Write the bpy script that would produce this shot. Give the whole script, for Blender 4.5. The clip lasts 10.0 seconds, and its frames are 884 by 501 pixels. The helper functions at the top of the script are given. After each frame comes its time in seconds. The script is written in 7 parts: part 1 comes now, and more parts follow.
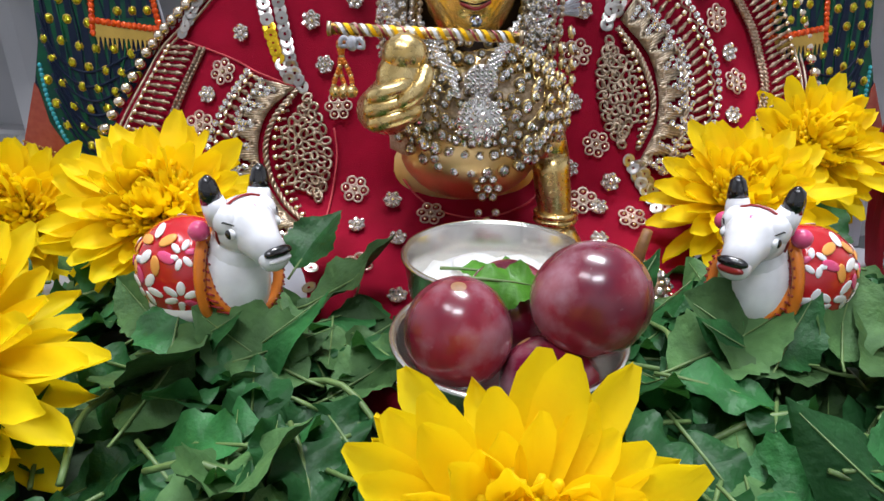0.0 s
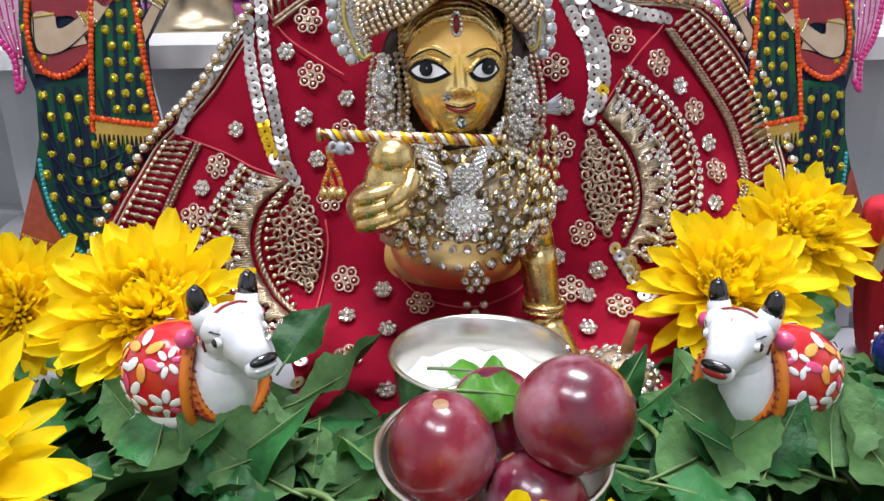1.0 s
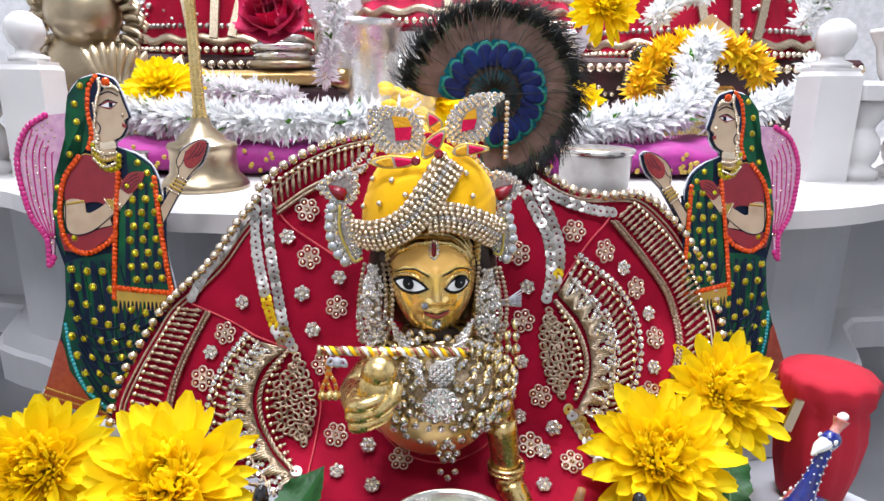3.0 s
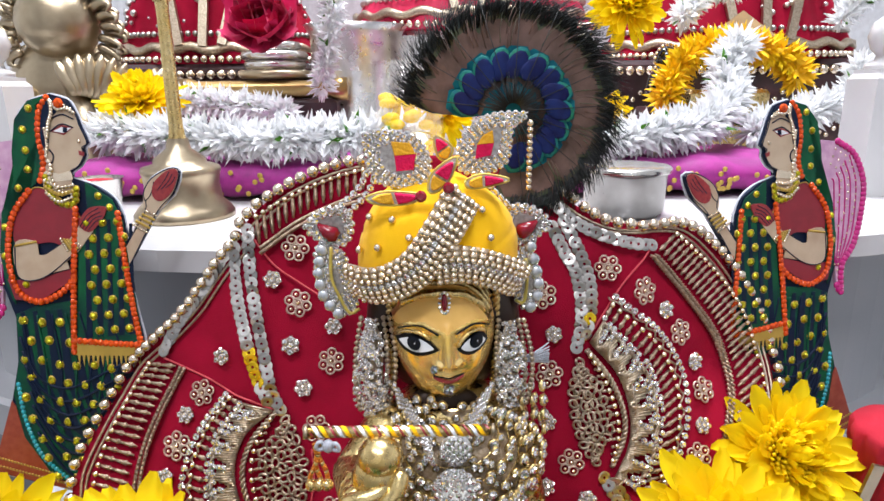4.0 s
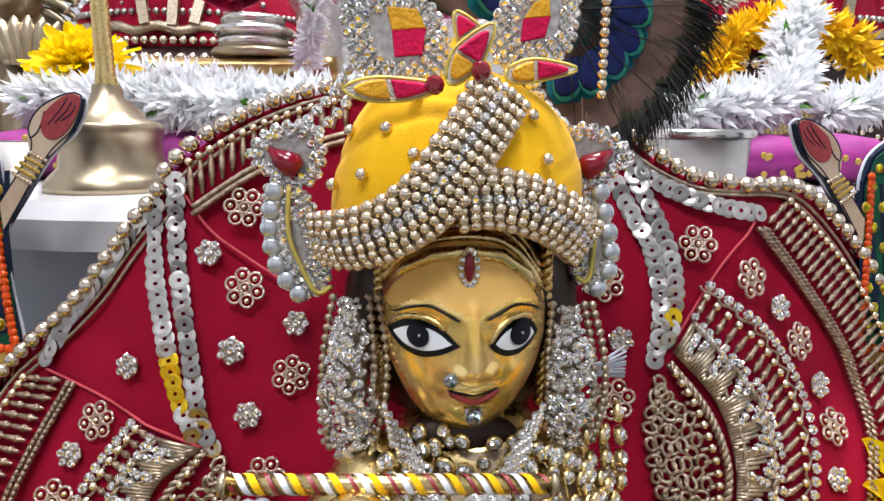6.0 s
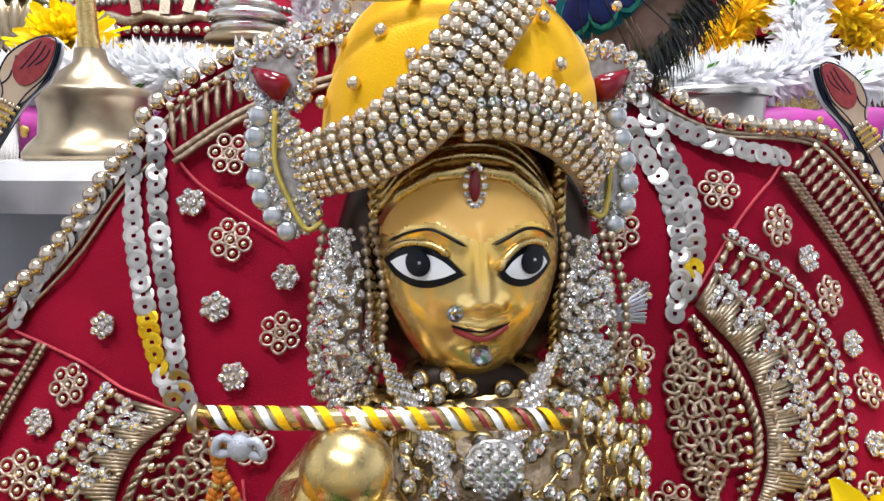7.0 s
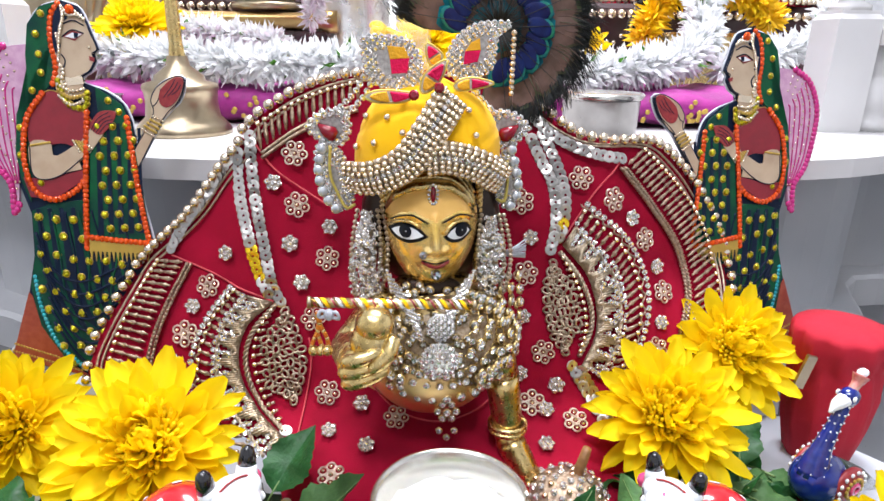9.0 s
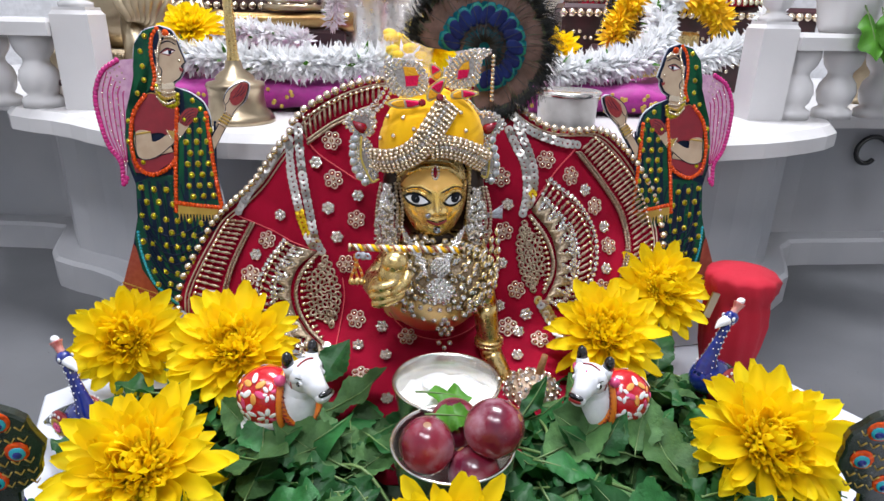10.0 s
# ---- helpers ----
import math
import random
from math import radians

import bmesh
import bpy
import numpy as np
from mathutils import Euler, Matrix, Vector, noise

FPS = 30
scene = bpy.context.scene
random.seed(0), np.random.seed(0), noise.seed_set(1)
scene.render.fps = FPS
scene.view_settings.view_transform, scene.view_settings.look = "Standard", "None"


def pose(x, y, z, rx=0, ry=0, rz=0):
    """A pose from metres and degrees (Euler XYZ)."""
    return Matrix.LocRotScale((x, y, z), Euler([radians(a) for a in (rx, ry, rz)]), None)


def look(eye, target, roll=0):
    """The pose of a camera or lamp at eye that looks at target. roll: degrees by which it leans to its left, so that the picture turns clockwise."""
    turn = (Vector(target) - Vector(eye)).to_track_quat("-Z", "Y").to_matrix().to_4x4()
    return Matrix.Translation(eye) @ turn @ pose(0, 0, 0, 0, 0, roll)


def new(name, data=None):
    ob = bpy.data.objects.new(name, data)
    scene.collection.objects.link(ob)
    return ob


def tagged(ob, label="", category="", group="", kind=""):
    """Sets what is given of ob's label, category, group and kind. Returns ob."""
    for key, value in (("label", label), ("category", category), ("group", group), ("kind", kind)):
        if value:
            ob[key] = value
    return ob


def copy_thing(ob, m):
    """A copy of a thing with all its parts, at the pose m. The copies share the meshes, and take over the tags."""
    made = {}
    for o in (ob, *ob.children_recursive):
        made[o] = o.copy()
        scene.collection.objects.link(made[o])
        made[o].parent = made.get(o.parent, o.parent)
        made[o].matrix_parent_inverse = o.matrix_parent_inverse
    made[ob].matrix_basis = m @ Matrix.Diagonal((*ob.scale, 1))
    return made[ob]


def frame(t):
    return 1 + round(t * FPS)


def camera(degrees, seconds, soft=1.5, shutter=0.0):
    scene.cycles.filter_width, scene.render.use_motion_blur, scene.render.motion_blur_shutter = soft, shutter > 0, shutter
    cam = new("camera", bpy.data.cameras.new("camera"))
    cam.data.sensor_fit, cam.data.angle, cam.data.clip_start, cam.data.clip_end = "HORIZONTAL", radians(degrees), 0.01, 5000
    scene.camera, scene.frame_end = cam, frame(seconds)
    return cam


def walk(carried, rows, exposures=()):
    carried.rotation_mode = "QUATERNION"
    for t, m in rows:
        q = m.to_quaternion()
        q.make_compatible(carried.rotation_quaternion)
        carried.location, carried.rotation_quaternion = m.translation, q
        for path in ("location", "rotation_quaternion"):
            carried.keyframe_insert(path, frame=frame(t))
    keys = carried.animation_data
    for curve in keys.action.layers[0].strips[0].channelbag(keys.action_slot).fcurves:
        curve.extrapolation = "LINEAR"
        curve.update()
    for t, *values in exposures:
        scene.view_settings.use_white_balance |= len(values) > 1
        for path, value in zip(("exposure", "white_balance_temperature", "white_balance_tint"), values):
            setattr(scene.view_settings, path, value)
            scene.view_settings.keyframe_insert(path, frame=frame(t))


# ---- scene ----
cam = camera(71.15, 10.0)
PATH = [
    (0, (0.00609, 0.01752, 0.12455), (-0.01338, 0.94083, -0.25900), -0.27),
    (0.5, (0.00789, 0.02773, 0.12916), (-0.00579, 0.96568, -0.21735), -0.63),
    (1, (0.00940, 0.01938, 0.13578), (-0.00664, 0.97583, -0.15567), -0.73),
    (1.5, (0.01232, 0.01003, 0.15293), (-0.00376, 0.97288, -0.11662), -0.42),
    (2, (0.01271, -0.00298, 0.17256), (0.00357, 0.96395, -0.08233), -0.42),
    (2.5, (0.01061, -0.00614, 0.19065), (0.01829, 0.96133, -0.06222), 0.16),
    (3, (0.01004, -0.00149, 0.20835), (0.02883, 0.96455, -0.04935), 0.46),
    (3.2, (0.01187, 0.00602, 0.21415), (0.02490, 0.97061, -0.04928), 0.01),
    (4.3, (0.00723, 0.05665, 0.21239), (0.01412, 1.02673, -0.03030), -0.53),
    (4.5, (0.00522, 0.06589, 0.20740), (0.01475, 1.03918, -0.02198), -0.23),
    (5, (0.00039, 0.08975, 0.19306), (0.02521, 1.06725, -0.01640), -0.05),
    (5.2, (0.00195, 0.09535, 0.18880), (0.02530, 1.07493, -0.01085), -0.14),
    (6.3, (0.00490, 0.11549, 0.16467), (0.01992, 1.10174, 0.00006), 0.58),
    (6.5, (0.00562, 0.11657, 0.15943), (0.01762, 1.10530, 0.01023), -0.02),
    (7, (0.00383, 0.12146, 0.15308), (0.02112, 1.10870, -0.00524), -0.04),
    (7.5, (0.00385, 0.12364, 0.14658), (0.03013, 1.10903, -0.02169), 0.28),
    (8, (0.00629, 0.11964, 0.14381), (0.03446, 1.10018, -0.05049), 0.50),
    (8.5, (0.00601, 0.08437, 0.16212), (0.03205, 1.04789, -0.10423), 1.46),
    (9, (0.00639, 0.01448, 0.19750), (0.04385, 0.96264, -0.11809), 0.97),
    (9.5, (0.01024, -0.04520, 0.21630), (0.03808, 0.89469, -0.12403), 0.61),
    (10, (0.00320, -0.07437, 0.22140), (0.04114, 0.85878, -0.13608), 1.19),
]
walk(cam, [(t, look(eye, target, roll)) for t, eye, target, roll in PATH],
     exposures=[(0, -0.57), (1, -0.35), (2.5, -0.24), (3.2, -0.25), (4.5, -0.39), (6.5, -0.43), (7.5, -0.17), (8.5, -0.14), (9, -0.13), (9.5, -0.27), (10, -0.52)])

# ---- light: a closed white room with ceiling panels ----
world = bpy.data.worlds.new("world")
world.use_nodes = True
world.node_tree.nodes["Background"].inputs[0].default_value = (0.85, 0.92, 1.0, 1)
world.node_tree.nodes["Background"].inputs[1].default_value = 0.25
scene.world = world


def panel_lamp(name, at, aim, sx, sy, power, colour=(0.905, 0.92, 1.0)):
    data = bpy.data.lights.new(name, "AREA")
    data.shape, data.size, data.size_y, data.energy, data.color = "RECTANGLE", sx, sy, power, colour
    ob = new(name, data)
    ob.matrix_world = look(at, aim)
    return tagged(ob, "white ceiling light panel that lights the shrine", "lamp", kind="structure")


panel_lamp("ceiling_lamp", (-0.02, -0.55, 1.5), (0.0, 0.2, 0.1), 0.5, 0.25, 17)
panel_lamp("ceiling_lamp", (-0.55, -0.25, 1.5), (0.0, 0.25, 0.1), 0.5, 0.25, 10)
panel_lamp("ceiling_lamp", (0.1, 0.62, 1.55), (0.0, 0.5, 0.15), 0.6, 0.25, 52, (0.92, 0.935, 1))


# ---- materials ----
def mat(name, col, rough=0.5, metal=0.0, col2=None, scale=150.0, bump=0.0, bscale=600.0, sheen=0.0, coat=0.0, sss=0.0, rand=0.0, trans=0.0, detail=4.0, spec=0.5, bloom=False):
    m = bpy.data.materials.new(name)
    m.use_nodes = True
    nt = m.node_tree
    b = nt.nodes["Principled BSDF"]
    tc = nt.nodes.new("ShaderNodeTexCoord")
    nz = nt.nodes.new("ShaderNodeTexNoise")
    nz.inputs["Scale"].default_value, nz.inputs["Detail"].default_value = scale, detail
    nt.links.new(tc.outputs["Object"], nz.inputs["Vector"])
    nf = nt.nodes.new("ShaderNodeTexNoise")
    nf.inputs["Scale"].default_value = bscale
    nt.links.new(tc.outputs["Object"], nf.inputs["Vector"])
    mix = nt.nodes.new("ShaderNodeMix")
    mix.data_type = "RGBA"
    c2 = col2 or tuple(c * 0.82 for c in col)
    mix.inputs["A"].default_value, mix.inputs["B"].default_value = (*col, 1), (*c2, 1)
    ramp = nt.nodes.new("ShaderNodeMapRange")
    ramp.inputs["From Min"].default_value, ramp.inputs["From Max"].default_value = 0.35, 0.65
    nt.links.new(nz.outputs["Fac"], ramp.inputs["Value"])
    nt.links.new(ramp.outputs["Result"], mix.inputs["Factor"])
    out = mix.outputs["Result"]
    if rand:
        info = nt.nodes.new("ShaderNodeObjectInfo")
        r2 = nt.nodes.new("ShaderNodeMapRange")
        r2.inputs["To Min"].default_value, r2.inputs["To Max"].default_value = 1 - rand, 1 + rand
        nt.links.new(info.outputs["Random"], r2.inputs["Value"])
        hsv = nt.nodes.new("ShaderNodeHueSaturation")
        nt.links.new(r2.outputs["Result"], hsv.inputs["Value"])
        nt.links.new(out, hsv.inputs["Color"])
        out = hsv.outputs["Color"]
    nt.links.new(out, b.inputs["Base Color"])
    rr = nt.nodes.new("ShaderNodeMapRange")
    rr.inputs["To Min"].default_value, rr.inputs["To Max"].default_value = rough * 0.8, min(1, rough * 1.25)
    nt.links.new(nf.outputs["Fac"], rr.inputs["Value"])
    nt.links.new(rr.outputs["Result"], b.inputs["Roughness"])
    b.inputs["Metallic"].default_value = metal
    b.inputs["Specular IOR Level"].default_value = spec
    if bloom:
        # dusty wax bloom in soft patches
        n3 = nt.nodes.new("ShaderNodeTexNoise")
        n3.inputs["Scale"].default_value, n3.inputs["Detail"].default_value = 90, 6
        nt.links.new(tc.outputs["Object"], n3.inputs["Vector"])
        r3 = nt.nodes.new("ShaderNodeMapRange")
        r3.inputs["From Min"].default_value, r3.inputs["From Max"].default_value, r3.inputs["To Max"].default_value = 0.48, 0.70, 0.5
        nt.links.new(n3.outputs["Fac"], r3.inputs["Value"])
        m2 = nt.nodes.new("ShaderNodeMix")
        m2.data_type = "RGBA"
        nt.links.new(r3.outputs["Result"], m2.inputs["Factor"])
        nt.links.new(out, m2.inputs["A"])
        m2.inputs["B"].default_value = (0.42, 0.30, 0.36, 1)
        nt.links.new(m2.outputs["Result"], b.inputs["Base Color"])
    b.inputs["Sheen Weight"].default_value = sheen
    b.inputs["Coat Weight"].default_value = coat
    b.inputs["Coat Roughness"].default_value = 0.08
    b.inputs["Transmission Weight"].default_value = trans
    if sss:
        b.inputs["Subsurface Weight"].default_value = sss
        b.inputs["Subsurface Radius"].default_value = (0.004, 0.003, 0.002)
        b.inputs["Subsurface Scale"].default_value = 0.5
    if bump:
        bp = nt.nodes.new("ShaderNodeBump")
        bp.inputs["Strength"].default_value, bp.inputs["Distance"].default_value = bump, 0.0006
        nt.links.new(nf.outputs["Fac"], bp.inputs["Height"])
        nt.links.new(bp.outputs["Normal"], b.inputs["Normal"])
    return m


def sheer(m, col, fac):
    """Lets part of the light through a thin petal or leaf."""
    nt = m.node_tree
    out, b = nt.nodes["Material Output"], nt.nodes["Principled BSDF"]
    tr, mx = nt.nodes.new("ShaderNodeBsdfTranslucent"), nt.nodes.new("ShaderNodeMixShader")
    tr.inputs["Color"].default_value = (*col, 1)
    mx.inputs["Fac"].default_value = fac
    nt.links.new(b.outputs["BSDF"], mx.inputs[1])
    nt.links.new(tr.outputs["BSDF"], mx.inputs[2])
    nt.links.new(mx.outputs["Shader"], out.inputs["Surface"])
    return m


def sparkle(m, scale, amount):
    """Small facets: cells that each tilt the surface their own way."""
    nt = m.node_tree
    co = nt.nodes.new("ShaderNodeTexCoord")
    vo = nt.nodes.new("ShaderNodeTexVoronoi")
    vo.inputs["Scale"].default_value = scale
    ge = nt.nodes.new("ShaderNodeNewGeometry")
    s1 = nt.nodes.new("ShaderNodeVectorMath")
    s1.operation = "SUBTRACT"
    s1.inputs[1].default_value = (0.5, 0.5, 0.5)
    s2 = nt.nodes.new("ShaderNodeVectorMath")
    s2.operation = "MULTIPLY_ADD"
    s2.inputs[1].default_value = (amount, amount, amount)
    s3 = nt.nodes.new("ShaderNodeVectorMath")
    s3.operation = "NORMALIZE"
    nt.links.new(co.outputs["Object"], vo.inputs["Vector"])
    nt.links.new(vo.outputs["Color"], s1.inputs[0])
    nt.links.new(s1.outputs[0], s2.inputs[0])
    nt.links.new(ge.outputs["Normal"], s2.inputs[2])
    nt.links.new(s2.outputs[0], s3.inputs[0])
    for n in nt.nodes:
        if n.type == "BSDF_PRINCIPLED":
            nt.links.new(s3.outputs[0], n.inputs["Normal"])
    return m


RED = mat("red_velvet", (0.30, 0.002, 0.023), 0.9, col2=(0.235, 0.0015, 0.017), scale=60, bump=0.35, bscale=2600, spec=0.15)
CRIMSON = mat("crimson_silk", (0.58, 0.008, 0.07), 0.6, col2=(0.48, 0.006, 0.05), scale=60, bump=0.3, bscale=1500)
REDSEAM = mat("red_thread", (0.6, 0.06, 0.08), 0.6, bump=0.5, bscale=4000)
GOLD = mat("brass", (0.70, 0.55, 0.27), 0.27, 1.0, col2=(0.60, 0.42, 0.15), scale=90, bump=0.04, bscale=500)
FACE = mat("ochre_paint_on_brass", (0.92, 0.69, 0.29), 0.21, 0.76, col2=(0.87, 0.56, 0.12), scale=75)
OCHRE = mat("yellow_ochre_paint", (0.80, 0.47, 0.12), 0.5, 0.0, col2=(0.74, 0.42, 0.09), scale=120)
DARKHAIRGAP = mat("dark_patina_and_gap_shade", (0.03, 0.016, 0.01), 0.35, 0.5)
EYEWHITE = mat("white_enamel_eye", (0.82, 0.84, 0.86), 0.15)
BLACK = mat("black_enamel", (0.008, 0.008, 0.01), 0.15, coat=0.5)
EYEBLACK = mat("matt_black_enamel", (0.004, 0.004, 0.006), 0.35, spec=0.25)
SATIN = mat("satin_brass", (0.80, 0.58, 0.28), 0.42, 1.0, col2=(0.66, 0.46, 0.2), scale=60)
IRIS = mat("dark_slate_enamel", (0.008, 0.010, 0.018), 0.4, spec=0.2)
GLINT = mat("pale_grey_catchlight", (0.4, 0.42, 0.45), 0.3)
LIP = mat("red_enamel", (0.3, 0.02, 0.02), 0.3)
YELCLOTH = mat("yellow_satin", (0.90, 0.50, 0.003), 0.8, spec=0.2, col2=(0.82, 0.43, 0.002), scale=70, bump=0.25, bscale=2400, sheen=0.1)
BEAD = mat("champagne_metal_bead", (0.88, 0.74, 0.56), 0.18, 1.0, rand=0.1)
PEARL = mat("silvery_pearl_bead", (0.82, 0.71, 0.57), 0.18, 1.0, rand=0.08)
SEQUIN = mat("silver_sequin", (0.56, 0.53, 0.50), 0.3, 1.0, rand=0.4)
SEQGOLD = mat("yellow_sequin", (0.85, 0.55, 0.02), 0.25, 0.7)
ZARI = mat("dull_gold_thread", (0.55, 0.45, 0.34), 0.36, 0.9, col2=(0.34, 0.26, 0.19), scale=700, bump=0.5, bscale=3000)
ZARI2 = mat("bright_gold_thread", (0.55, 0.46, 0.34), 0.34, 0.95, col2=(0.36, 0.29, 0.21), scale=700, bump=0.3, bscale=3000)
GEM = sparkle(mat("clear_rhinestone", (0.97, 0.96, 0.95), 0.05, 0.75, col2=(0.55, 0.53, 0.51), scale=1400), 1300, 1.2)
ZARID = mat("dark_bronze_thread", (0.50, 0.39, 0.29), 0.38, 0.9, col2=(0.28, 0.19, 0.13), scale=700, bump=0.5, bscale=3000)
LEAFSIL = mat("pale_silver_thread", (0.72, 0.68, 0.6), 0.4, 0.7, col2=(0.5, 0.46, 0.4), scale=900, bump=0.8, bscale=2500)
BACKSIL = mat("grey_silver_backing", (0.55, 0.52, 0.49), 0.4, 0.8, col2=(0.36, 0.33, 0.31), scale=700)
CORD = mat("pinkish_silver_cord", (0.74, 0.6, 0.5), 0.3, 0.95, col2=(0.5, 0.37, 0.3), scale=900, bump=0.4, bscale=3000)
GEMBLUE = sparkle(mat("bluish_cut_stone", (0.62, 0.68, 0.8), 0.04, 0.9, col2=(0.2, 0.25, 0.36), scale=900), 900, 0.9)
CABO = mat("clear_glass_cabochon", (0.74, 0.77, 0.80), 0.06, 0.7, coat=1.0, col2=(0.45, 0.48, 0.51), scale=500)
REDGEM = mat("red_glass_stone", (0.22, 0.0, 0.012), 0.1, 0.0, coat=0.3, spec=0.4)
PINKFL = mat("pink_thread", (0.7, 0.015, 0.09), 0.8, bump=1.0, bscale=1100, spec=0.1)
YELTH = mat("yellow_embroidery", (0.85, 0.42, 0.01), 0.7, bump=1.0, bscale=1100)
PIPING = mat("gold_yellow_piping", (0.75, 0.6, 0.14), 0.4, 0.5, bump=0.4, bscale=3000)
BROCADE = mat("gold_net_fabric", (0.55, 0.45, 0.33), 0.45, 0.5, col2=(0.38, 0.29, 0.19), scale=900, bump=0.5, bscale=2500)
PETAL = sheer(mat("yellow_petal", (0.93, 0.75, 0.010), 0.6, col2=(0.91, 0.68, 0.006), scale=90, bump=0.15, bscale=900, rand=0.04, spec=0.2), (0.96, 0.74, 0.006), 0.45)
PETALC = sheer(mat("yellow_floret", (0.92, 0.72, 0.005), 0.6, col2=(0.90, 0.63, 0.004), scale=300, rand=0.08, spec=0.2), (0.95, 0.6, 0.004), 0.3)
LEAF = sheer(mat("green_basil_leaf", (0.030, 0.150, 0.040), 0.5, col2=(0.016, 0.085, 0.022), scale=110, bump=0.7, bscale=420, rand=0.45, spec=0.3), (0.05, 0.2, 0.03), 0.18)
LEAFLT = mat("pale_leaf_underside", (0.065, 0.145, 0.045), 0.6, col2=(0.04, 0.095, 0.03), scale=110, bump=0.6, bscale=420, rand=0.3, spec=0.2)
LEAFFR = sheer(mat("fresh_green_leaf", (0.075, 0.25, 0.02), 0.45, col2=(0.05, 0.17, 0.015), scale=160, bump=0.35, bscale=500, spec=0.3), (0.1, 0.3, 0.02), 0.2)
STEM = mat("pale_green_stem", (0.12, 0.2, 0.06), 0.5, col2=(0.08, 0.14, 0.04), scale=200)
GRAPE = mat("red_grape_skin", (0.06, 0.004, 0.02), 0.24, col2=(0.30, 0.015, 0.028), scale=32, coat=0.4, detail=5, bloom=True)
STEEL = mat("polished_steel", (0.74, 0.72, 0.68), 0.24, 1.0, col2=(0.64, 0.62, 0.58), scale=60)
CURD = mat("white_curd", (0.86, 0.86, 0.83), 0.45, col2=(0.8, 0.8, 0.78), scale=250, bump=0.8, bscale=500, sss=0.2)
COWWHITE = mat("white_glazed_enamel", (0.8, 0.82, 0.86), 0.14, coat=0.6)
COWRED = mat("red_glazed_enamel", (0.5, 0.012, 0.02), 0.2, coat=0.5, col2=(0.42, 0.01, 0.016), scale=200)
AMBER = mat("amber_orange_thread", (0.7, 0.24, 0.02), 0.35, 0.4, col2=(0.5, 0.12, 0.01), scale=600)
FEATHERAQ = mat("bright_teal_barbs", (0.005, 0.16, 0.19), 0.4, 0.3, col2=(0.01, 0.2, 0.1), scale=300, bump=0.5, bscale=1500)
PINK = mat("pink_glazed_enamel", (0.72, 0.08, 0.22), 0.25, coat=0.4)
ORANGE = mat("orange_paint", (0.72, 0.2, 0.02), 0.3)
BLUEEN = mat("cobalt_enamel", (0.006, 0.02, 0.2), 0.16, coat=0.6, col2=(0.004, 0.012, 0.13), scale=300)
MAROON = mat("maroon_enamel", (0.16, 0.008, 0.02), 0.2, coat=0.5)
SKIN = mat("cream_paint", (0.52, 0.40, 0.28), 0.4, col2=(0.42, 0.30, 0.2), scale=90)
HENNA = mat("dark_red_paint", (0.22, 0.012, 0.02), 0.4, col2=(0.3, 0.03, 0.03), scale=600)
GREEN = mat("bottle_green_paint", (0.004, 0.095, 0.033), 0.5, spec=0.2, col2=(0.003, 0.035, 0.03), scale=70)
NAVY = mat("navy_paint", (0.004, 0.011, 0.035), 0.5, spec=0.2)
BLOUSE = mat("maroon_paint", (0.26, 0.012, 0.025), 0.4)
HEM = mat("brick_red_paint", (0.24, 0.03, 0.015), 0.4, col2=(0.3, 0.06, 0.03), scale=300)
ORBEAD = sparkle(mat("orange_bead_trim", (0.82, 0.1, 0.006), 0.12, 0.15, col2=(0.5, 0.04, 0.003), scale=600), 700, 0.6)
YELBEAD = sparkle(mat("lime_yellow_stone", (0.66, 0.6, 0.015), 0.08, 0.5, col2=(0.3, 0.26, 0.005), scale=700), 900, 0.8)
TEAL = mat("turquoise_bead", (0.02, 0.35, 0.42), 0.2, coat=0.5)
MAGENTA = mat("magenta_bead", (0.55, 0.015, 0.2), 0.25, coat=0.4)
WING = mat("pale_pink_net", (0.62, 0.38, 0.52), 0.6, col2=(0.5, 0.26, 0.42), scale=250, bump=0.4, bscale=2500)
GILT = mat("gilt_fringe_paint", (0.5, 0.33, 0.06), 0.4, 0.3)
MARBLE = mat("white_marble", (0.64, 0.63, 0.63), 0.2, col2=(0.55, 0.54, 0.54), scale=9, bump=0.03, detail=8)
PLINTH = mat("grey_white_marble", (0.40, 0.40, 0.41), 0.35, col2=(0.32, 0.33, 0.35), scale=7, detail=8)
FLOOR = mat("grey_floor_tile", (0.11, 0.113, 0.12), 0.3, col2=(0.085, 0.088, 0.095), scale=14, detail=8)
BOARD = mat("white_board", (0.58, 0.6, 0.66), 0.4, col2=(0.52, 0.54, 0.6), scale=30)
WALLM = mat("white_wall", (0.74, 0.75, 0.76), 0.8, col2=(0.74, 0.74, 0.74), scale=4)
BRONZE = mat("golden_bronze", (0.46, 0.31, 0.13), 0.3, 1.0, col2=(0.32, 0.20, 0.08), scale=60)
OLDBRASS = mat("aged_brass", (0.50, 0.41, 0.28), 0.34, 1.0, col2=(0.34, 0.27, 0.18), scale=60, bump=0.15, bscale=250)
SILVER = mat("silver_sheet", (0.8, 0.79, 0.78), 0.28, 1.0, col2=(0.66, 0.65, 0.64), scale=120, bump=0.6, bscale=180)
PURPLE = mat("magenta_brocade", (0.33, 0.010, 0.21), 0.6, col2=(0.22, 0.006, 0.15), scale=120, bump=0.3, bscale=1500, sheen=0.1)
WHITEPET = sheer(mat("white_petal", (0.93, 0.93, 0.92), 0.6, col2=(0.85, 0.86, 0.88), scale=300), (0.92, 0.94, 0.95), 0.25)
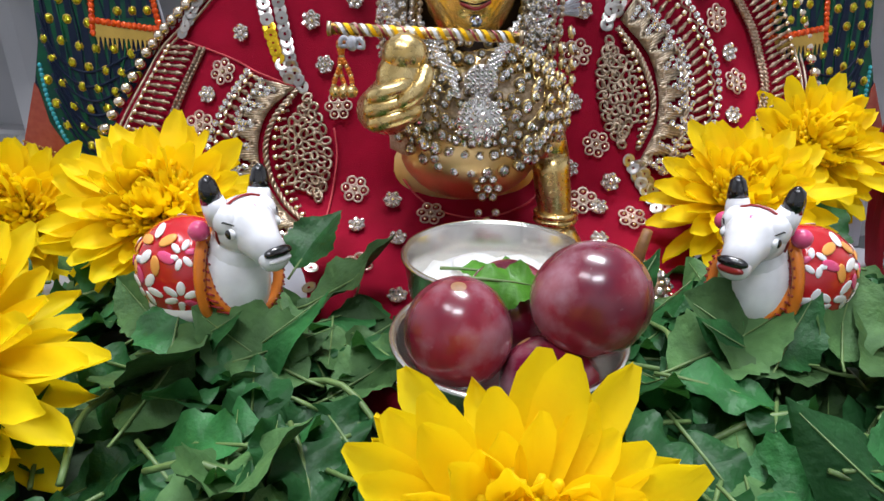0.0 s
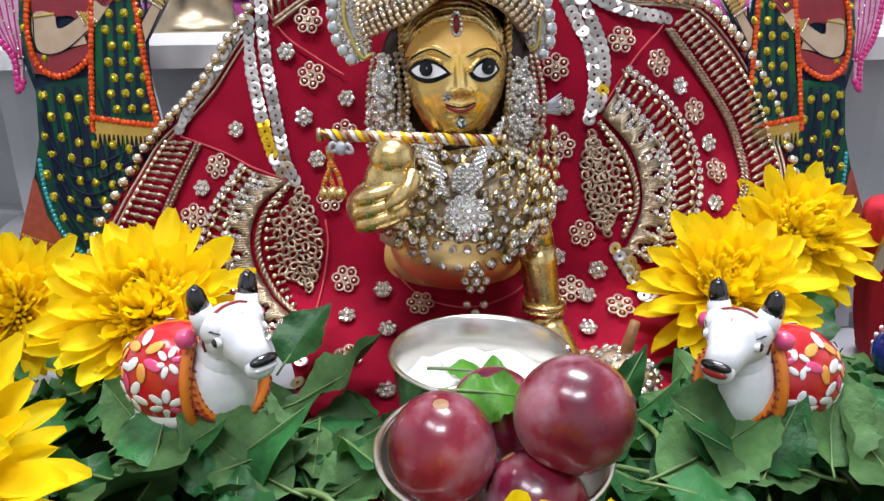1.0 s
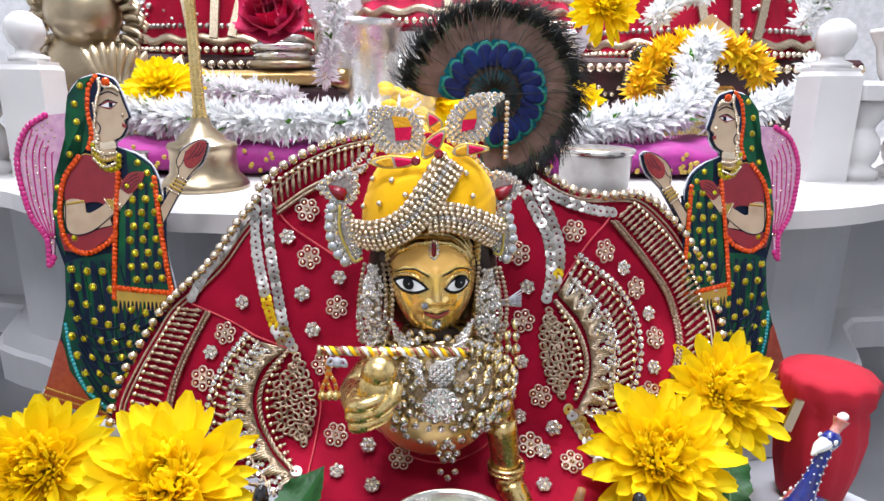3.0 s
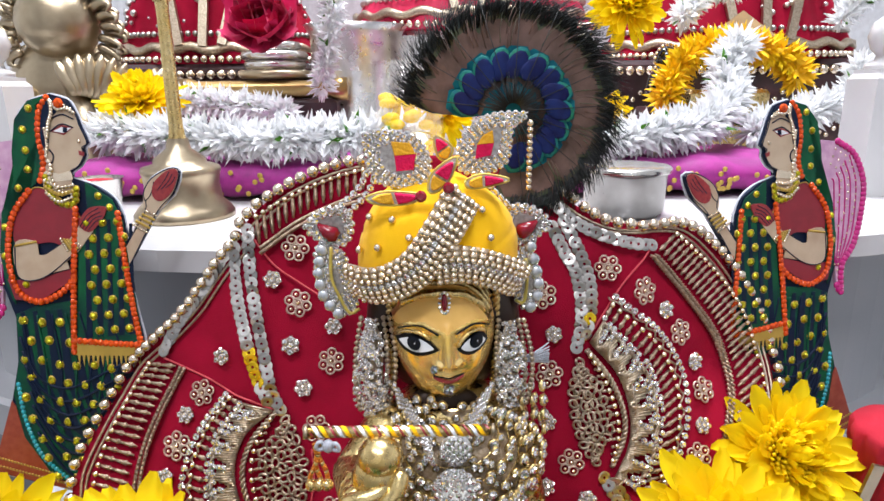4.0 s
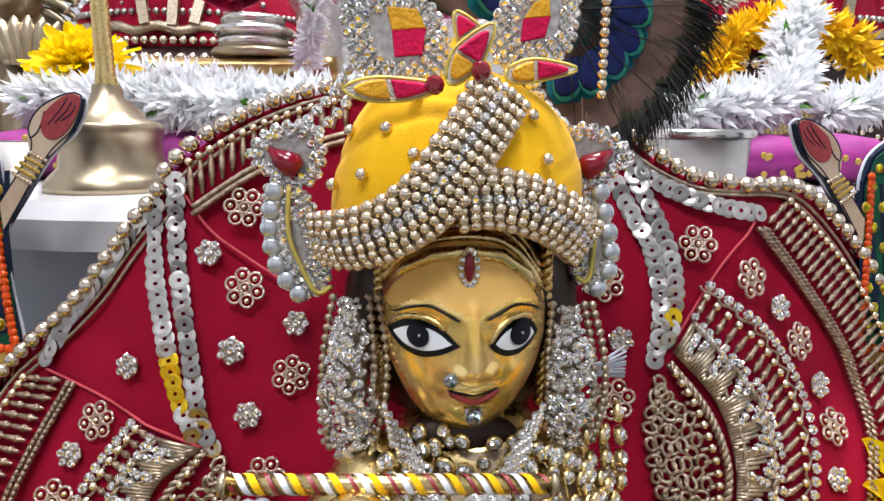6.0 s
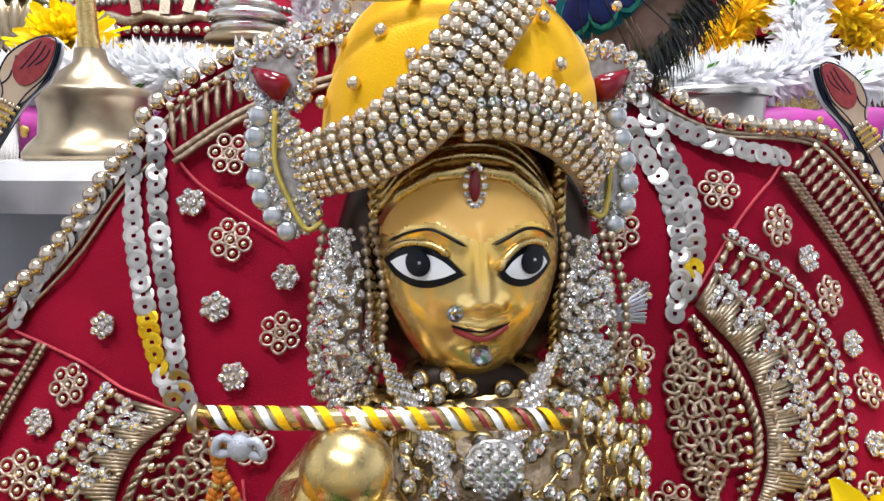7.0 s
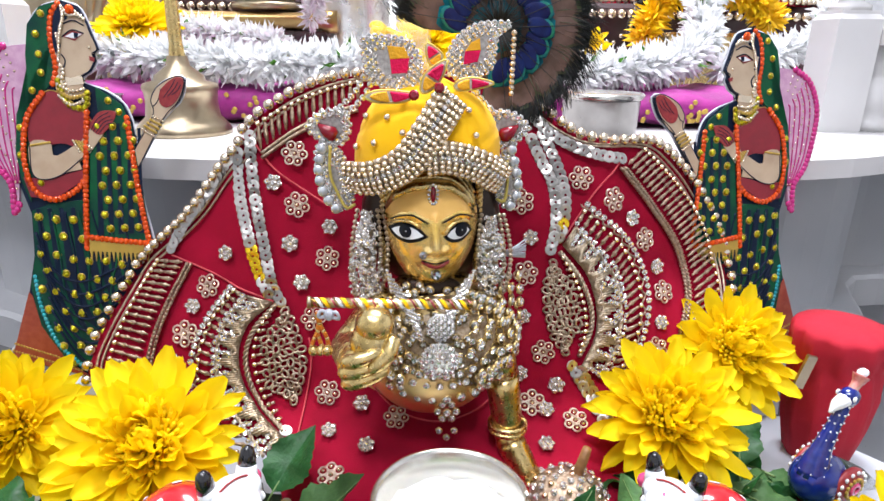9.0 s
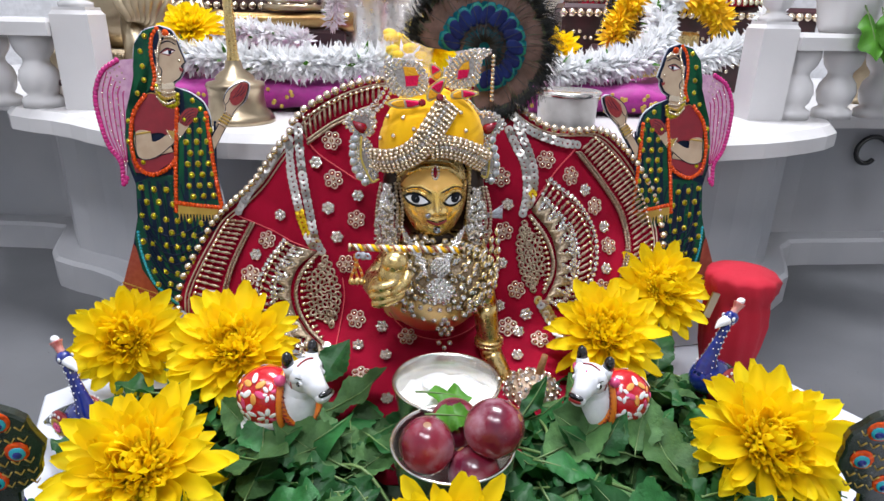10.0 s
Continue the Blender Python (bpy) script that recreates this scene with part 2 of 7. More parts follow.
ROSE = mat("crimson_rose_petal", (0.62, 0.006, 0.11), 0.6, col2=(0.48, 0.004, 0.07), scale=120, sheen=0.1)
MARI = mat("orange_marigold_petal", (0.94, 0.7, 0.005), 0.6, col2=(0.92, 0.55, 0.006), scale=60, rand=0.1)
DARKWOOD = mat("dark_carved_wood", (0.03, 0.014, 0.016), 0.35, col2=(0.06, 0.02, 0.025), scale=60)
POTRED = mat("red_cotton_cloth", (0.42, 0.004, 0.022), 0.9, col2=(0.34, 0.003, 0.016), scale=40, bump=0.3, bscale=2200)
FEATHERBR = mat("bronze_feather", (0.19, 0.115, 0.095), 0.5, col2=(0.11, 0.07, 0.055), scale=150, bump=0.25, bscale=4000, spec=0.2)
FEATHERDK = mat("dark_grey_green_feather", (0.06, 0.075, 0.068), 0.5, col2=(0.025, 0.034, 0.033), scale=180, bump=0.5, bscale=3000, spec=0.2)
FEATHERBL = mat("dark_barb_feather", (0.012, 0.014, 0.014), 0.5, bump=0.5, bscale=1500)
FEATHERGR = mat("olive_green_feather", (0.06, 0.09, 0.035), 0.45, col2=(0.09, 0.06, 0.035), scale=200, bump=0.5, bscale=1500)
FEATHERTE = mat("teal_feather", (0.004, 0.17, 0.20), 0.5, 0.1, col2=(0.004, 0.08, 0.13), scale=200, bump=0.25, bscale=4000, spec=0.2)
FEATHERNA = mat("indigo_feather", (0.005, 0.007, 0.06), 0.5, 0.1, col2=(0.008, 0.02, 0.11), scale=200, bump=0.25, bscale=4000, spec=0.2)
STICK = mat("brown_stick", (0.3, 0.14, 0.05), 0.5, col2=(0.2, 0.09, 0.03), scale=300)
TAILDK = mat("dark_enamel", (0.012, 0.02, 0.012), 0.25, coat=0.4)
GREYSILK = mat("grey_silk_thread", (0.5, 0.52, 0.58), 0.5, bump=0.6, bscale=2500)
DARKSTEEL = mat("dull_steel", (0.36, 0.35, 0.34), 0.3, 1.0, col2=(0.27, 0.26, 0.25), scale=60)
GLASS = bpy.data.materials.new("thin_clear_glass")
GLASS.use_nodes = True
gn = GLASS.node_tree.nodes
gt, gg_, gm = gn.new("ShaderNodeBsdfTransparent"), gn.new("ShaderNodeBsdfGlossy"), gn.new("ShaderNodeMixShader")
gg_.inputs["Roughness"].default_value, gm.inputs["Fac"].default_value = 0.08, 0.10
GLASS.node_tree.links.new(gt.outputs[0], gm.inputs[1])
GLASS.node_tree.links.new(gg_.outputs[0], gm.inputs[2])
GLASS.node_tree.links.new(gm.outputs[0], gn["Material Output"].inputs["Surface"])


# ---- mesh helpers ----
class Geo:
    def __init__(self):
        self.v, self.f, self.m, self.s = [], [], [], []

    def add(self, vs, fs, k=0, smooth=True):
        n = len(self.v)
        self.v += [tuple(v) for v in vs]
        self.f += [tuple(i + n for i in f) for f in fs]
        self.m += [k] * len(fs)
        self.s += [smooth] * len(fs)
        return self

    def ball(self, c, r, k=0, n=12, rings=8, turn=None, smooth=True):
        rx, ry, rz = (r, r, r) if isinstance(r, (int, float)) else r
        vs = [Vector((0, 0, -rz))]
        for i in range(1, rings):
            a = -math.pi / 2 + math.pi * i / rings
            for j in range(n):
                b = 2 * math.pi * j / n
                vs.append(Vector((rx * math.cos(a) * math.cos(b), ry * math.cos(a) * math.sin(b), rz * math.sin(a))))
        vs.append(Vector((0, 0, rz)))
        fs = [(0, 1 + (j + 1) % n, 1 + j) for j in range(n)]
        for i in range(rings - 2):
            for j in range(n):
                p, q = 1 + i * n + j, 1 + i * n + (j + 1) % n
                fs.append((p, q, q + n, p + n))
        last = len(vs) - 1
        fs += [(last, last - n + j, last - n + (j + 1) % n) for j in range(n)]
        if turn is not None:
            vs = [turn @ v for v in vs]
        return self.add([v + Vector(c) for v in vs], fs, k, smooth)

    def tube(self, pts, r, k=0, n=6, smooth=True, flat=1.0):
        pts = [Vector(p) for p in pts]
        rs = [r] * len(pts) if isinstance(r, (int, float)) else [float(q) for q in r]
        vs, fs = [], []
        side = None
        for i, p in enumerate(pts):
            d = (pts[min(i + 1, len(pts) - 1)] - pts[max(i - 1, 0)]).normalized()
            if side is None:
                side = d.orthogonal().normalized()
            side = (side - d * side.dot(d)).normalized()
            up = d.cross(side)
            for j in range(n):
                a = 2 * math.pi * j / n
                vs.append(p + rs[i] * (math.cos(a) * side + flat * math.sin(a) * up))
        for i in range(len(pts) - 1):
            for j in range(n):
                q = (j + 1) % n
                fs.append((i * n + j, i * n + q, (i + 1) * n + q, (i + 1) * n + j))
        fs.append(tuple(reversed(range(n))))
        fs.append(tuple(range((len(pts) - 1) * n, len(pts) * n)))
        return self.add(vs, fs, k, smooth)

    def lathe(self, prof, c=(0, 0, 0), k=0, n=32, turn=None, smooth=True):
        vs, fs = [], []
        for r, z in prof:
            for j in range(n):
                a = 2 * math.pi * j / n
                v = Vector((max(r, 1e-5) * math.cos(a), max(r, 1e-5) * math.sin(a), z))
                vs.append((turn @ v if turn is not None else v) + Vector(c))
        for i in range(len(prof) - 1):
            for j in range(n):
                q = (j + 1) % n
                fs.append((i * n + j, i * n + q, (i + 1) * n + q, (i + 1) * n + j))
        return self.add(vs, fs, k, smooth)

    def slab(self, poly, h, k=0, bev=0.0, m=None, kside=None):
        """A prism over a polygon, with a chamfered top edge."""
        m = m or Matrix()
        n = len(poly)
        area = sum(poly[i][0] * poly[(i + 1) % n][1] - poly[(i + 1) % n][0] * poly[i][1] for i in range(n))
        if area < 0:
            poly = poly[::-1]
        inner = []
        for i in range(n):
            a, b, c = Vector(poly[i - 1]), Vector(poly[i]), Vector(poly[(i + 1) % n])
            e1, e2 = (b - a), (c - b)
            nn = Vector((-e1.y, e1.x)).normalized() + Vector((-e2.y, e2.x)).normalized()
            inner.append(b + nn.normalized() * bev if nn.length > 1e-6 else b)
        vs = [m @ Vector((x, y, 0)) for x, y in poly]
        vs += [m @ Vector((x, y, h - bev)) for x, y in poly]
        vs += [m @ Vector((p.x, p.y, h)) for p in inner]
        side = [(r * n + i, r * n + (i + 1) % n, (r + 1) * n + (i + 1) % n, (r + 1) * n + i) for r in range(2) for i in range(n)]
        self.add(vs, side + [tuple(reversed(range(n)))], k if kside is None else kside, False)
        return self.add(vs[2 * n:], [tuple(range(n))], k, False)

    def box(self, c, size, k=0, bev=0.0, turn=None):
        x, y, z = (s / 2 for s in size)
        m = Matrix.Translation(c) @ (turn.to_4x4() if turn is not None else Matrix()) @ Matrix.Translation((0, 0, -z))
        return self.slab([(-x, -y), (x, -y), (x, y), (-x, y)], 2 * z, k, bev, m)

    def grid(self, rows, k=0, smooth=True):
        n = len(rows[0])
        vs = [p for r in rows for p in r]
        fs = [(i * n + j, i * n + j + 1, (i + 1) * n + j + 1, (i + 1) * n + j) for i in range(len(rows) - 1) for j in range(n - 1)]
        return self.add(vs, fs, k, smooth)

    def mesh(self, name, mats):
        me = bpy.data.meshes.new(name)
        me.from_pydata(self.v, [], self.f)
        for m in mats:
            me.materials.append(m)
        me.polygons.foreach_set("material_index", self.m)
        me.polygons.foreach_set("use_smooth", self.s)
        me.update()
        return me

    def put(self, name, mats, parent=None, label="", m=None):
        mats = mats if isinstance(mats, (list, tuple)) else [mats]
        ob = new(name, self.mesh(name, mats))
        if parent is not None:
            ob.parent = parent
        if m is not None:
            ob.matrix_basis = m
        return tagged(ob, label)


def piece(name, me, parent, m, label=""):
    ob = new(name, me)
    ob.parent = parent
    ob.matrix_basis = m
    return tagged(ob, label)


def anchor(name, at, label, category, group=""):
    ob = new(name)
    ob.empty_display_size = 0.01
    ob.matrix_basis = Matrix.Translation(at)
    return tagged(ob, label, category, group)


def curve_points(pts, n, closed=False):
    """n evenly spaced points on a smooth curve through pts."""
    P = [np.array(p, float) for p in pts]
    if closed:
        P = P + [P[0]]
    ext = [P[-2] if closed else 2 * P[0] - P[1]] + P + [P[1] if closed else 2 * P[-1] - P[-2]]
    dense = []
    for i in range(1, len(ext) - 2):
        p0, p1, p2, p3 = ext[i - 1:i + 3]
        for t in np.linspace(0, 1, 16, endpoint=False):
            dense.append(0.5 * (2 * p1 + (p2 - p0) * t + (2 * p0 - 5 * p1 + 4 * p2 - p3) * t * t + (3 * p1 - p0 - 3 * p2 + p3) * t ** 3))
    dense = np.array(dense + [P[-1]])
    d = np.r_[0, np.cumsum(np.linalg.norm(np.diff(dense, axis=0), axis=1))]
    want = np.linspace(0, d[-1], n)
    return [tuple(float(np.interp(w, d, dense[:, c])) for c in range(dense.shape[1])) for w in want]


def length(pts):
    return sum(math.dist(a, b) for a, b in zip(pts, pts[1:]))


def facing(at, normal, spin=0.0, scale=1.0):
    n = Vector(normal).normalized()
    x = Vector((1, 0, 0)) - n * n.x
    if x.length < 0.1:
        x = Vector((0, 1, 0)) - n * n.y
    x.normalize()
    y = n.cross(x)
    rot = Matrix((x, y, n)).transposed().to_4x4()
    return Matrix.Translation(at) @ rot @ Matrix.Rotation(spin, 4, "Z") @ Matrix.Scale(scale, 4)


rng = random.Random(7)

# ---- setting ----
g = Geo()
g.slab([(-1.5, -1.3), (1.5, -1.3), (1.5, 1.3), (-1.5, 1.3)], 0.02, 0, 0, Matrix.Translation((0, 0, -0.02)))
tagged(g.put("floor", FLOOR), "dull grey stone floor round the shrine", "floor", kind="structure")
for nm, c, sz in (("wall_back", (0, 1.32, 0.8), (3.1, 0.04, 1.6)), ("wall_front", (0, -1.32, 0.8), (3.1, 0.04, 1.6)), ("wall_west", (-1.52, 0, 0.8), (0.04, 2.6, 1.6)), ("wall_east", (1.52, 0, 0.8), (0.04, 2.6, 1.6))):
    tagged(Geo().box(c, sz).put(nm, WALLM), "plain white painted wall closing the room", "wall", kind="structure")
tagged(Geo().box((0, 0, 1.62), (3.1, 2.7, 0.04)).put("ceiling", WALLM), "plain white painted ceiling", "ceiling", kind="structure")

# shrine plinth: wavy marble shelf on a grey-white base with a ledge
FRONT = [(-0.62, 0.50), (-0.36, 0.49), (-0.33, 0.455), (-0.305, 0.405), (-0.25, 0.375), (-0.20, 0.338), (-0.13, 0.312), (-0.06, 0.306), (0.05, 0.306), (0.13, 0.308), (0.19, 0.318), (0.25, 0.335), (0.31, 0.372), (0.335, 0.42), (0.36, 0.455), (0.42, 0.46), (0.62, 0.47)]
front = curve_points(FRONT, 60)
deck = [tuple(p) for p in front] + [(0.62, 1.1), (-0.62, 1.1)]
g = Geo()
g.slab(deck, 0.0155, 0, 0.0055, Matrix.Translation((0, 0, 0.1345)))
tagged(g.put("marble_shelf", MARBLE), "polished white marble shelf with a wavy rounded edge", "shelf", kind="structure")
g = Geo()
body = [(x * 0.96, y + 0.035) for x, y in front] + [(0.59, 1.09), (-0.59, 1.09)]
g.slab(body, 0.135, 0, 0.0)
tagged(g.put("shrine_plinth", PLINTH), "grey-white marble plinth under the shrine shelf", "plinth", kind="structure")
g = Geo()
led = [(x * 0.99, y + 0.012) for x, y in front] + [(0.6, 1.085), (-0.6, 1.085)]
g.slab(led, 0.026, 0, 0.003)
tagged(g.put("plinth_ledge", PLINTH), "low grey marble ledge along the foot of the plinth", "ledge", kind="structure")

# white board that carries the offering
g = Geo()
g.slab([(-0.15, 0.30), (-0.212, 0.236), (-0.183, 0.163), (-0.14, 0.04), (-0.10, -0.02), (0.16, -0.02), (0.25, 0.10), (0.262, 0.20), (0.232, 0.252), (0.20, 0.295)], 0.012, 0, 0.0015)
tagged(g.put("offering_board", BOARD), "white laminated board lying on the grey floor", "board")


def newel(x, y):
    t = anchor("balustrade_post", (x, y, 0.15), "square white marble balustrade post with a ball finial", "post", "balustrade")
    a = 0.0135
    g = Geo()
    rows = [(a, 0.0), (a, 0.066), (a * 0.86, 0.069), (a * 0.86, 0.071)]
    for (w, z), (w2, z2) in zip(rows, rows[1:]):
        g.add([(-w, -w, z), (w, -w, z), (w, w, z), (-w, w, z), (-w2, -w2, z2), (w2, -w2, z2), (w2, w2, z2), (-w2, w2, z2)], [(i, (i + 1) % 4, 4 + (i + 1) % 4, 4 + i) for i in range(4)] + [(4, 5, 6, 7)], 0, False)
    g.put("shaft", MARBLE, t)
    Geo().lathe([(0.0, 0.071), (0.0115, 0.071), (0.0115, 0.074), (0.007, 0.076), (0.0065, 0.079), (0.0095, 0.082), (0.0118, 0.089), (0.0100, 0.0965), (0.005, 0.1005), (0.0, 0.1015)], n=24).put("finial", MARBLE, t)
    return t


newel(-0.2440, 0.412)
newel(0.2665, 0.407)


def baluster(x, y):
    g = Geo()
    g.lathe([(0.0, 0), (0.0145, 0), (0.0145, 0.006), (0.010, 0.009), (0.0125, 0.013), (0.0140, 0.020), (0.0125, 0.027), (0.0088, 0.032), (0.0088, 0.035), (0.0125, 0.040), (0.0142, 0.046), (0.0142, 0.0515), (0.0, 0.0515)], n=24)
    ob = g.put("baluster", MARBLE, m=Matrix.Translation((x, y, 0.15)))
    return tagged(ob, "turned white marble baluster under the rail", "baluster", "balustrade")


b0 = baluster(-0.281, 0.414)
for x, y in ((-0.316, 0.418), (-0.352, 0.422), (-0.388, 0.426), (0.294, 0.410), (0.332, 0.416), (0.370, 0.421), (0.410, 0.427)):
    copy_thing(b0, Matrix.Translation((x, y, 0.15)))
for x0, x1, y0, y1 in ((-0.52, -0.2580, 0.44, 0.412), (0.2805, 0.56, 0.408, 0.445)):
    g = Geo()
    g.slab([(x0, y0 - 0.018), (x1, y1 - 0.018), (x1, y1 + 0.018), (x0, y0 + 0.018)], 0.012, 0, 0.003, Matrix.Translation((0, 0, 0.2015)))
    tagged(g.put("balustrade_rail", MARBLE), "flat white marble handrail on turned balusters", "rail", "balustrade")


# ---- red embroidered cape ----
def cape_y(x, z):
    y = 0.2665 + 0.30 * (z - 0.1) + 0.5 * max(abs(x - 0.01) - 0.08, 0) * min(max((z - 0.05) / 0.05, 0), 1)
    return y - 60 * max(0.055 - z, 0) ** 2


def cape_at(x, z):
    """A point of the cape; its west wing wraps forward round the figure."""
    y = cape_y(x, z)
    wrap = 0.25 * max(-0.07 - x, 0) * min(max((z - 0.05) / 0.05, 0), 1)
    k = 1 - wrap / (y - 0.02)
    return Vector((0.008 + (x - 0.008) * k, y - wrap, 0.18 + (z - 0.18) * k))


def on_cape(x, z, lift=0.0012):
    e = 0.001
    n = (cape_at(x + e, z) - cape_at(x - e, z)).cross(cape_at(x, z + e) - cape_at(x, z - e)).normalized()
    return cape_at(x, z) + n * lift, n


mm = 0.001
OUT_L = [(-30, 17), (-40, 24), (-48, 33), (-66, 41), (-110, 49), (-136, 56), (-138, 65), (-134, 78), (-127, 92), (-121, 102), (-108, 113), (-93, 127), (-82, 141), (-71, 154), (-67, 162), (-57, 171), (-44, 178), (-29, 183), (-9, 186), (4, 187)]
OUT_R = [(66, 17), (76, 24), (90, 33), (100, 41), (125, 49), (143, 60), (150, 72), (156, 88), (156, 103), (148, 120), (135, 138), (123, 150), (114, 156), (104, 158), (83, 159), (70, 164), (59, 172), (49, 180), (38, 186), (20, 187)]
cape_l = np.array(curve_points(OUT_L, 160))
cape_r = np.array(curve_points(OUT_R, 160))
rows = []
for z in np.linspace(17, 187, 110):
    il = np.argsort(cape_l[:, 1])
    ir = np.argsort(cape_r[:, 1])
    a, b = np.interp(z, cape_l[il, 1], cape_l[il, 0]), np.interp(z, cape_r[ir, 1], cape_r[ir, 0])
    row = []
    for s in np.linspace(0, 1, 60):
        x, zz = (a + (b - a) * s) * mm, z * mm
        fold = 0.0011 * math.sin(x * 95 + zz * 40) * math.sin(zz * 50 + 0.6) + 0.0005 * noise.noise(Vector((x * 60, zz * 60, 0)))
        row.append(cape_at(x, zz) + Vector((0, fold + 0.0005, 0)))
    rows.append(row)
g = Geo().grid(rows)
cape = g.put("embroidered_cape", RED)
so = cape.modifiers.new("thick", "SOLIDIFY")
so.thickness, so.offset = 0.0016, -1.0
tagged(cape, "red velvet cape with gold embroidery, sequins and beaded edge", "cape")

# beaded border
pearl_me = Geo().ball((0, 0, 0), 0.0024, 0, 14, 9).mesh("pearl", [PEARL])
edge_l = [p for p in curve_points(OUT_L[5:], 400)]
edge_r = [p for p in curve_points(OUT_R[5:], 400)]
for edge in (edge_l, edge_r):
    for x, z in curve_points(edge[::8], int(length(edge) / 4.9)):
        p, n = on_cape(x * mm, z * mm, 0.001)
        out = Vector((1 if x > 10 else -1, 0, 0.6)) * 0.0012
        piece("pearl", pearl_me, cape, Matrix.Translation(p + out + Vector((rng.uniform(-3, 3), 0, rng.uniform(-3, 3))) * 1e-4))

g = Geo()
for edge, s in ((edge_l, 1), (edge_r, -1)):
    for off in (3.0, 5.2):
        pts = [(x + s * off, z - off * 0.4) for x, z in edge[::6]]
        g.tube([on_cape(x * mm, z * mm, 0.0009)[0] for x, z in pts], 0.00055, 0, 5)
g.put("edge_cord", ZARI, cape, "twisted gold cord along the border")

sq = [(0.0006, 0.0), (0.0026, 0.0), (0.0026, 0.00012), (0.0019, 0.00022), (0.0006, 0.0001), (0.0006, 0.0)]
sequin_me = Geo().lathe(sq, n=16, smooth=False).mesh("sequin", [SEQUIN])
sequin_gold = Geo().lathe(sq, n=16, smooth=False).mesh("sequin", [SEQGOLD])


def sequins(pts, gold=(), step=3.0, side=0.0):
    ps = curve_points(pts, max(2, int(length(pts) / (step * 0.9))))
    for i, (x, z) in enumerate(ps):
        p, n = on_cape(x * mm, z * mm, 0.0014 + 0.00025 * (i % 2))
        n = n + Vector((rng.uniform(-0.25, 0.25), 0, rng.uniform(-0.35, 0.25)))
        f = i / len(ps)
        piece("sequin", sequin_gold if any(a < f < b for a, b in gold) else sequin_me, cape, facing(p, n))


sequins([(-74, 151), (-85, 136), (-98, 120), (-106, 108)])
sequins([(-66, 159), (-65, 144), (-63, 129), (-60, 114), (-57, 99), (-53, 91)])
sequins([(-71, 152), (-70, 134), (-67, 119), (-63, 104), (-58, 94)], gold=((0.62, 0.86),))
sequins([(-49, 42), (-45, 34), (-43, 27)])
sequins([(55, 159), (60, 149), (64, 142), (66, 132), (66, 122), (64, 113)])
sequins([(60, 161), (66, 149), (70, 137), (70, 127), (68, 118)], gold=((0.8, 0.86),))
sequins([(56, 168), (64, 161), (74, 156), (84, 153), (95, 151)])
sequins([(74, 64), (80, 54), (86, 44)])
sequins([(78, 62), (84, 52), (89, 44)])

# seams of the cape
for pts in ([(-64, 156), (-56, 146), (-46, 139), (-33, 131)], [(-106, 105), (-90, 102), (-78, 99), (-56, 91)], [(97, 152), (84, 138), (76, 127), (70, 118)], [(-14, 57), (-9, 51), (0, 46), (17, 44), (34, 48), (43, 56)], [(-41, 76), (-40, 66), (-42, 52), (-44, 40)]):
    Geo().tube([on_cape(x * mm, z * mm, 0.0011)[0] for x, z in curve_points(pts, 24)], 0.0004, 0, 5).put("seam", REDSEAM, cape, "raised pinkish-red stitched seam")


def gem_to(g, c, r, k=0, n=8, turn=None):
    """A cut stone: a faceted dome with a flat table, facing +z before the turn."""
    t = turn or Matrix.Identity(3)
    vs, fs = [], []
    for rr, z, ph in ((1.0, 0.0, 0), (0.92, 0.35, 0.5), (0.55, 0.75, 0)):
        for j in range(n):
            a = 2 * math.pi * (j + ph) / n
            vs.append(Vector(c) + t @ Vector((r * rr * math.cos(a), r * rr * math.sin(a), r * z)))
    for i in range(2):
        for j in range(n):
            q = (j + 1) % n
            fs += [(i * n + j, i * n + q, (i + 1) * n + j), (i * n + q, (i + 1) * n + q, (i + 1) * n + j)]
    fs.append(tuple(range(2 * n, 3 * n)))
    g.add(vs, fs, k, False)


# flower motifs: cord petals round beads, and small clusters of stones
g = Geo()
g.tube([(math.cos(b) * 0.0014, math.sin(b) * 0.0014, 0.0004) for b in np.linspace(0, 2 * math.pi, 11)], 0.0004, 0, 5)
for j in range(6):
    a = math.pi / 3 * j + 0.2
    c = Vector((math.cos(a), math.sin(a), 0)) * 0.0036
    g.tube([c + Vector((math.cos(b) * 0.0018, math.sin(b) * 0.0018, 0.0005)) for b in np.linspace(0, 2 * math.pi, 11)], 0.00042, 0, 5)
motif_big = g.mesh("flower_motif", [CORD, BEAD])
g = Geo()
g.lathe([(0.0, 0.0), (0.0033, 0.0), (0.0033, 0.0005), (0.0029, 0.0007), (0.0, 0.0007)], k=1, n=12)
motif_small = g.mesh("stone_motif", [GEM, ZARI])
bead_tiny = Geo().ball((0, 0, 0), 0.0008, 0, 9, 6).mesh("bead", [BEAD])
g = Geo()
gem_to(g, (0, 0, 0), 0.0013)
gem_tiny = g.mesh("rhinestone", [GEM])


def motif(big, m):
    ob = piece("flower_motif" if big else "stone_motif", motif_big if big else motif_small, cape, m)
    for j in range(7):
        a = math.pi / 3 * j + (0.2 if big else 0)
        c = Vector((math.cos(a), math.sin(a), 0)) * ((0.0036 if big else 0.0027) if j < 6 else 0)
        piece("bead" if big else "rhinestone", bead_tiny if big else gem_tiny, ob, Matrix.Translation(c + Vector((0, 0, 0.0007))) @ Matrix.Rotation(rng.uniform(-0.3, 0.3), 4, "X"))

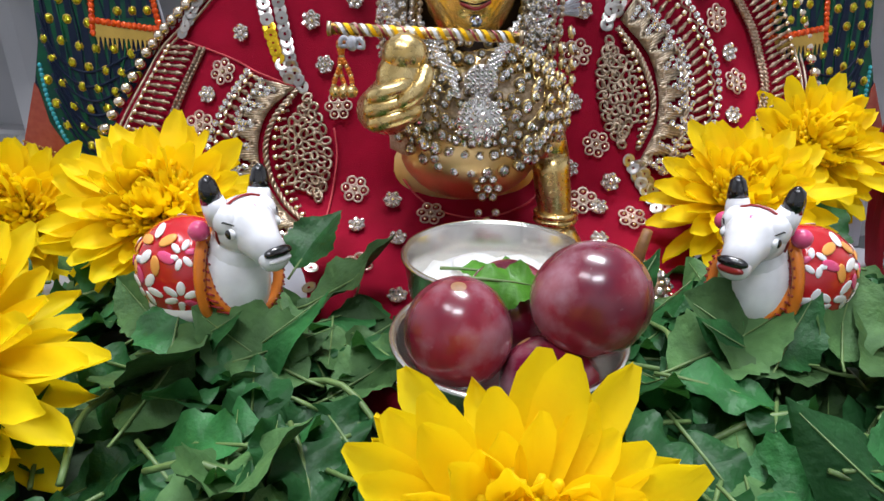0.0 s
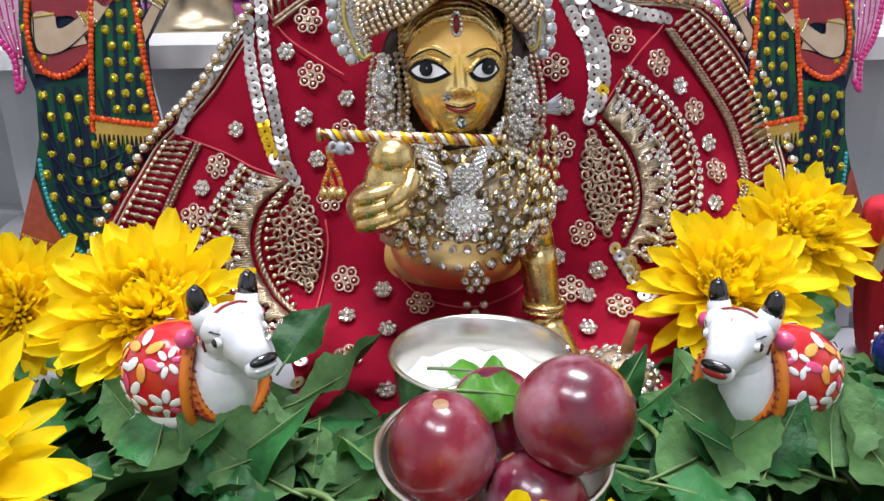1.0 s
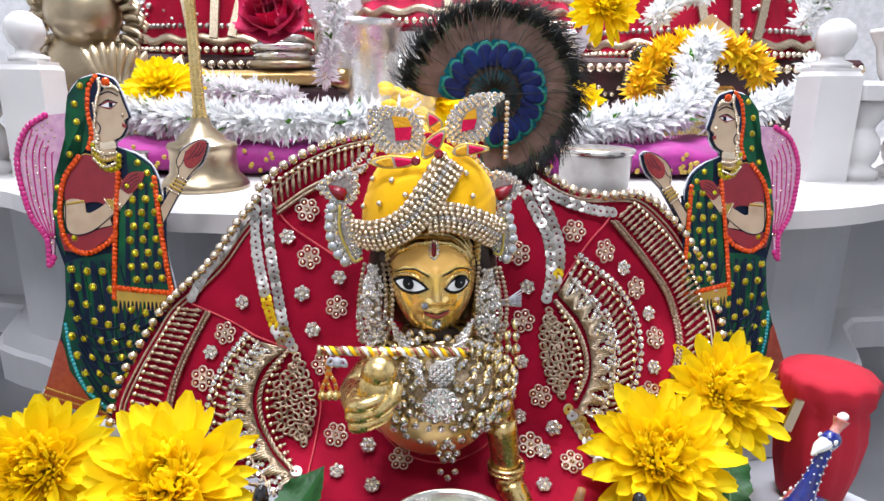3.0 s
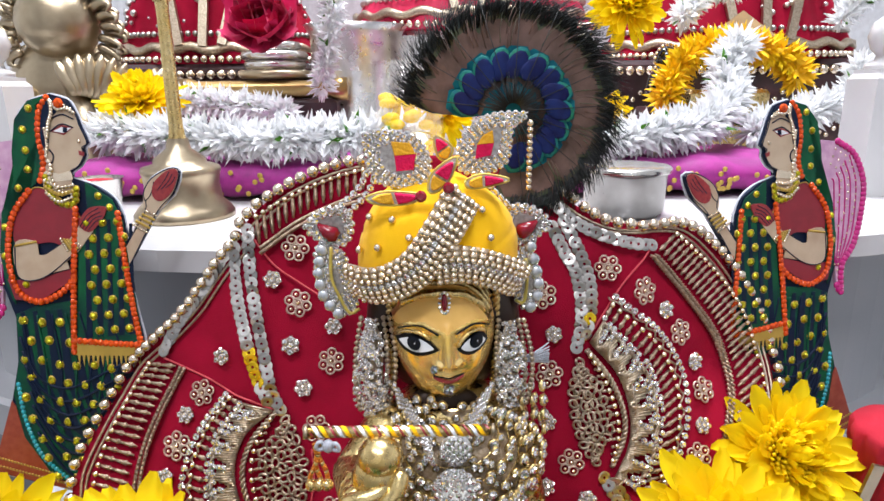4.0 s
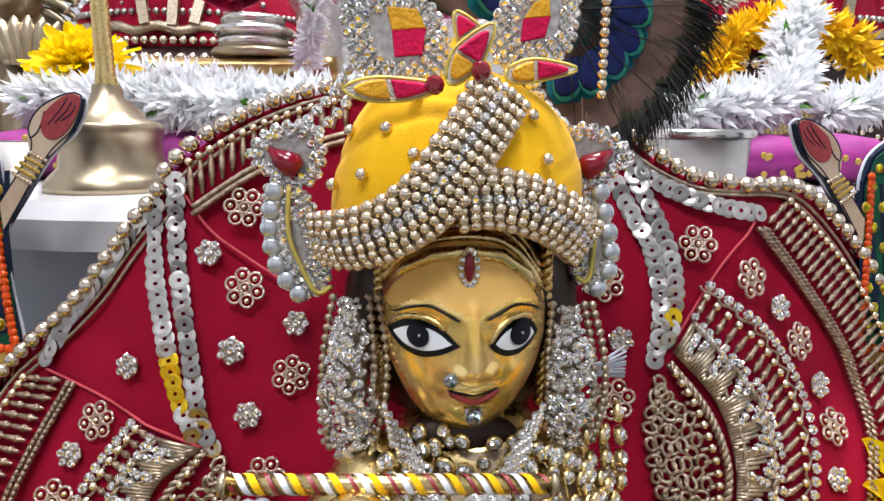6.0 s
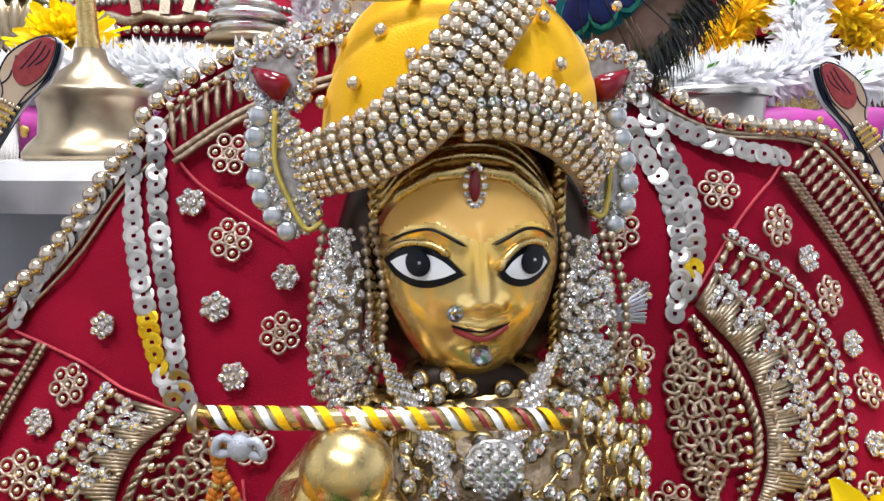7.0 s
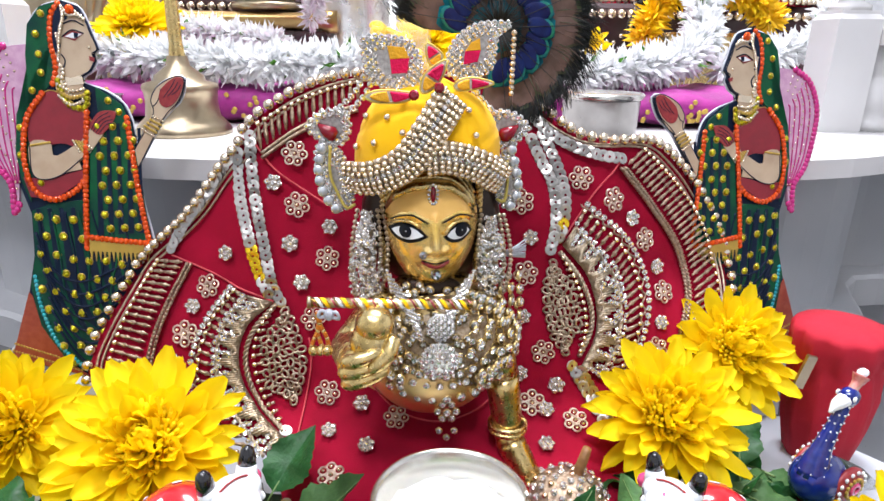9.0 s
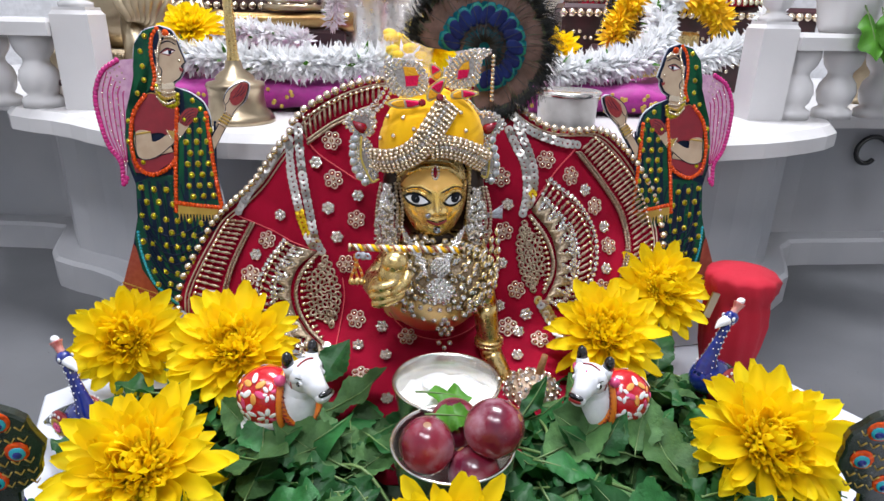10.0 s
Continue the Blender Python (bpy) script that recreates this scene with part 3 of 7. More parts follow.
BIG = [(-47, 152), (-46, 131), (-33, 109), (-33, 53), (-3, 45), (-28, 34), (77, 143), (51, 133), (53, 103), (61, 70), (56, 49), (74, 44), (-39, 84), (-86, 95), (-96, 75)]
BIG_R = [(91, 134), (108, 115), (118, 91), (113, 69)]
SMALL = [(-56, 140), (-32, 122), (-49, 115), (-77, 110), (-44, 99), (-18, 49), (-31, 42), (-15, 39), (55, 118), (52, 85), (67, 56), (51, 61), (60, 39), (-93, 86), (-100, 64)]
SMALL_R = [(101, 125), (115, 102), (116, 79), (62, 47)]
for x, z in BIG + BIG_R:
    p, n = on_cape(x * mm, z * mm, 0.0012)
    motif(True, facing(p, n, rng.uniform(0, 1), rng.uniform(0.94, 1.05)))
for x, z in SMALL + SMALL_R:
    p, n = on_cape(x * mm, z * mm, 0.0012)
    motif(False, facing(p, n, rng.uniform(0, 1), rng.uniform(0.9, 1.0)))
# low motifs on the apron that runs forward under the bowl
for x, z, big in ((-24, 27, 1), (-13, 29, 0), (-20, 22, 1), (-12, 20, 0), (74, 24, 1), (68, 33, 0)):
    p, n = on_cape(x * mm, z * mm, 0.0012)
    motif(big, facing(p, n, 0.3, 0.95))

bead_me = Geo().ball((0, 0, 0), 0.00125, 0, 9, 6).mesh("bead", [BEAD])
gb = Geo()
gem_to(gb, (0, 0, 0), 0.0015)
gem_me = gb.mesh("rhinestone", [GEM])


def fan(leaf, rope, gin, gout, loop, rope2, outline, side):
    N = 40
    cord = Geo()
    # netted eye made of wire loops
    A, B = curve_points(leaf, N), curve_points(rope, N)
    for r in range(7):
        f = 0.10 + 0.10 * r
        line = [((1 - f) * a[0] + f * b[0], (1 - f) * a[1] + f * b[1]) for a, b in zip(A, B)]
        span = [p for p, t in zip(line, np.linspace(0, 1, N)) if 0.10 + 0.035 * r < t < 0.90 - 0.035 * r]
        if len(span) < 3:
            continue
        for x, z in curve_points(span, max(3, int(length(span) / 3.6))):
            p, n = on_cape(x * mm, z * mm, 0.0014)
            m = facing(p, n, rng.uniform(0, 6))
            cord.tube([m @ Vector((math.cos(b) * 0.0019, math.sin(b) * 0.0014, 0.0005 * math.cos(b))) for b in np.linspace(0, 6.283, 9)], 0.00058, 0, 5)
    # bead row and little spikes inside the rope
    for i, (a, b) in enumerate(zip(curve_points(leaf, 17), curve_points(rope, 17))):
        if 0 < i < 16:
            q = [((1 - f) * a[0] + f * b[0], (1 - f) * a[1] + f * b[1]) for f in (0.72, 0.86)]
            ps = [on_cape(x * mm, z * mm, 0.0015) for x, z in q]
            cord.tube([ps[0][0], ps[1][0]], 0.0006, 0, 5)
            piece("bead", bead_me, cape, Matrix.Translation(on_cape(q[1][0] * mm, q[1][1] * mm, 0.0018)[0]))
    # plaited ropes
    for pts, rad in ((rope, 0.0011), (gin, 0.0008), (gout, 0.0009)):
        ps = curve_points(pts, 90)
        for ph in (0, math.pi):
            line = []
            for i, (x, z) in enumerate(ps):
                p, n = on_cape(x * mm, z * mm, 0.0016)
                w = i * 0.95 + ph
                tx = Vector((ps[min(i + 1, 89)][0] - ps[max(i - 1, 0)][0], 0, ps[min(i + 1, 89)][1] - ps[max(i - 1, 0)][1])).normalized()
                cr = n.cross(tx)
                line.append(p + cr * math.cos(w) * rad * 0.6 + n * math.sin(w) * rad * 0.5)
            cord.tube(line, rad * 0.62, 0, 5)
    # satin stitches in triangles between the two gem lines
    G1, G2, R1, L2 = curve_points(gin, 76), curve_points(gout, 76), curve_points(rope, 76), curve_points(loop, 76)
    G1 = [(0.5 * a[0] + 0.5 * b[0], 0.5 * a[1] + 0.5 * b[1]) for a, b in zip(G1, R1)]
    G2 = [(0.8 * a[0] + 0.2 * b[0], 0.8 * a[1] + 0.2 * b[1]) for a, b in zip(G2, L2)]

    def stitch(t):
        return 0.14 + 0.8 * abs(((t * 9) % 1) * 2 - 1)
    for i, (a, b) in enumerate(zip(G1, G2)):
        reach = stitch(i / 76)
        q = ((1 - reach) * a[0] + reach * b[0], (1 - reach) * a[1] + reach * b[1])
        p0, n0 = on_cape(a[0] * mm, a[1] * mm, 0.0014)
        p1, n1 = on_cape(q[0] * mm, q[1] * mm, 0.0014)
        cord.tube([p0, (p0 + p1) / 2 + n0 * 0.0006, p1], 0.00062, 1, 5)
    cord.put("zari_fan", [ZARI, ZARI2], cape, "dull gold wire and cord embroidery")
    for f in (0.3, 0.43, 0.56, 0.69, 0.82, 0.95):
        line = [((1 - f) * a[0] + f * b[0], (1 - f) * a[1] + f * b[1]) for a, b in zip(G1, G2)]
        stones = curve_points(line, int(length(line) / 2.6))
        for i, (x, z) in enumerate(stones):
            if f > stitch(i / len(stones)) - 0.02:
                p, n = on_cape((x + rng.uniform(-0.4, 0.4)) * mm, (z + rng.uniform(-0.4, 0.4)) * mm, 0.0016)
                piece("rhinestone", gem_me, cape, facing(p, n + Vector((rng.uniform(-0.3, 0.3), 0, rng.uniform(-0.3, 0.3))), rng.uniform(0, 3), 0.85))
    for x, z in curve_points(loop, int(length(loop) / 2.9)):
        p, n = on_cape(x * mm, z * mm, 0.0014)
        piece("rhinestone", gem_me, cape, facing(p, n, rng.uniform(0, 3)))
    # spikes
    sp = Geo()

    def spikes(c1, c2, count, f0, f1, bead=True):
        for a, b in zip(curve_points(c1, count), curve_points(c2, count)):
            q = [((1 - f) * a[0] + f * b[0], (1 - f) * a[1] + f * b[1]) for f in np.linspace(f0, f1, 4)]
            ps = [on_cape(x * mm, z * mm, 0.0014)[0] for x, z in q]
            sp.tube(ps, [0.0004, 0.0009, 0.0007, 0.0005], 0, 5)
            sp.ball(ps[1], (0.0011, 0.0009, 0.0011), 0, 7, 5)
            if bead:
                piece("bead", bead_me, cape, Matrix.Translation(on_cape(q[-1][0] * mm, q[-1][1] * mm, 0.0018)[0]))
    n1 = int(length(loop) / 3.6)
    spikes(gout[:len(loop)], loop, n1, 0.24, 0.7)
    spikes(rope2, outline, int(length(rope2) / 2.8), 0.12, 0.45, False)
    spikes(rope2, outline, int(length(rope2) / 2.8), 0.4, 0.68, True)
    # wavy wire inside the stone line
    wl = curve_points(loop, 120)
    sp.tube([on_cape((x + side * (2.6 + 0.9 * math.sin(i * 0.75))) * mm, z * mm, 0.0014)[0] for i, (x, z) in enumerate(wl)], 0.00045, 0, 4)
    # double line of bugle beads
    for off in (0.0, 2.0):
        ps = curve_points([(x + side * off, z) for x, z in rope2], int(length(rope2) / 1.5))
        for i in range(len(ps) - 1):
            (x, z), (x2, z2) = ps[i], ps[i + 1]
            a, n = on_cape((x - 0.4) * mm, z * mm, 0.0012)
            b, n = on_cape((x2 + 0.4) * mm, z2 * mm, 0.002)
            sp.tube([a, b], 0.00075, 0, 5)
    sp.put("spike_border", ZARID, cape, "bronze-gold bugle beads and stitched spikes")


fan([(-54, 91), (-46, 82), (-41, 69), (-43, 57), (-49, 46)],
    [(-55, 90), (-64, 80), (-68, 69), (-66, 57), (-60, 48), (-50, 42)],
    [(-58, 91), (-70, 83), (-74, 69), (-71, 55), (-62, 45), (-49, 39)],
    [(-68, 93), (-77, 82), (-81, 68), (-79, 55), (-70, 45), (-56, 37)],
    [(-75, 96), (-86, 82), (-92, 68), (-92, 56), (-86, 46), (-72, 38)],
    [(-97, 103), (-106, 86), (-111, 72), (-112, 58), (-108, 50)],
    [(-121, 101), (-128, 90), (-134, 77), (-137, 64), (-134, 55)], 1)
fan([(67, 112), (61, 99), (61, 86), (65, 75), (74, 66)],
    [(68, 112), (77, 101), (82, 89), (82, 79), (77, 68)],
    [(71, 117), (83, 104), (87, 89), (86, 74), (80, 61)],
    [(75, 122), (89, 106), (95, 91), (94, 74), (86, 59)],
    [(80, 132), (97, 118), (108, 101), (110, 86), (106, 73), (98, 61)],
    [(97, 147), (113, 129), (128, 109), (133, 91), (129, 78), (122, 64)],
    [(112, 157), (133, 140), (148, 121), (156, 100), (156, 87), (147, 70)], -1)
# straight spiked border at the top left and the top right
sp = Geo()
for a, b in zip(curve_points([(-61, 152), (-46, 163), (-30, 170), (-20, 173)], 15), curve_points([(-63, 168), (-53, 173), (-36, 180), (-20, 184)], 15)):
    q = [((1 - f) * a[0] + f * b[0], (1 - f) * a[1] + f * b[1]) for f in (0.1, 0.35, 0.6, 0.75)]
    ps = [on_cape(x * mm, z * mm, 0.0014)[0] for x, z in q]
    sp.tube(ps, [0.0004, 0.001, 0.0008, 0.0005], 0, 5)
    piece("bead", bead_me, cape, Matrix.Translation(on_cape(q[-1][0] * mm, q[-1][1] * mm, 0.0018)[0]))
for off in (0, 2):
    sp.tube([on_cape(x * mm, (z - off) * mm, 0.0015)[0] for x, z in curve_points([(-61, 152), (-46, 162), (-30, 169), (-20, 172)], 40)], 0.0009, 0, 5)
sp.put("spike_border", ZARID, cape, "bronze-gold bugle beads and stitched spikes")


# ---- brass figure ----
def seg(g, a, b, r0, r1, k=0, n=14):
    a, b = Vector(a), Vector(b)
    g.tube([a + (b - a) * t for t in np.linspace(0, 1, 6)], [r0 + (r1 - r0) * t for t in np.linspace(0, 1, 6)], k, n)
    g.ball(a, r0, k, n, 8)
    g.ball(b, r1, k, n, 8)


U = 0.0000957
HX, HZ = 0.0111, 0.131


def head_y(x, z):
    u, w = (x - HX) / 0.0178, (z - 0.1335) / (0.0225 if z > 0.1335 else 0.0264)
    return 0.2435 - 0.0175 * math.sqrt(max(0.02, 1 - min(0.98, u * u + w * w)))


def hump(px, py, cx, cy, sx, sy):
    return math.exp(-((px - cx) / sx) ** 2 - ((py - cy) / sy) ** 2)


def near(px, py, pts):
    """Distance from a point to a polyline, and how far along it that is."""
    best, along = 1e9, 0.0
    for i, ((ax, ay), (bx, by)) in enumerate(zip(pts, pts[1:])):
        dx, dy = bx - ax, by - ay
        t = max(0.0, min(1.0, ((px - ax) * dx + (py - ay) * dy) / (dx * dx + dy * dy)))
        d = math.hypot(px - ax - t * dx, py - ay - t * dy)
        if d < best:
            best, along = d, (i + t) / (len(pts) - 1)
    return best, along


BROWS = ([(672, 352), (712, 330), (757, 322), (815, 350)], [(868, 348), (925, 322), (962, 328), (992, 348)])
NOSE = [(842, 335), (843, 390), (847, 455)]
LIP_UP = [(788, 509), (822, 507), (847, 513), (870, 506), (902, 504)]
LIP_LOW = [(802, 522), (825, 531), (847, 534), (870, 530), (890, 519)]


def relief(px, py):
    """Height of the cast features above the plain head."""
    h = -0.0013 * (hump(px, py, 742, 395, 66, 40) + hump(px, py, 930, 395, 60, 40))
    h += 0.0011 * (hump(px, py, 738, 402, 60, 30) + hump(px, py, 932, 400, 52, 30))
    for line in BROWS:
        d, t = near(px, py, line)
        h += 0.00075 * math.exp(-(d / 15) ** 2) * (0.35 + math.sin(t * math.pi))
    d, t = near(px, py, NOSE)
    h += (0.0017 + 0.0030 * t) * math.exp(-(d / (13 + 11 * t)) ** 2)
    h += 0.0020 * (hump(px, py, 817, 467, 13, 11) + hump(px, py, 880, 465, 13, 11))
    d, t = near(px, py, LIP_UP)
    h += 0.0010 * math.exp(-(d / 8) ** 2) * math.sin(0.3 + 2.5 * t)
    d, t = near(px, py, LIP_LOW)
    h += 0.0012 * math.exp(-(d / 9) ** 2) * math.sin(0.3 + 2.5 * t)
    h -= 0.0007 * hump(px, py, 846, 556, 40, 10)
    h += 0.0007 * (hump(px, py, 722, 495, 50, 48) + hump(px, py, 955, 495, 44, 48))
    return h + 0.0016 * hump(px, py, 845, 600, 42, 26)


def fp(px, py, lift=0.0):
    """A point on the front of the head, in drawing units from its middle."""
    x, z = HX + (px - 830) * U, HZ + (420 - py) * U
    return Vector((x, head_y(x, z) - relief(px, py) - lift, z))


g = Geo()
# head: tapered towards the chin, with cast brows, nose, lips and cheeks
rows = []
for i in range(87):
    w = -0.985 + 1.985 * i / 86
    z = 0.1335 + (0.0225 if w > 0 else 0.0264) * w
    c = math.sqrt(max(0, 1 - w * w))
    wide = 0.0178 * c * (1.0 if w > -0.1 else 1 - 0.14 * (abs(w) - 0.1))
    row = []
    for a in np.linspace(math.pi, 2 * math.pi, 101):
        x, y = HX + wide * math.cos(a), 0.2435 + 0.0175 * c * math.sin(a)
        row.append((x, y - relief(830 + (x - HX) / U, 420 - (z - HZ) / U) * min(1, 2.2 * abs(math.sin(a))), z))
    rows.append(row + [(HX + wide * math.cos(a), 0.2435 + 0.0175 * c * math.sin(a), z) for a in np.linspace(0, math.pi, 17)[1:]])
n0 = len(g.m)
g.grid(rows, 1)
for i in range(86):
    for j in range(100):
        x, _, z = rows[i][j]
        px, py = 830 + (x - HX) / U, 420 - (z - HZ) / U
        if py < np.interp(px, (640, 672, 712, 757, 815, 842, 868, 925, 962, 992, 1015), (356, 350, 327, 318, 344, 352, 342, 318, 324, 344, 352)):
            g.m[n0 + i * (len(rows[0]) - 1) + j] = 2
g.ball((HX, 0.2550, 0.132), (0.0280, 0.0165, 0.0290), 3, 24, 14)
# braids beside the face
for s in (-1, 1):
    for ph in (0, math.pi):
        g.tube([(HX + s * (0.0182 - 0.02 * max(0, 0.122 - z)) + 0.0009 * math.cos(z * 1500 + ph), 0.2445 + 0.0009 * math.sin(z * 1500 + ph), z) for z in np.linspace(0.112, 0.152, 40)], 0.0010, 0, 6)
# hair band
g.tube([fp(660, 330, -0.002), fp(700, 268, 0.0), fp(760, 232, 0.001), fp(830, 222, 0.0012), fp(900, 232, 0.001), fp(955, 275, 0.0), fp(985, 340, -0.002)], 0.0015, 0, 8)
for k in range(3):
    g.tube([fp(x, y - 26 - 20 * k, 0.0006) for x, y in curve_points([(650, 330), (700, 268), (760, 232), (830, 222), (900, 232), (955, 275), (992, 340)], 24)], 0.0011, 0, 6)
# painted brow lines, lids and lips, and the enamelled eyes
EYES = (([(660, 399), (684, 378), (716, 364), (756, 366), (788, 384), (814, 410)], [(660, 399), (680, 420), (708, 435), (742, 439), (782, 428), (814, 410)], (729, 391)),
        ([(876, 410), (894, 384), (920, 365), (950, 362), (972, 376), (985, 399)], [(876, 410), (892, 428), (916, 437), (944, 434), (968, 418), (985, 399)], (941, 388)))
for k, (top, bot, iris) in enumerate(EYES):
    cx, cy = sum(p[0] for p in top) / 6, 401
    for sx, sy, up, col in ((1.0, 1.0, 0.0004, 4), (0.80, 0.64, 0.0009, 5)):
        lay = []
        for f in np.linspace(0, 1, 9):
            line = curve_points([((1 - f) * a[0] + f * b[0], (1 - f) * a[1] + f * b[1]) for a, b in zip(top, bot)], 21)
            lay.append([fp(cx + (x - cx) * sx, cy - (1 if sx == 1 else 3) + (y - cy) * sy, up) for x, y in line])
        g.grid(lay, col)
    for rr, up, col in ((23.5, 0.0013, 4), (20.0, 0.0016, 8), (13.0, 0.0019, 4)):
        disc = [[fp(iris[0] + rr * f * math.cos(a), iris[1] + rr * 1.06 * f * math.sin(a), up) for a in np.linspace(0, 2 * math.pi, 25)] for f in (0.02, 0.5, 1.0)]
        g.grid(disc, col)
    # catchlight: a pale bead stands in for the reflection in the pupil
    g.ball(fp(iris[0] + 3, iris[1] - 2, 0.0020), (0.0003, 0.0002, 0.0003), 9, 8, 6)
    g.tube([fp(x, y - 8, 0.0003) for x, y in curve_points(top[:-1], 20)], [0.0003] + [0.0007] * 18 + [0.0003], 0, 8)
    g.tube([fp(x, y + 7, 0.0004) for x, y in curve_points(BROWS[k], 20)], [0.0001] + [0.0003] * 18 + [0.0001], 4, 5)
g.tube([fp(x, y, 0.0002) for x, y in curve_points([(793, 514), (820, 527), (847, 533), (872, 526), (898, 510)], 20)], [0.0002] + [0.0006] * 18 + [0.0002], 6, 8)
g.tube([fp(x, y, 0.0002) for x, y in curve_points([(790, 508), (820, 516), (847, 520), (872, 515), (900, 504)], 20)], [0.0001] + [0.00018] * 18 + [0.0001], 4, 5)
# neck, torso, seat
seg(g, (HX, 0.246, 0.100), (HX, 0.244, 0.116), 0.0095, 0.0085, 0)
g.ball((0.014, 0.2455, 0.092), (0.026, 0.019, 0.021), 0, 24, 14)
g.ball((0.0115, 0.2435, 0.072), (0.0255, 0.0235, 0.0185), 7, 30, 18)
g.ball((0.010, 0.262, 0.055), (0.036, 0.012, 0.026), 7, 26, 16)
# straight arm with bangles, resting on its hand
seg(g, (0.034, 0.246, 0.099), (0.0405, 0.236, 0.070), 0.0075, 0.0068, 0)
seg(g, (0.0405, 0.236, 0.070), (0.0435, 0.232, 0.046), 0.0068, 0.0060, 0)
for z, r in ((0.0505, 0.0072), (0.0482, 0.0072)):
    g.tube([(0.0432 + r * math.cos(a), 0.2325 + r * math.sin(a), z) for a in np.linspace(0, 6.283, 20)], 0.0011, 0, 6)
seg(g, (0.0445, 0.230, 0.043), (0.051, 0.222, 0.032), 0.0062, 0.0056, 0)
for i in range(4):
    seg(g, (0.049 + i * 0.0022, 0.219 - i * 0.0006, 0.031), (0.051 + i * 0.003, 0.209, 0.025), 0.0019, 0.0015, 0, 8)
# raised arm and closed hand that hold the flute
seg(g, (-0.008, 0.240, 0.098), (-0.019, 0.224, 0.089), 0.0088, 0.0075, 0)
seg(g, (-0.019, 0.224, 0.089), (-0.014, 0.208, 0.092), 0.0075, 0.0078, 0)
g.ball((-0.0082, 0.2035, 0.1083), (0.0068, 0.0065, 0.0062), 0, 24, 14)
g.ball((-0.0090, 0.2035, 0.1010), (0.0080, 0.0066, 0.0095), 0, 22, 14)
for i, (x1, dz) in enumerate(((-0.0192, 0.0978), (-0.0202, 0.0938), (-0.0192, 0.0900))):
    g.tube(curve_points([(-0.0040, 0.2020, dz + 0.0035), (-0.0085, 0.1980, dz + 0.0022), (-0.0140, 0.1968, dz + 0.0005), (x1, 0.1990, dz - 0.0012)], 18), [0.0014, 0.0022, 0.0026] + [0.0028] * 11 + [0.0027, 0.0025, 0.0021, 0.0010], 0, 12)
    g.ball((x1 + 0.0015, 0.1962, dz - 0.0006), (0.0012, 0.0006, 0.0013), 0, 8, 6)
g.ball((-0.0150, 0.2010, 0.0940), (0.0060, 0.0042, 0.0065), 0, 18, 12)
# thumb laid across the fist
g.tube(curve_points([(-0.0020, 0.2010, 0.1050), (-0.0030, 0.1975, 0.1010), (-0.0062, 0.1962, 0.0975), (-0.0105, 0.1962, 0.0950)], 16), [0.0022, 0.0026, 0.0027] + [0.0026] * 9 + [0.0025, 0.0023, 0.0019, 0.0009], 0, 12)
statue = g.put("brass_figurine", [GOLD, FACE, OCHRE, DARKHAIRGAP, EYEBLACK, EYEWHITE, LIP, SATIN, IRIS, GLINT])
tagged(statue, "polished brass deity figurine with enamelled eyes, kneeling", "figurine")

# ---- turban ----
TC, TR = Vector((0.0095, 0.249, 0.158)), Vector((0.0275, 0.0235, 0.0285))


def dome(px, pz, lift=0.0):
    """A point on the front of the turban over (x, z)."""
    u, w = (px - TC.x) / TR.x, (pz - TC.z) / TR.z
    q = math.sqrt(max(0.03, 1 - min(0.97, u * u + w * w)))
    n = Vector((u / TR.x, -q / TR.y, w / TR.z)).normalized()
    return Vector((px, TC.y - TR.y * q, pz)) + n * lift, n


g = Geo()
rows = []
for i in range(44):
    row = []
    for b in np.linspace(0, 2 * math.pi, 121):
        a0 = -0.25 + 0.30 * max(0, -math.sin(b)) ** 6
        a = a0 + (math.pi / 2 - a0) * i / 43
        ux, uz = math.cos(a) * math.cos(b), math.sin(a)
        fold = abs(math.sin(4.6 * (uz - 0.42 * ux) + 0.35 * math.sin(3 * ux)))
        f = 1 + 0.02 * math.sin(b * 3 + a * 4) - 0.020 * max(0, 1 - fold * 4.5) * math.cos(a)
        row.append(TC + Vector((TR.x * f * ux, TR.y * f * math.cos(a) * math.sin(b), TR.z * f * uz)))
    rows.append(row)
g.grid(rows)
turban = g.put("turban", YELCLOTH)
tagged(turban, "yellow satin turban with crossed bands of metal beads", "turban")
gold_bead = Geo().ball((0, 0, 0), 0.00128, 0, 10, 7).mesh("bead", [BEAD])
for x, z in ((-0.0118, 0.1725), (-0.0042, 0.1730), (0.0010, 0.1685), (-0.0088, 0.1645), (-0.0155, 0.1620), (0.0230, 0.1755), (0.0255, 0.1675), (0.0150, 0.1820), (0.0015, 0.1795)):
    piece("bead", gold_bead, turban, Matrix.Translation(dome(x, z, 0.001)[0]))
gg = Geo()
gem_to(gg, (0, 0, 0), 0.00125)
stone_me = gg.mesh("rhinestone", [GEM])


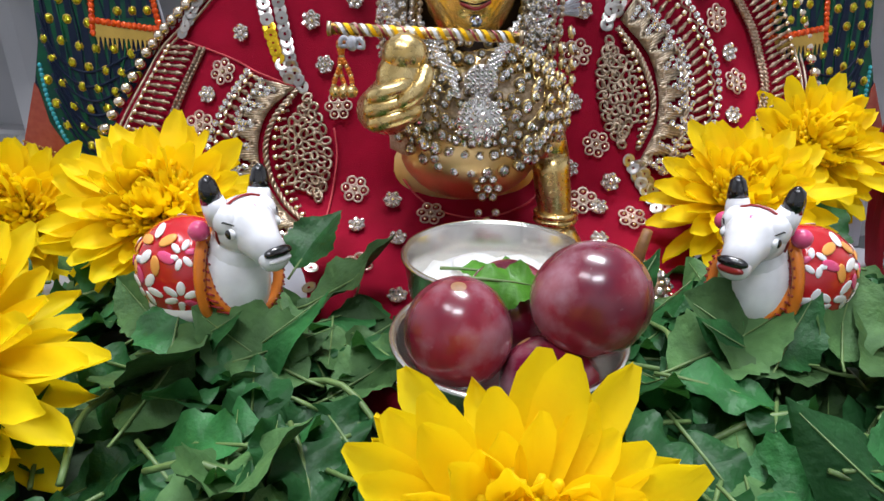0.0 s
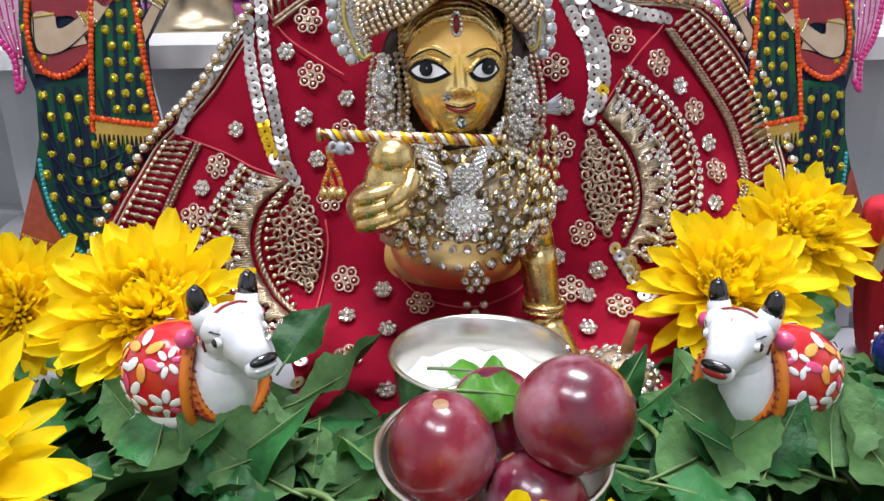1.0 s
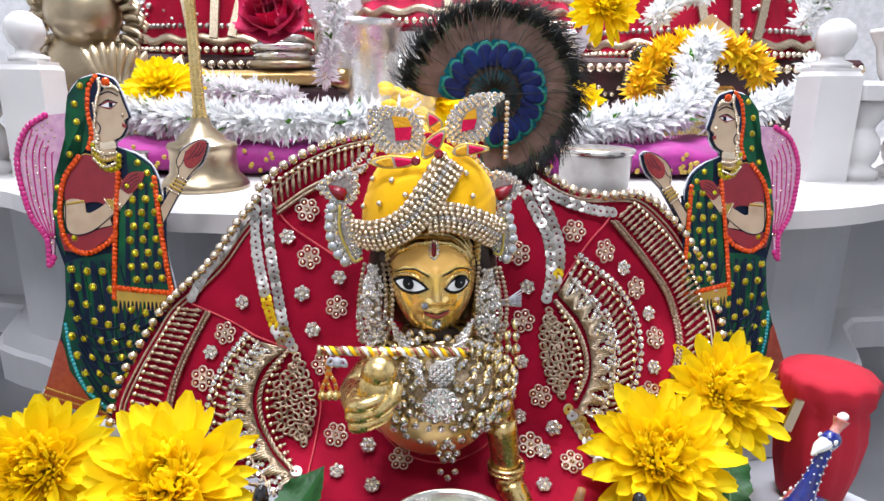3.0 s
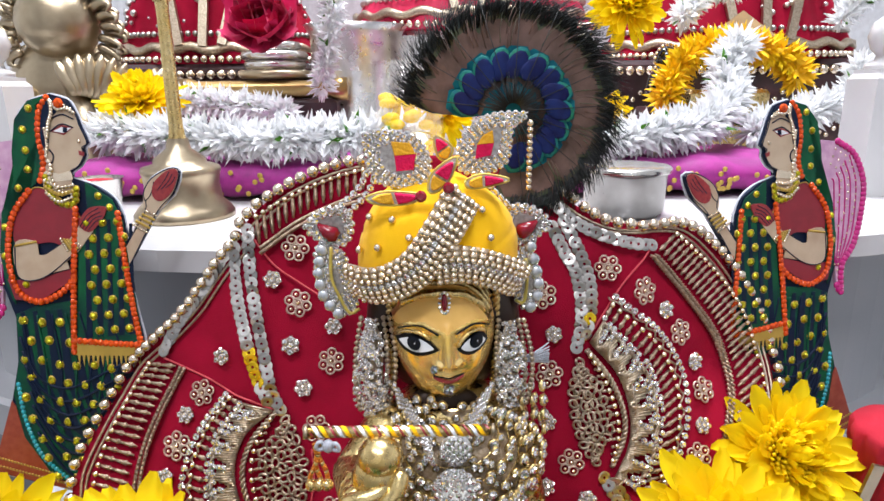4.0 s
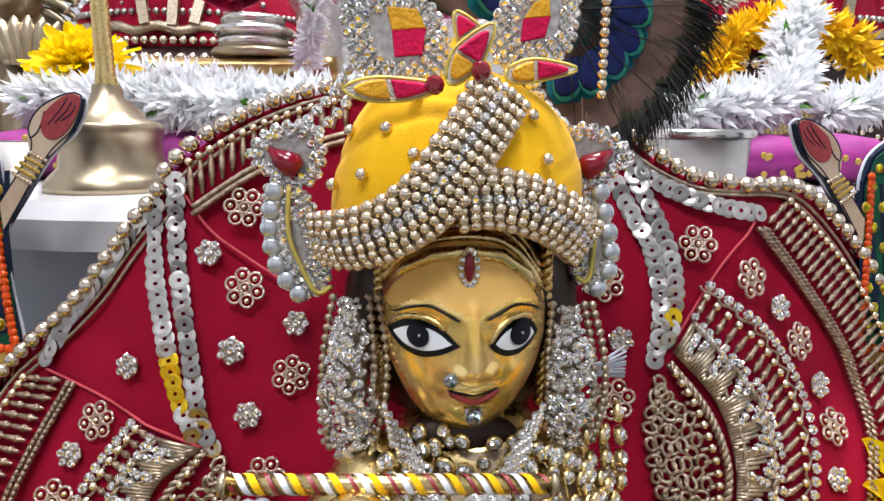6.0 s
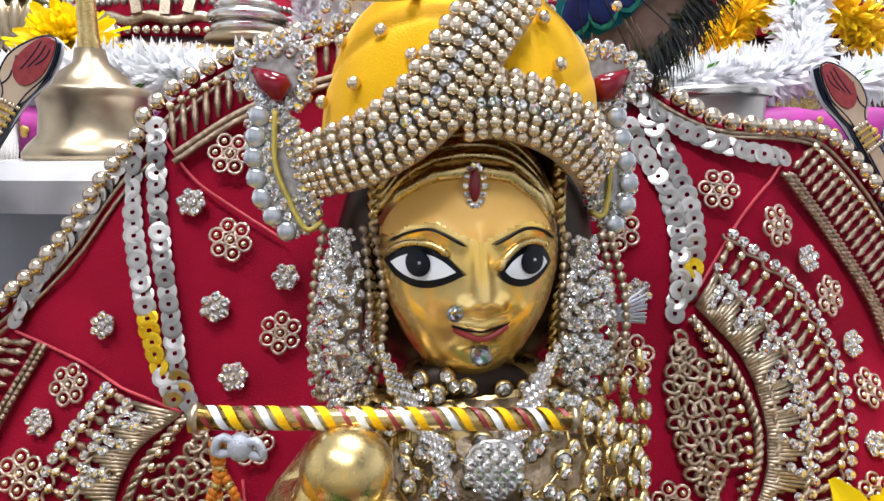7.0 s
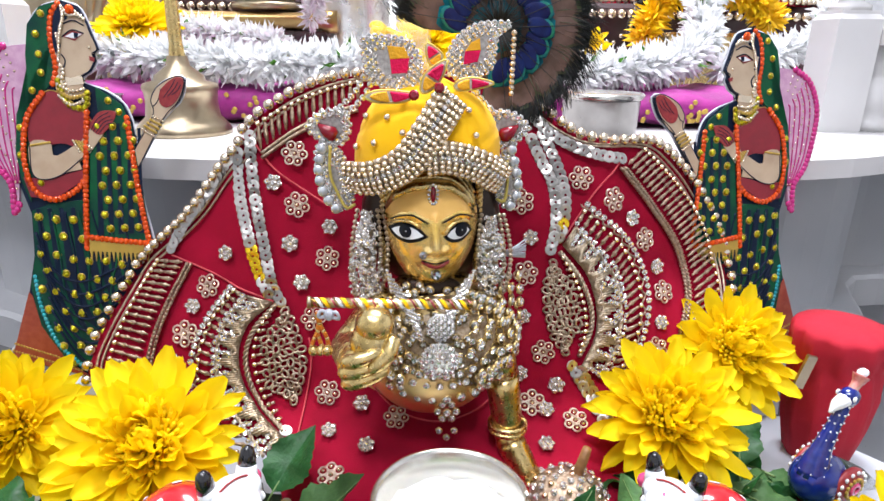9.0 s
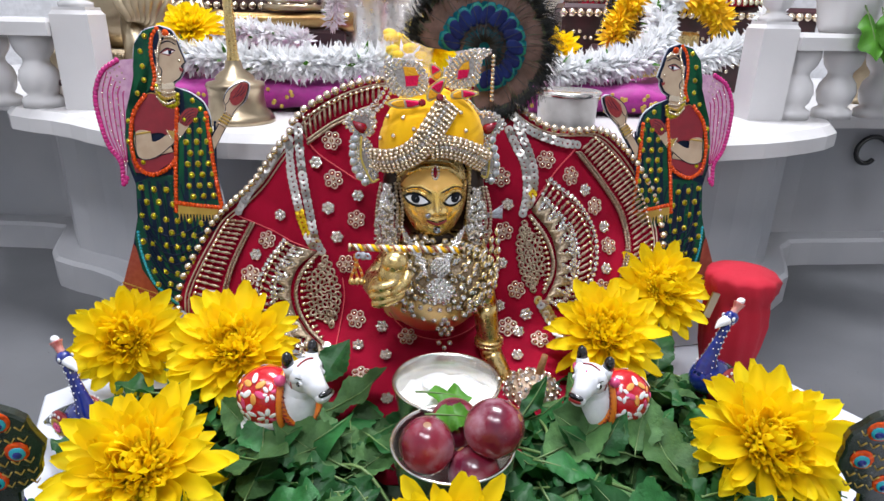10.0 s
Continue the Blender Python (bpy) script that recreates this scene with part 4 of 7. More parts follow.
def band(pts, rows_n, gap, lift, top):
    """Rows of beads and stones wound side by side along a line over the turban."""
    for r in range(rows_n):
        off = (r - (rows_n - 1) / 2) * gap
        large = abs(r - top) < 2
        side = []
        for i, (x, z) in enumerate(pts):
            a, b = pts[max(0, i - 1)], pts[min(len(pts) - 1, i + 1)]
            d = math.dist(a, b)
            side.append((x - (b[1] - a[1]) / d * off, z + (b[0] - a[0]) / d * off))
        ps = curve_points(side, max(4, int(length(side) / (0.0024 if large else 0.0019))))
        back = Geo()
        back.tube([dome(x, z, lift - 0.0011)[0] for x, z in ps], 0.0012, 0, 6)
        back.put("bead_backing", BROCADE, turban, "gold net backing of the bead band")
        for x, z in ps:
            p, n = dome(x, z, lift + 0.0009 * math.sin((r + 0.5) / rows_n * math.pi) + rng.uniform(-0.0002, 0.0002))
            if r == rows_n // 2:
                piece("rhinestone", stone_me, turban, facing(p, n, rng.uniform(0, 3), 0.85))
            else:
                piece("bead", gold_bead, turban, Matrix.Translation(p) @ Matrix.Scale(1.05 if large else 0.86, 4))


band([(0.0360, 0.1500), (0.0295, 0.1555), (0.0225, 0.1590), (0.0150, 0.1608), (0.0095, 0.1602)], 7, 0.00152, 0.0015, 0)
band([(-0.0175, 0.1505), (-0.0060, 0.1538), (0.0035, 0.1600), (0.0108, 0.1700), (0.0165, 0.1785)], 7, 0.00155, 0.0030, 6)


# ---- crown ornaments ----
def plate(poly, y, k, thick=0.0016, lean=0.0):
    return Geo().slab(poly, thick, k, 0.0004, Matrix.Translation((0, y, 0)) @ Matrix.Rotation(math.pi / 2, 4, "X"))


def jewel_plate(name, outline, y, label, inner=None, rows_in=3, gem=0.00098, y2=None):
    """A silver plate with rows of stones that follow its outline."""
    ob = plate([(x, z) for x, z in outline], y, 0).put(name, [BACKSIL])
    tagged(ob, label, "ornament", "turban ornaments")
    c = np.mean(np.array(outline), axis=0)
    gg = Geo()
    gem_to(gg, (0, 0, 0), gem)
    me = gg.mesh("rhinestone", [GEM])
    for r in range(rows_in):
        f = 0.93 - r * 0.125
        line = [(c[0] + (x - c[0]) * f, c[1] + (z - c[1]) * f) for x, z in outline]
        ps = curve_points(line, max(5, int(length(line + line[:1]) / (gem * 1.95))), True)[:-1]
        for x, z in ps:
            piece("rhinestone", me, ob, facing((x, y - 0.0017, z), (rng.uniform(-0.15, 0.15), -1, rng.uniform(-0.1, 0.25)), rng.uniform(0, 3)))
    if inner:
        g = Geo()
        for i, (poly, k) in enumerate(inner):
            g.slab(poly, 0.0012, k, 0.0003, Matrix.Translation((0, y - 0.0016, 0)) @ Matrix.Rotation(math.pi / 2, 4, "X"))
        g.put("embroidery", [PINKFL, YELTH, REDGEM], ob, "pink and yellow thread filling")
    return ob


jewel_plate("crown_leaf", [(-0.0140, 0.1995), (-0.0060, 0.2005), (0.0025, 0.1990), (0.0072, 0.1925), (0.0072, 0.1850), (0.0022, 0.1815), (-0.0090, 0.1835), (-0.0130, 0.1890)], 0.243, "silver rhinestone leaf with pink and yellow centre on the turban", [([(-0.0050, 0.1970), (0.0010, 0.1965), (0.0028, 0.1930), (-0.0040, 0.1925)], 1), ([(-0.0040, 0.1925), (0.0028, 0.1930), (0.0020, 0.1880), (-0.0035, 0.1875)], 0)], 4, 0.0011)
jewel_plate("crown_paisley", [(0.0165, 0.1870), (0.0160, 0.1950), (0.0210, 0.2020), (0.0285, 0.2055), (0.0390, 0.2055), (0.0345, 0.2020), (0.0335, 0.1960), (0.0322, 0.1895), (0.0250, 0.1855)], 0.246, "silver rhinestone paisley curling outward on the turban", [([(0.0225, 0.1955), (0.0245, 0.1985), (0.0275, 0.2000), (0.0280, 0.1960)], 1), ([(0.0225, 0.1955), (0.0280, 0.1960), (0.0270, 0.1920), (0.0220, 0.1910)], 0)], 4, 0.0011)
# hanging drop chain of the paisley
g = Geo()
for i in range(11):
    g.ball((0.0400, 0.247, 0.2020 - i * 0.0021), 0.0011, 0, 8, 6)
tagged(g.put("drop_chain", BEAD), "short string of silver beads hanging from the paisley", "bead chain")


def thread_leaf(pts, y):
    t = anchor("thread_leaf", (0, 0, 0), "small leaf outlined in gold-yellow piping with coloured thread filling", "ornament", "turban ornaments")
    c0 = np.mean(np.array(pts), axis=0)
    o = [np.array(p) for p in curve_points([tuple(c0 + (np.array(p) - c0) * 0.9) for p in pts], 30, True)]
    Geo().tube([(x, y, z) for x, z in o], 0.00034, 0, 6).put("outline", PIPING, t)
    plate([tuple(p) for p in o[:-1]], y + 0.001, 0, 0.0012).put("filling", LEAFSIL, t)
    ax = max((p - c0 for p in o), key=lambda v: float(np.dot(v, v)))
    for s, k, nm in ((1, PINKFL, "pink_patch"), (-1, YELTH, "yellow_patch")):
        half = [tuple(c0 + (p - c0) * 0.78) for p in o[:-1] if s * float(np.dot(p - c0, ax)) > 0]
        far = [i for i in range(len(half)) if math.dist(half[i], half[i - 1]) > 0.0022]
        if far:
            half = half[far[0]:] + half[:far[0]]
        plate(half, y - 0.0002, 0, 0.0012).put(nm, k, t, "bumpy thread filling")
    return t


thread_leaf([(-0.0135, 0.1805), (-0.0080, 0.1828), (0.0010, 0.1825), (0.0070, 0.1812), (0.0010, 0.1785), (-0.0085, 0.1782)], 0.231)
thread_leaf([(0.0062, 0.1820), (0.0080, 0.1885), (0.0160, 0.1935), (0.0140, 0.1860), (0.0092, 0.1815)], 0.233)
thread_leaf([(0.0180, 0.1850), (0.0240, 0.1872), (0.0335, 0.1852), (0.0260, 0.1828), (0.0190, 0.1822)], 0.237)
thread_leaf([(0.0085, 0.1985), (0.0150, 0.1945), (0.0135, 0.1895), (0.0095, 0.1910)], 0.25)
for x, z, k in ((0.0045, 0.1812, REDGEM), (0.0130, 0.1838, REDGEM)):
    g = Geo()
    gem_to(g, (0, 0, 0), 0.0019, 0, 10)
    tagged(g.put("cut_stone", k, m=facing((x, 0.2295, z), (0, -1, 0.2))), "round faceted dark stone on the turban front", "stone")

# side wings of the turban
wl = jewel_plate("turban_wing", [(-0.0320, 0.1615), (-0.0235, 0.1600), (-0.0205, 0.1520), (-0.0185, 0.1400), (-0.0240, 0.1355), (-0.0305, 0.1410), (-0.0325, 0.1510)], 0.249, "silver rhinestone wing beside the turban with clear cabochons", None, 5, 0.0011)
cab = Geo().ball((0, 0, 0), (0.0021, 0.0010, 0.0021), 0, 14, 8).mesh("cabochon", [CABO])
for x, z in curve_points([(-0.0300, 0.1600), (-0.0315, 0.1520), (-0.0300, 0.1430), (-0.0255, 0.1370)], 7):
    piece("cabochon", cab, wl, Matrix.Translation((x, 0.2465, z)))
Geo().tube([(x, 0.2463, z) for x, z in curve_points([(-0.0268, 0.1610), (-0.0272, 0.1510), (-0.0250, 0.1440), (-0.0215, 0.1375), (-0.0180, 0.1390)], 26)], 0.0006, 0, 6).put("piping", PIPING, wl)
wr = jewel_plate("turban_wing", [(0.0405, 0.1615), (0.0440, 0.1540), (0.0460, 0.1440), (0.0425, 0.1365), (0.0370, 0.1400), (0.0345, 0.1540)], 0.251, "silver rhinestone wing beside the turban with clear cabochons", None, 4, 0.0011)
for x, z in curve_points([(0.0415, 0.1600), (0.0440, 0.1500), (0.0445, 0.1430), (0.0420, 0.1380)], 6):
    piece("cabochon", cab, wr, Matrix.Translation((x, 0.2485, z)))
Geo().tube([(x, 0.2483, z) for x, z in curve_points([(0.0398, 0.1560), (0.0405, 0.1480), (0.0395, 0.1400), (0.0365, 0.1410)], 16)], 0.0006, 0, 6).put("piping", PIPING, wr)
for s, cx, y in ((1, -0.0275, 0.250), (-1, 0.0400, 0.252)):
    sw = jewel_plate("side_swirl", [(cx - s * 0.0085, 0.1680), (cx - s * 0.0030, 0.1735), (cx + s * 0.0050, 0.1745), (cx + s * 0.0085, 0.1690), (cx + s * 0.0060, 0.1620), (cx - s * 0.0010, 0.1605), (cx - s * 0.0050, 0.1640)], y, "curled silver rhinestone ornament with a red drop stone", None, 3, 0.0012)
    g = Geo()
    g.tube([(cx - s * 0.0035, y - 0.0028, 0.1690), (cx - s * 0.001, y - 0.003, 0.1670), (cx + s * 0.0015, y - 0.003, 0.1655), (cx + s * 0.003, y - 0.003, 0.1645)], [0.0006, 0.0022, 0.0030, 0.0020], 0, 12)
    g.put("red_drop", REDGEM, sw, "deep red glass drop")
    for i, (x, z) in enumerate(curve_points([(cx + s * 0.006, 0.174), (cx + s * 0.012, 0.180), (cx + s * 0.016, 0.187)], 7)):
        for d in (-0.0012, 0.0012):
            piece("stone", gem_tiny, sw, facing((x + d, y - 0.001, z - d), (0, -1, 0.1)))

# tilak, nose stud and chin stone
tk = anchor("forehead_jewel", fp(833, 250), "small red forehead jewel framed in rhinestones", "jewel")
g = Geo()
for j in range(14):
    a = 2 * math.pi * j / 14
    gem_to(g, (0.0016 * math.cos(a), -0.0016, 0.0036 * math.sin(a)), 0.0006, 0, 6, facing((0, 0, 0), (0, -1, 0)).to_3x3())
g.put("stone_frame", GEM, tk)
Geo().ball((0, -0.0014, 0), (0.0010, 0.0007, 0.0029), 0, 10, 8).put("red_enamel", REDGEM, tk)
Geo().tube([(0.0004 * math.sin(i * 1.3), -0.0006, -0.0040 - 0.0004 * i) for i in range(7)], 0.0006, 0, 6).put("hook", GOLD, tk, "small gold hook below the jewel")
for nm, px, py, r, m in (("chin_stone", 848, 572, 0.0021, GEMBLUE), ("nose_stud", 797, 483, 0.0015, GEMBLUE)):
    g = Geo()
    gem_to(g, (0, 0, 0), r, 0, 10)
    tagged(g.put(nm, m, m=facing(fp(px, py, 0.0008), (0, -1, 0.1))), "round clear faceted stone set on the brass face", "stone")

# earrings: hanging swags of stones and beads
string_bead = Geo().ball((0, 0, 0), 0.00095, 0, 8, 6).mesh("bead", [ZARI2])


def earring(s, cx, top, low, wide):
    t = anchor("earring", (0, 0, 0), "long earring of massed rhinestones and gold bead strings", "earring", "earrings")
    r8 = random.Random(31 + s)
    Geo().ball((cx + s * 0.0008, 0.2405, (top + low) / 2), (wide * 0.75, 0.003, (top - low) * 0.48), 0, 16, 12).put("backing", BROCADE, t, "pale gold net under the stones")
    for i in range(270):
        f = r8.random()
        half = wide * (0.28 + 0.95 * math.sin(min(1, f * 0.85 + 0.05) * math.pi * 0.75))
        x = cx + r8.uniform(-half, half) + s * 0.0016 * f
        z = top + (low - top) * f
        y = 0.2365 - 0.0035 * math.sin(f * math.pi) + r8.uniform(-0.0012, 0.0012) + 0.6 * abs(x - cx)
        sc = r8.uniform(0.5, 0.95) if f > 0.2 else 0.55
        piece("rhinestone", stone_me, t, facing((x, y, z), (r8.uniform(-0.6, 0.6), -1, r8.uniform(-0.4, 0.6)), r8.uniform(0, 3), sc))
    for k in (-1, 1, 1.5):
        line = [(cx + k * wide * (0.75 + 0.35 * math.sin(f * 3.1)) + s * 0.0015 * f, 0.2385 - 0.002 * math.sin(f * 3), top + (low - top) * f * 0.95) for f in np.linspace(0, 1, 17)]
        cord = Geo().tube(line, 0.0003, 0, 5).put("bead_string", ZARI2, t, "string of tiny gold beads")
        for p in line:
            piece("bead", string_bead, cord, Matrix.Translation(p))
    return t


earring(-1, -0.0128, 0.1385, 0.1030, 0.0050)
earring(1, 0.0332, 0.1370, 0.1050, 0.0045)

# ---- robe and necklaces ----
g = Geo()
rows = []
for i in range(18):
    f = i / 17
    z = 0.1065 - 0.0345 * f
    rx = 0.012 + 0.019 * math.sin(min(1, f * 1.5) * math.pi / 2)
    rows.append([(0.0145 + rx * math.cos(a) * (1 + 0.02 * math.sin(a * 9 + f * 5)), 0.2445 + (0.012 + 0.0095 * math.sin(f * 2.2)) * math.sin(a), z) for a in np.linspace(math.pi, 2 * math.pi, 36)])
g.grid(rows)
robe = tagged(g.put("robe", BROCADE), "pale gold net robe over the figurine's chest", "robe")
so = robe.modifiers.new("thick", "SOLIDIFY")
so.thickness = 0.0008


def chest(x, z, lift=0.002):
    f = min(1, max(0, (0.112 - z) / 0.040))
    rx = 0.012 + 0.019 * math.sin(min(1, f * 1.5) * math.pi / 2)
    u = max(-0.97, min(0.97, (x - 0.0145) / rx))
    q = math.sqrt(1 - u * u)
    y = 0.2445 - (0.012 + 0.0095 * math.sin(f * 2.2)) * q
    n = Vector((u, -q - 0.15, 0.1)).normalized()
    return Vector((x, y, z)) + n * lift, n


gset = Geo()
gset.lathe([(0.0, -0.0008), (0.0018, -0.0006), (0.0021, 0.0004), (0.0017, 0.0008)], n=12, k=1)
gem_to(gset, (0, 0, 0.0002), 0.0016, 0, 10)
big_stone = gset.mesh("set_stone", [GEM, GOLD])
for k, (half, top, drop, sz) in enumerate(((0.010, 0.111, 0.014, 0.7), (0.0145, 0.1105, 0.020, 0.8), (0.0180, 0.110, 0.026, 0.95), (0.0215, 0.1095, 0.031, 1.0), (0.0245, 0.109, 0.035, 1.0), (0.0280, 0.108, 0.040, 1.1))):
    t = anchor("necklace", (0, 0, 0), "string of round clear stones in gold settings across the chest", "necklace", "necklaces")
    pts = [(0.0145 + half * math.sin(a), top - drop * (1 + math.cos(a)) / 2 * (1 if abs(a) < 2.4 else 0.96)) for a in np.linspace(-math.pi * 0.80, math.pi * 0.80, 13)]
    line = curve_points(pts, int(length(pts) / (0.0044 * sz)))
    chain = Geo().tube([chest(x, z, 0.001)[0] for x, z in line], 0.0004, 0, 5).put("chain", GOLD, t)
    for x, z in line:
        p, n = chest(x, z, 0.0018 + 0.0003 * k)
        piece("set_stone", big_stone, chain, facing(p, n + Vector((rng.uniform(-0.2, 0.2), 0, rng.uniform(-0.2, 0.2))), rng.uniform(0, 3), sz))
# outer double swags that fall over the shoulder
for cx, s in ((0.038, 1), (-0.008, -1)):
    t = anchor("shoulder_swag", (0, 0, 0), "swag of large clear stones in gold settings over the shoulder", "necklace", "necklaces")
    for k in range(3 if s > 0 else 2):
        for x, z in curve_points([(cx - s * 0.004 * (1 - k), 0.112), (cx + s * (0.001 + 0.0035 * k - 0.003), 0.102), (cx + s * (0.0005 + 0.0035 * k - 0.003), 0.092), (cx - s * (0.003 - 0.002 * k), 0.082), (cx - s * 0.009, 0.073 + 0.003 * k)], 9):
            p, n = chest(x, z, 0.0035)
            p.y -= 0.001 if s > 0 else 0
            piece("set_stone", big_stone, t, facing(p, n + Vector((rng.uniform(-0.3, 0.3), 0, rng.uniform(-0.3, 0.3))), rng.uniform(0, 3), 1.1))
# loose stones that fill the gaps between the strings
t = anchor("stone_net", (0, 0, 0), "net of clear stones in gold settings covering the robe", "necklace", "necklaces")
placed = []
r9 = random.Random(5)
while len(placed) < 120:
    x, z = r9.uniform(-0.014, 0.044), r9.uniform(0.068, 0.111)
    u = (x - 0.0145) / 0.031
    if u * u + max(0, (0.095 - z) / 0.030) ** 2 > 0.95 or (x < -0.001 and z > 0.092) or any(math.dist((x, z), q) < 0.0036 for q in placed) or math.dist((x, z), (0.0142, 0.0868)) < 0.0075:
        placed.append((9, 9)) if r9.random() < 0.02 else None
        continue
    placed.append((x, z))
    p, n = chest(x, z, 0.0014)
    piece("set_stone", big_stone, t, facing(p, n + Vector((r9.uniform(-0.3, 0.3), 0, r9.uniform(-0.3, 0.3))), r9.uniform(0, 3), r9.choice((0.75, 0.9, 1.1))))
# neckband and pendant
t = anchor("choker", (0, 0, 0), "choker of small square rhinestones in four rows", "necklace", "necklaces")
# added backing, its dark colour standing in for shade between the strands
Geo().ball((HX, 0.2375, 0.1075), (0.0125, 0.0050, 0.0060), 0, 20, 12).put("backing", DARKHAIRGAP, t, "dark backing for the shaded gaps between the stones")
for s in (-1, 1):
    for r in range(6):
        for i in range(9):
            x, z = HX + s * (0.0135 - i * 0.0011 - r * 0.0003), 0.1150 - i * 0.0019 - r * 0.0016 + 0.002
            p, n = chest(x, z, 0.003)
            p.y = min(p.y, 0.232) - 0.001
            piece("rhinestone", stone_me, t, facing(p, n, 0.4, 0.85))
pd = anchor("pendant", chest(0.0142, 0.0868, 0.005)[0], "round silver pendant packed with rhinestones", "pendant", "necklaces")
for k, (nr, rr) in enumerate(((1, 0), (6, 0.0025), (12, 0.0048), (16, 0.0064))):
    for j in range(nr):
        a = 2 * math.pi * j / nr
        piece("rhinestone", stone_me, pd, facing((rr * math.cos(a), -0.0015 + 0.0002 * k, rr * math.sin(a)), (rng.uniform(-0.3, 0.3), -1, rng.uniform(-0.2, 0.3)), a, 1.0))
Geo().ball((0, 0, 0), (0.0068, 0.0018, 0.0068), 0, 20, 8).put("backing", SILVER, pd)
pd2 = anchor("pendant", chest(0.0146, 0.0982, 0.004)[0], "diamond-shaped rhinestone clasp above the round pendant", "pendant", "necklaces")
for i in range(-2, 3):
    for j in range(-2, 3):
        if abs(i) + abs(j) < 4:
            piece("rhinestone", stone_me, pd2, facing(((i - j) * 0.0014, -0.0012, (i + j) * 0.0014), (0, -1, 0.2), 0.785, 0.95))
Geo().ball((0, 0, 0), (0.0055, 0.0014, 0.0055), 0, 14, 8).put("backing", SILVER, pd2)
# drop below the chest
t = anchor("pendant", (0.0175, 0.2215, 0.063), "cluster of clear stones hanging below the chest", "pendant", "necklaces")
for j in range(6):
    a = math.pi / 3 * j
    piece("set_stone", big_stone, t, facing((0.0035 * math.cos(a), 0, 0.0035 * math.sin(a)), (0, -1, 0.1), 0, 0.8))
piece("set_stone", big_stone, t, facing((0, -0.001, 0), (0, -1, 0.1), 0, 0.9))
for j in range(3):
    piece("set_stone", big_stone, t, facing(((j - 1) * 0.003, 0.0005, -0.009 - 0.003 * (j % 2)), (0, -1, 0.1), 0, 0.7))

# ---- flute ----
fa, fb = Vector((-0.030, 0.2055, 0.1155)), Vector((0.0255, 0.2105, 0.1125))
fl = anchor("flute", (fa + fb) / 2, "small golden flute wound with white and maroon ribbon", "flute")
mid = (fa + fb) / 2
Geo().tube([fa - mid, fb - mid], 0.00165, 0, 14).put("tube", GOLD, fl)
d = (fb - fa).normalized()
e1 = d.orthogonal().normalized()
e2 = d.cross(e1)
for k, (m_, ph) in enumerate(((EYEWHITE, 0.0), (HENNA, 1.9), (YELCLOTH, 4.4))):
    g = Geo()
    rows = []
    for i in range(120):
        w = i * 0.42 + ph
        s = -0.0265 + 0.053 * i / 119
        rows.append([d * (s + o) + (e1 * math.cos(w) + e2 * math.sin(w)) * 0.00176 for o in ((-0.0006, 0.0006), (-0.0004, 0.0004), (-0.0007, 0.0007))[k]])
    g.grid(rows).put("ribbon", m_, fl)
for p in (fa, fb):
    Geo().tube([p - mid - d * 0.0006, p - mid + d * 0.0006], 0.0021, 0, 14).put("end_ring", OLDBRASS, fl)
tas = anchor("flute_tassel", (-0.027, 0.2055, 0.1135), "orange-gold chain tassel hanging from the flute", "tassel")
for k in range(3):
    g = Geo()
    for i in range(15):
        f = i / 14
        g.ball((0.0022 * (k - 1) * f + 0.0008 * math.sin(f * 5 + k * 2), 0.0006 * (k % 2), -0.002 - 0.00092 * i), (0.0008, 0.0008, 0.0008), i % 3 % 2, 7, 5)
    g.ball((0.0024 * (k - 1), 0, -0.0158), 0.0019, 1, 10, 7)
    g.put("chain", [AMBER, GOLD], tas)
g = Geo()
for k in range(26):
    a = rng.uniform(-0.5, 0.5)
    g.tube([(0, 0, 0), (0.006, -0.0005, 0.001 + 0.003 * a), (0.0115, rng.uniform(-1, 1) * 0.001, 0.0025 + 0.008 * a)], [0.0007, 0.0005, 0.0002], 0, 5)
tagged(g.put("silk_tassel", GREYSILK, m=Matrix.Translation((0.0375, 0.2475, 0.1185))), "frayed pale grey silk tassel beside the earring", "tassel")
g = Geo()
g.ball((0, 0, 0), (0.0032, 0.0026, 0.0036), 0, 10, 8)
g.tube(curve_points([(0, 0, 0), (-0.004, -0.001, 0.003), (-0.0055, -0.001, -0.001), (0, 0, -0.001)], 14), 0.0011, 0, 6)
g.tube(curve_points([(0, 0, 0), (0.004, -0.001, 0.002), (0.0055, -0.001, -0.002), (0, 0, -0.001)], 14), 0.0011, 0, 6)
tagged(g.put("ribbon_knot", GREYSILK, m=Matrix.Translation((-0.0235, 0.2045, 0.1115)) @ Matrix.Scale(0.6, 4)), "knotted pale blue-grey ribbon tied round the flute", "ribbon")


# ---- peacock feather fan behind the turban ----
FC = Vector((0.0385, 0.284, 0.2045))
ff = anchor("peacock_feather", FC, "fanned peacock feathers with indigo eyes and dark fringe", "feather")


def blade(a, r0, r1, w0, w1, lift, curl=0.0, n=7):
    """A flat tapering vane along a ray of the fan, gently bowed."""
    rows = []
    for i in range(n):
        f = i / (n - 1)
        r = r0 + (r1 - r0) * f
        w = (w0 + (w1 - w0) * f) * (1 - max(0, f - 0.75) * 2.2)
        ang = a + curl * f
        c = Vector((math.cos(ang), 0, math.sin(ang))) * r
        t = Vector((-math.sin(ang), 0, math.cos(ang))) * w
        y = -lift + 0.002 * math.sin(f * 2.6)
        rows.append([c - t + Vector((0, y + 0.0006, 0)), c + Vector((0, y, 0)), c + t + Vector((0, y + 0.0006, 0))])
    return rows


def fan_reach(f):
    return 0.0455 + 0.010 * max(0, 0.3 - f)


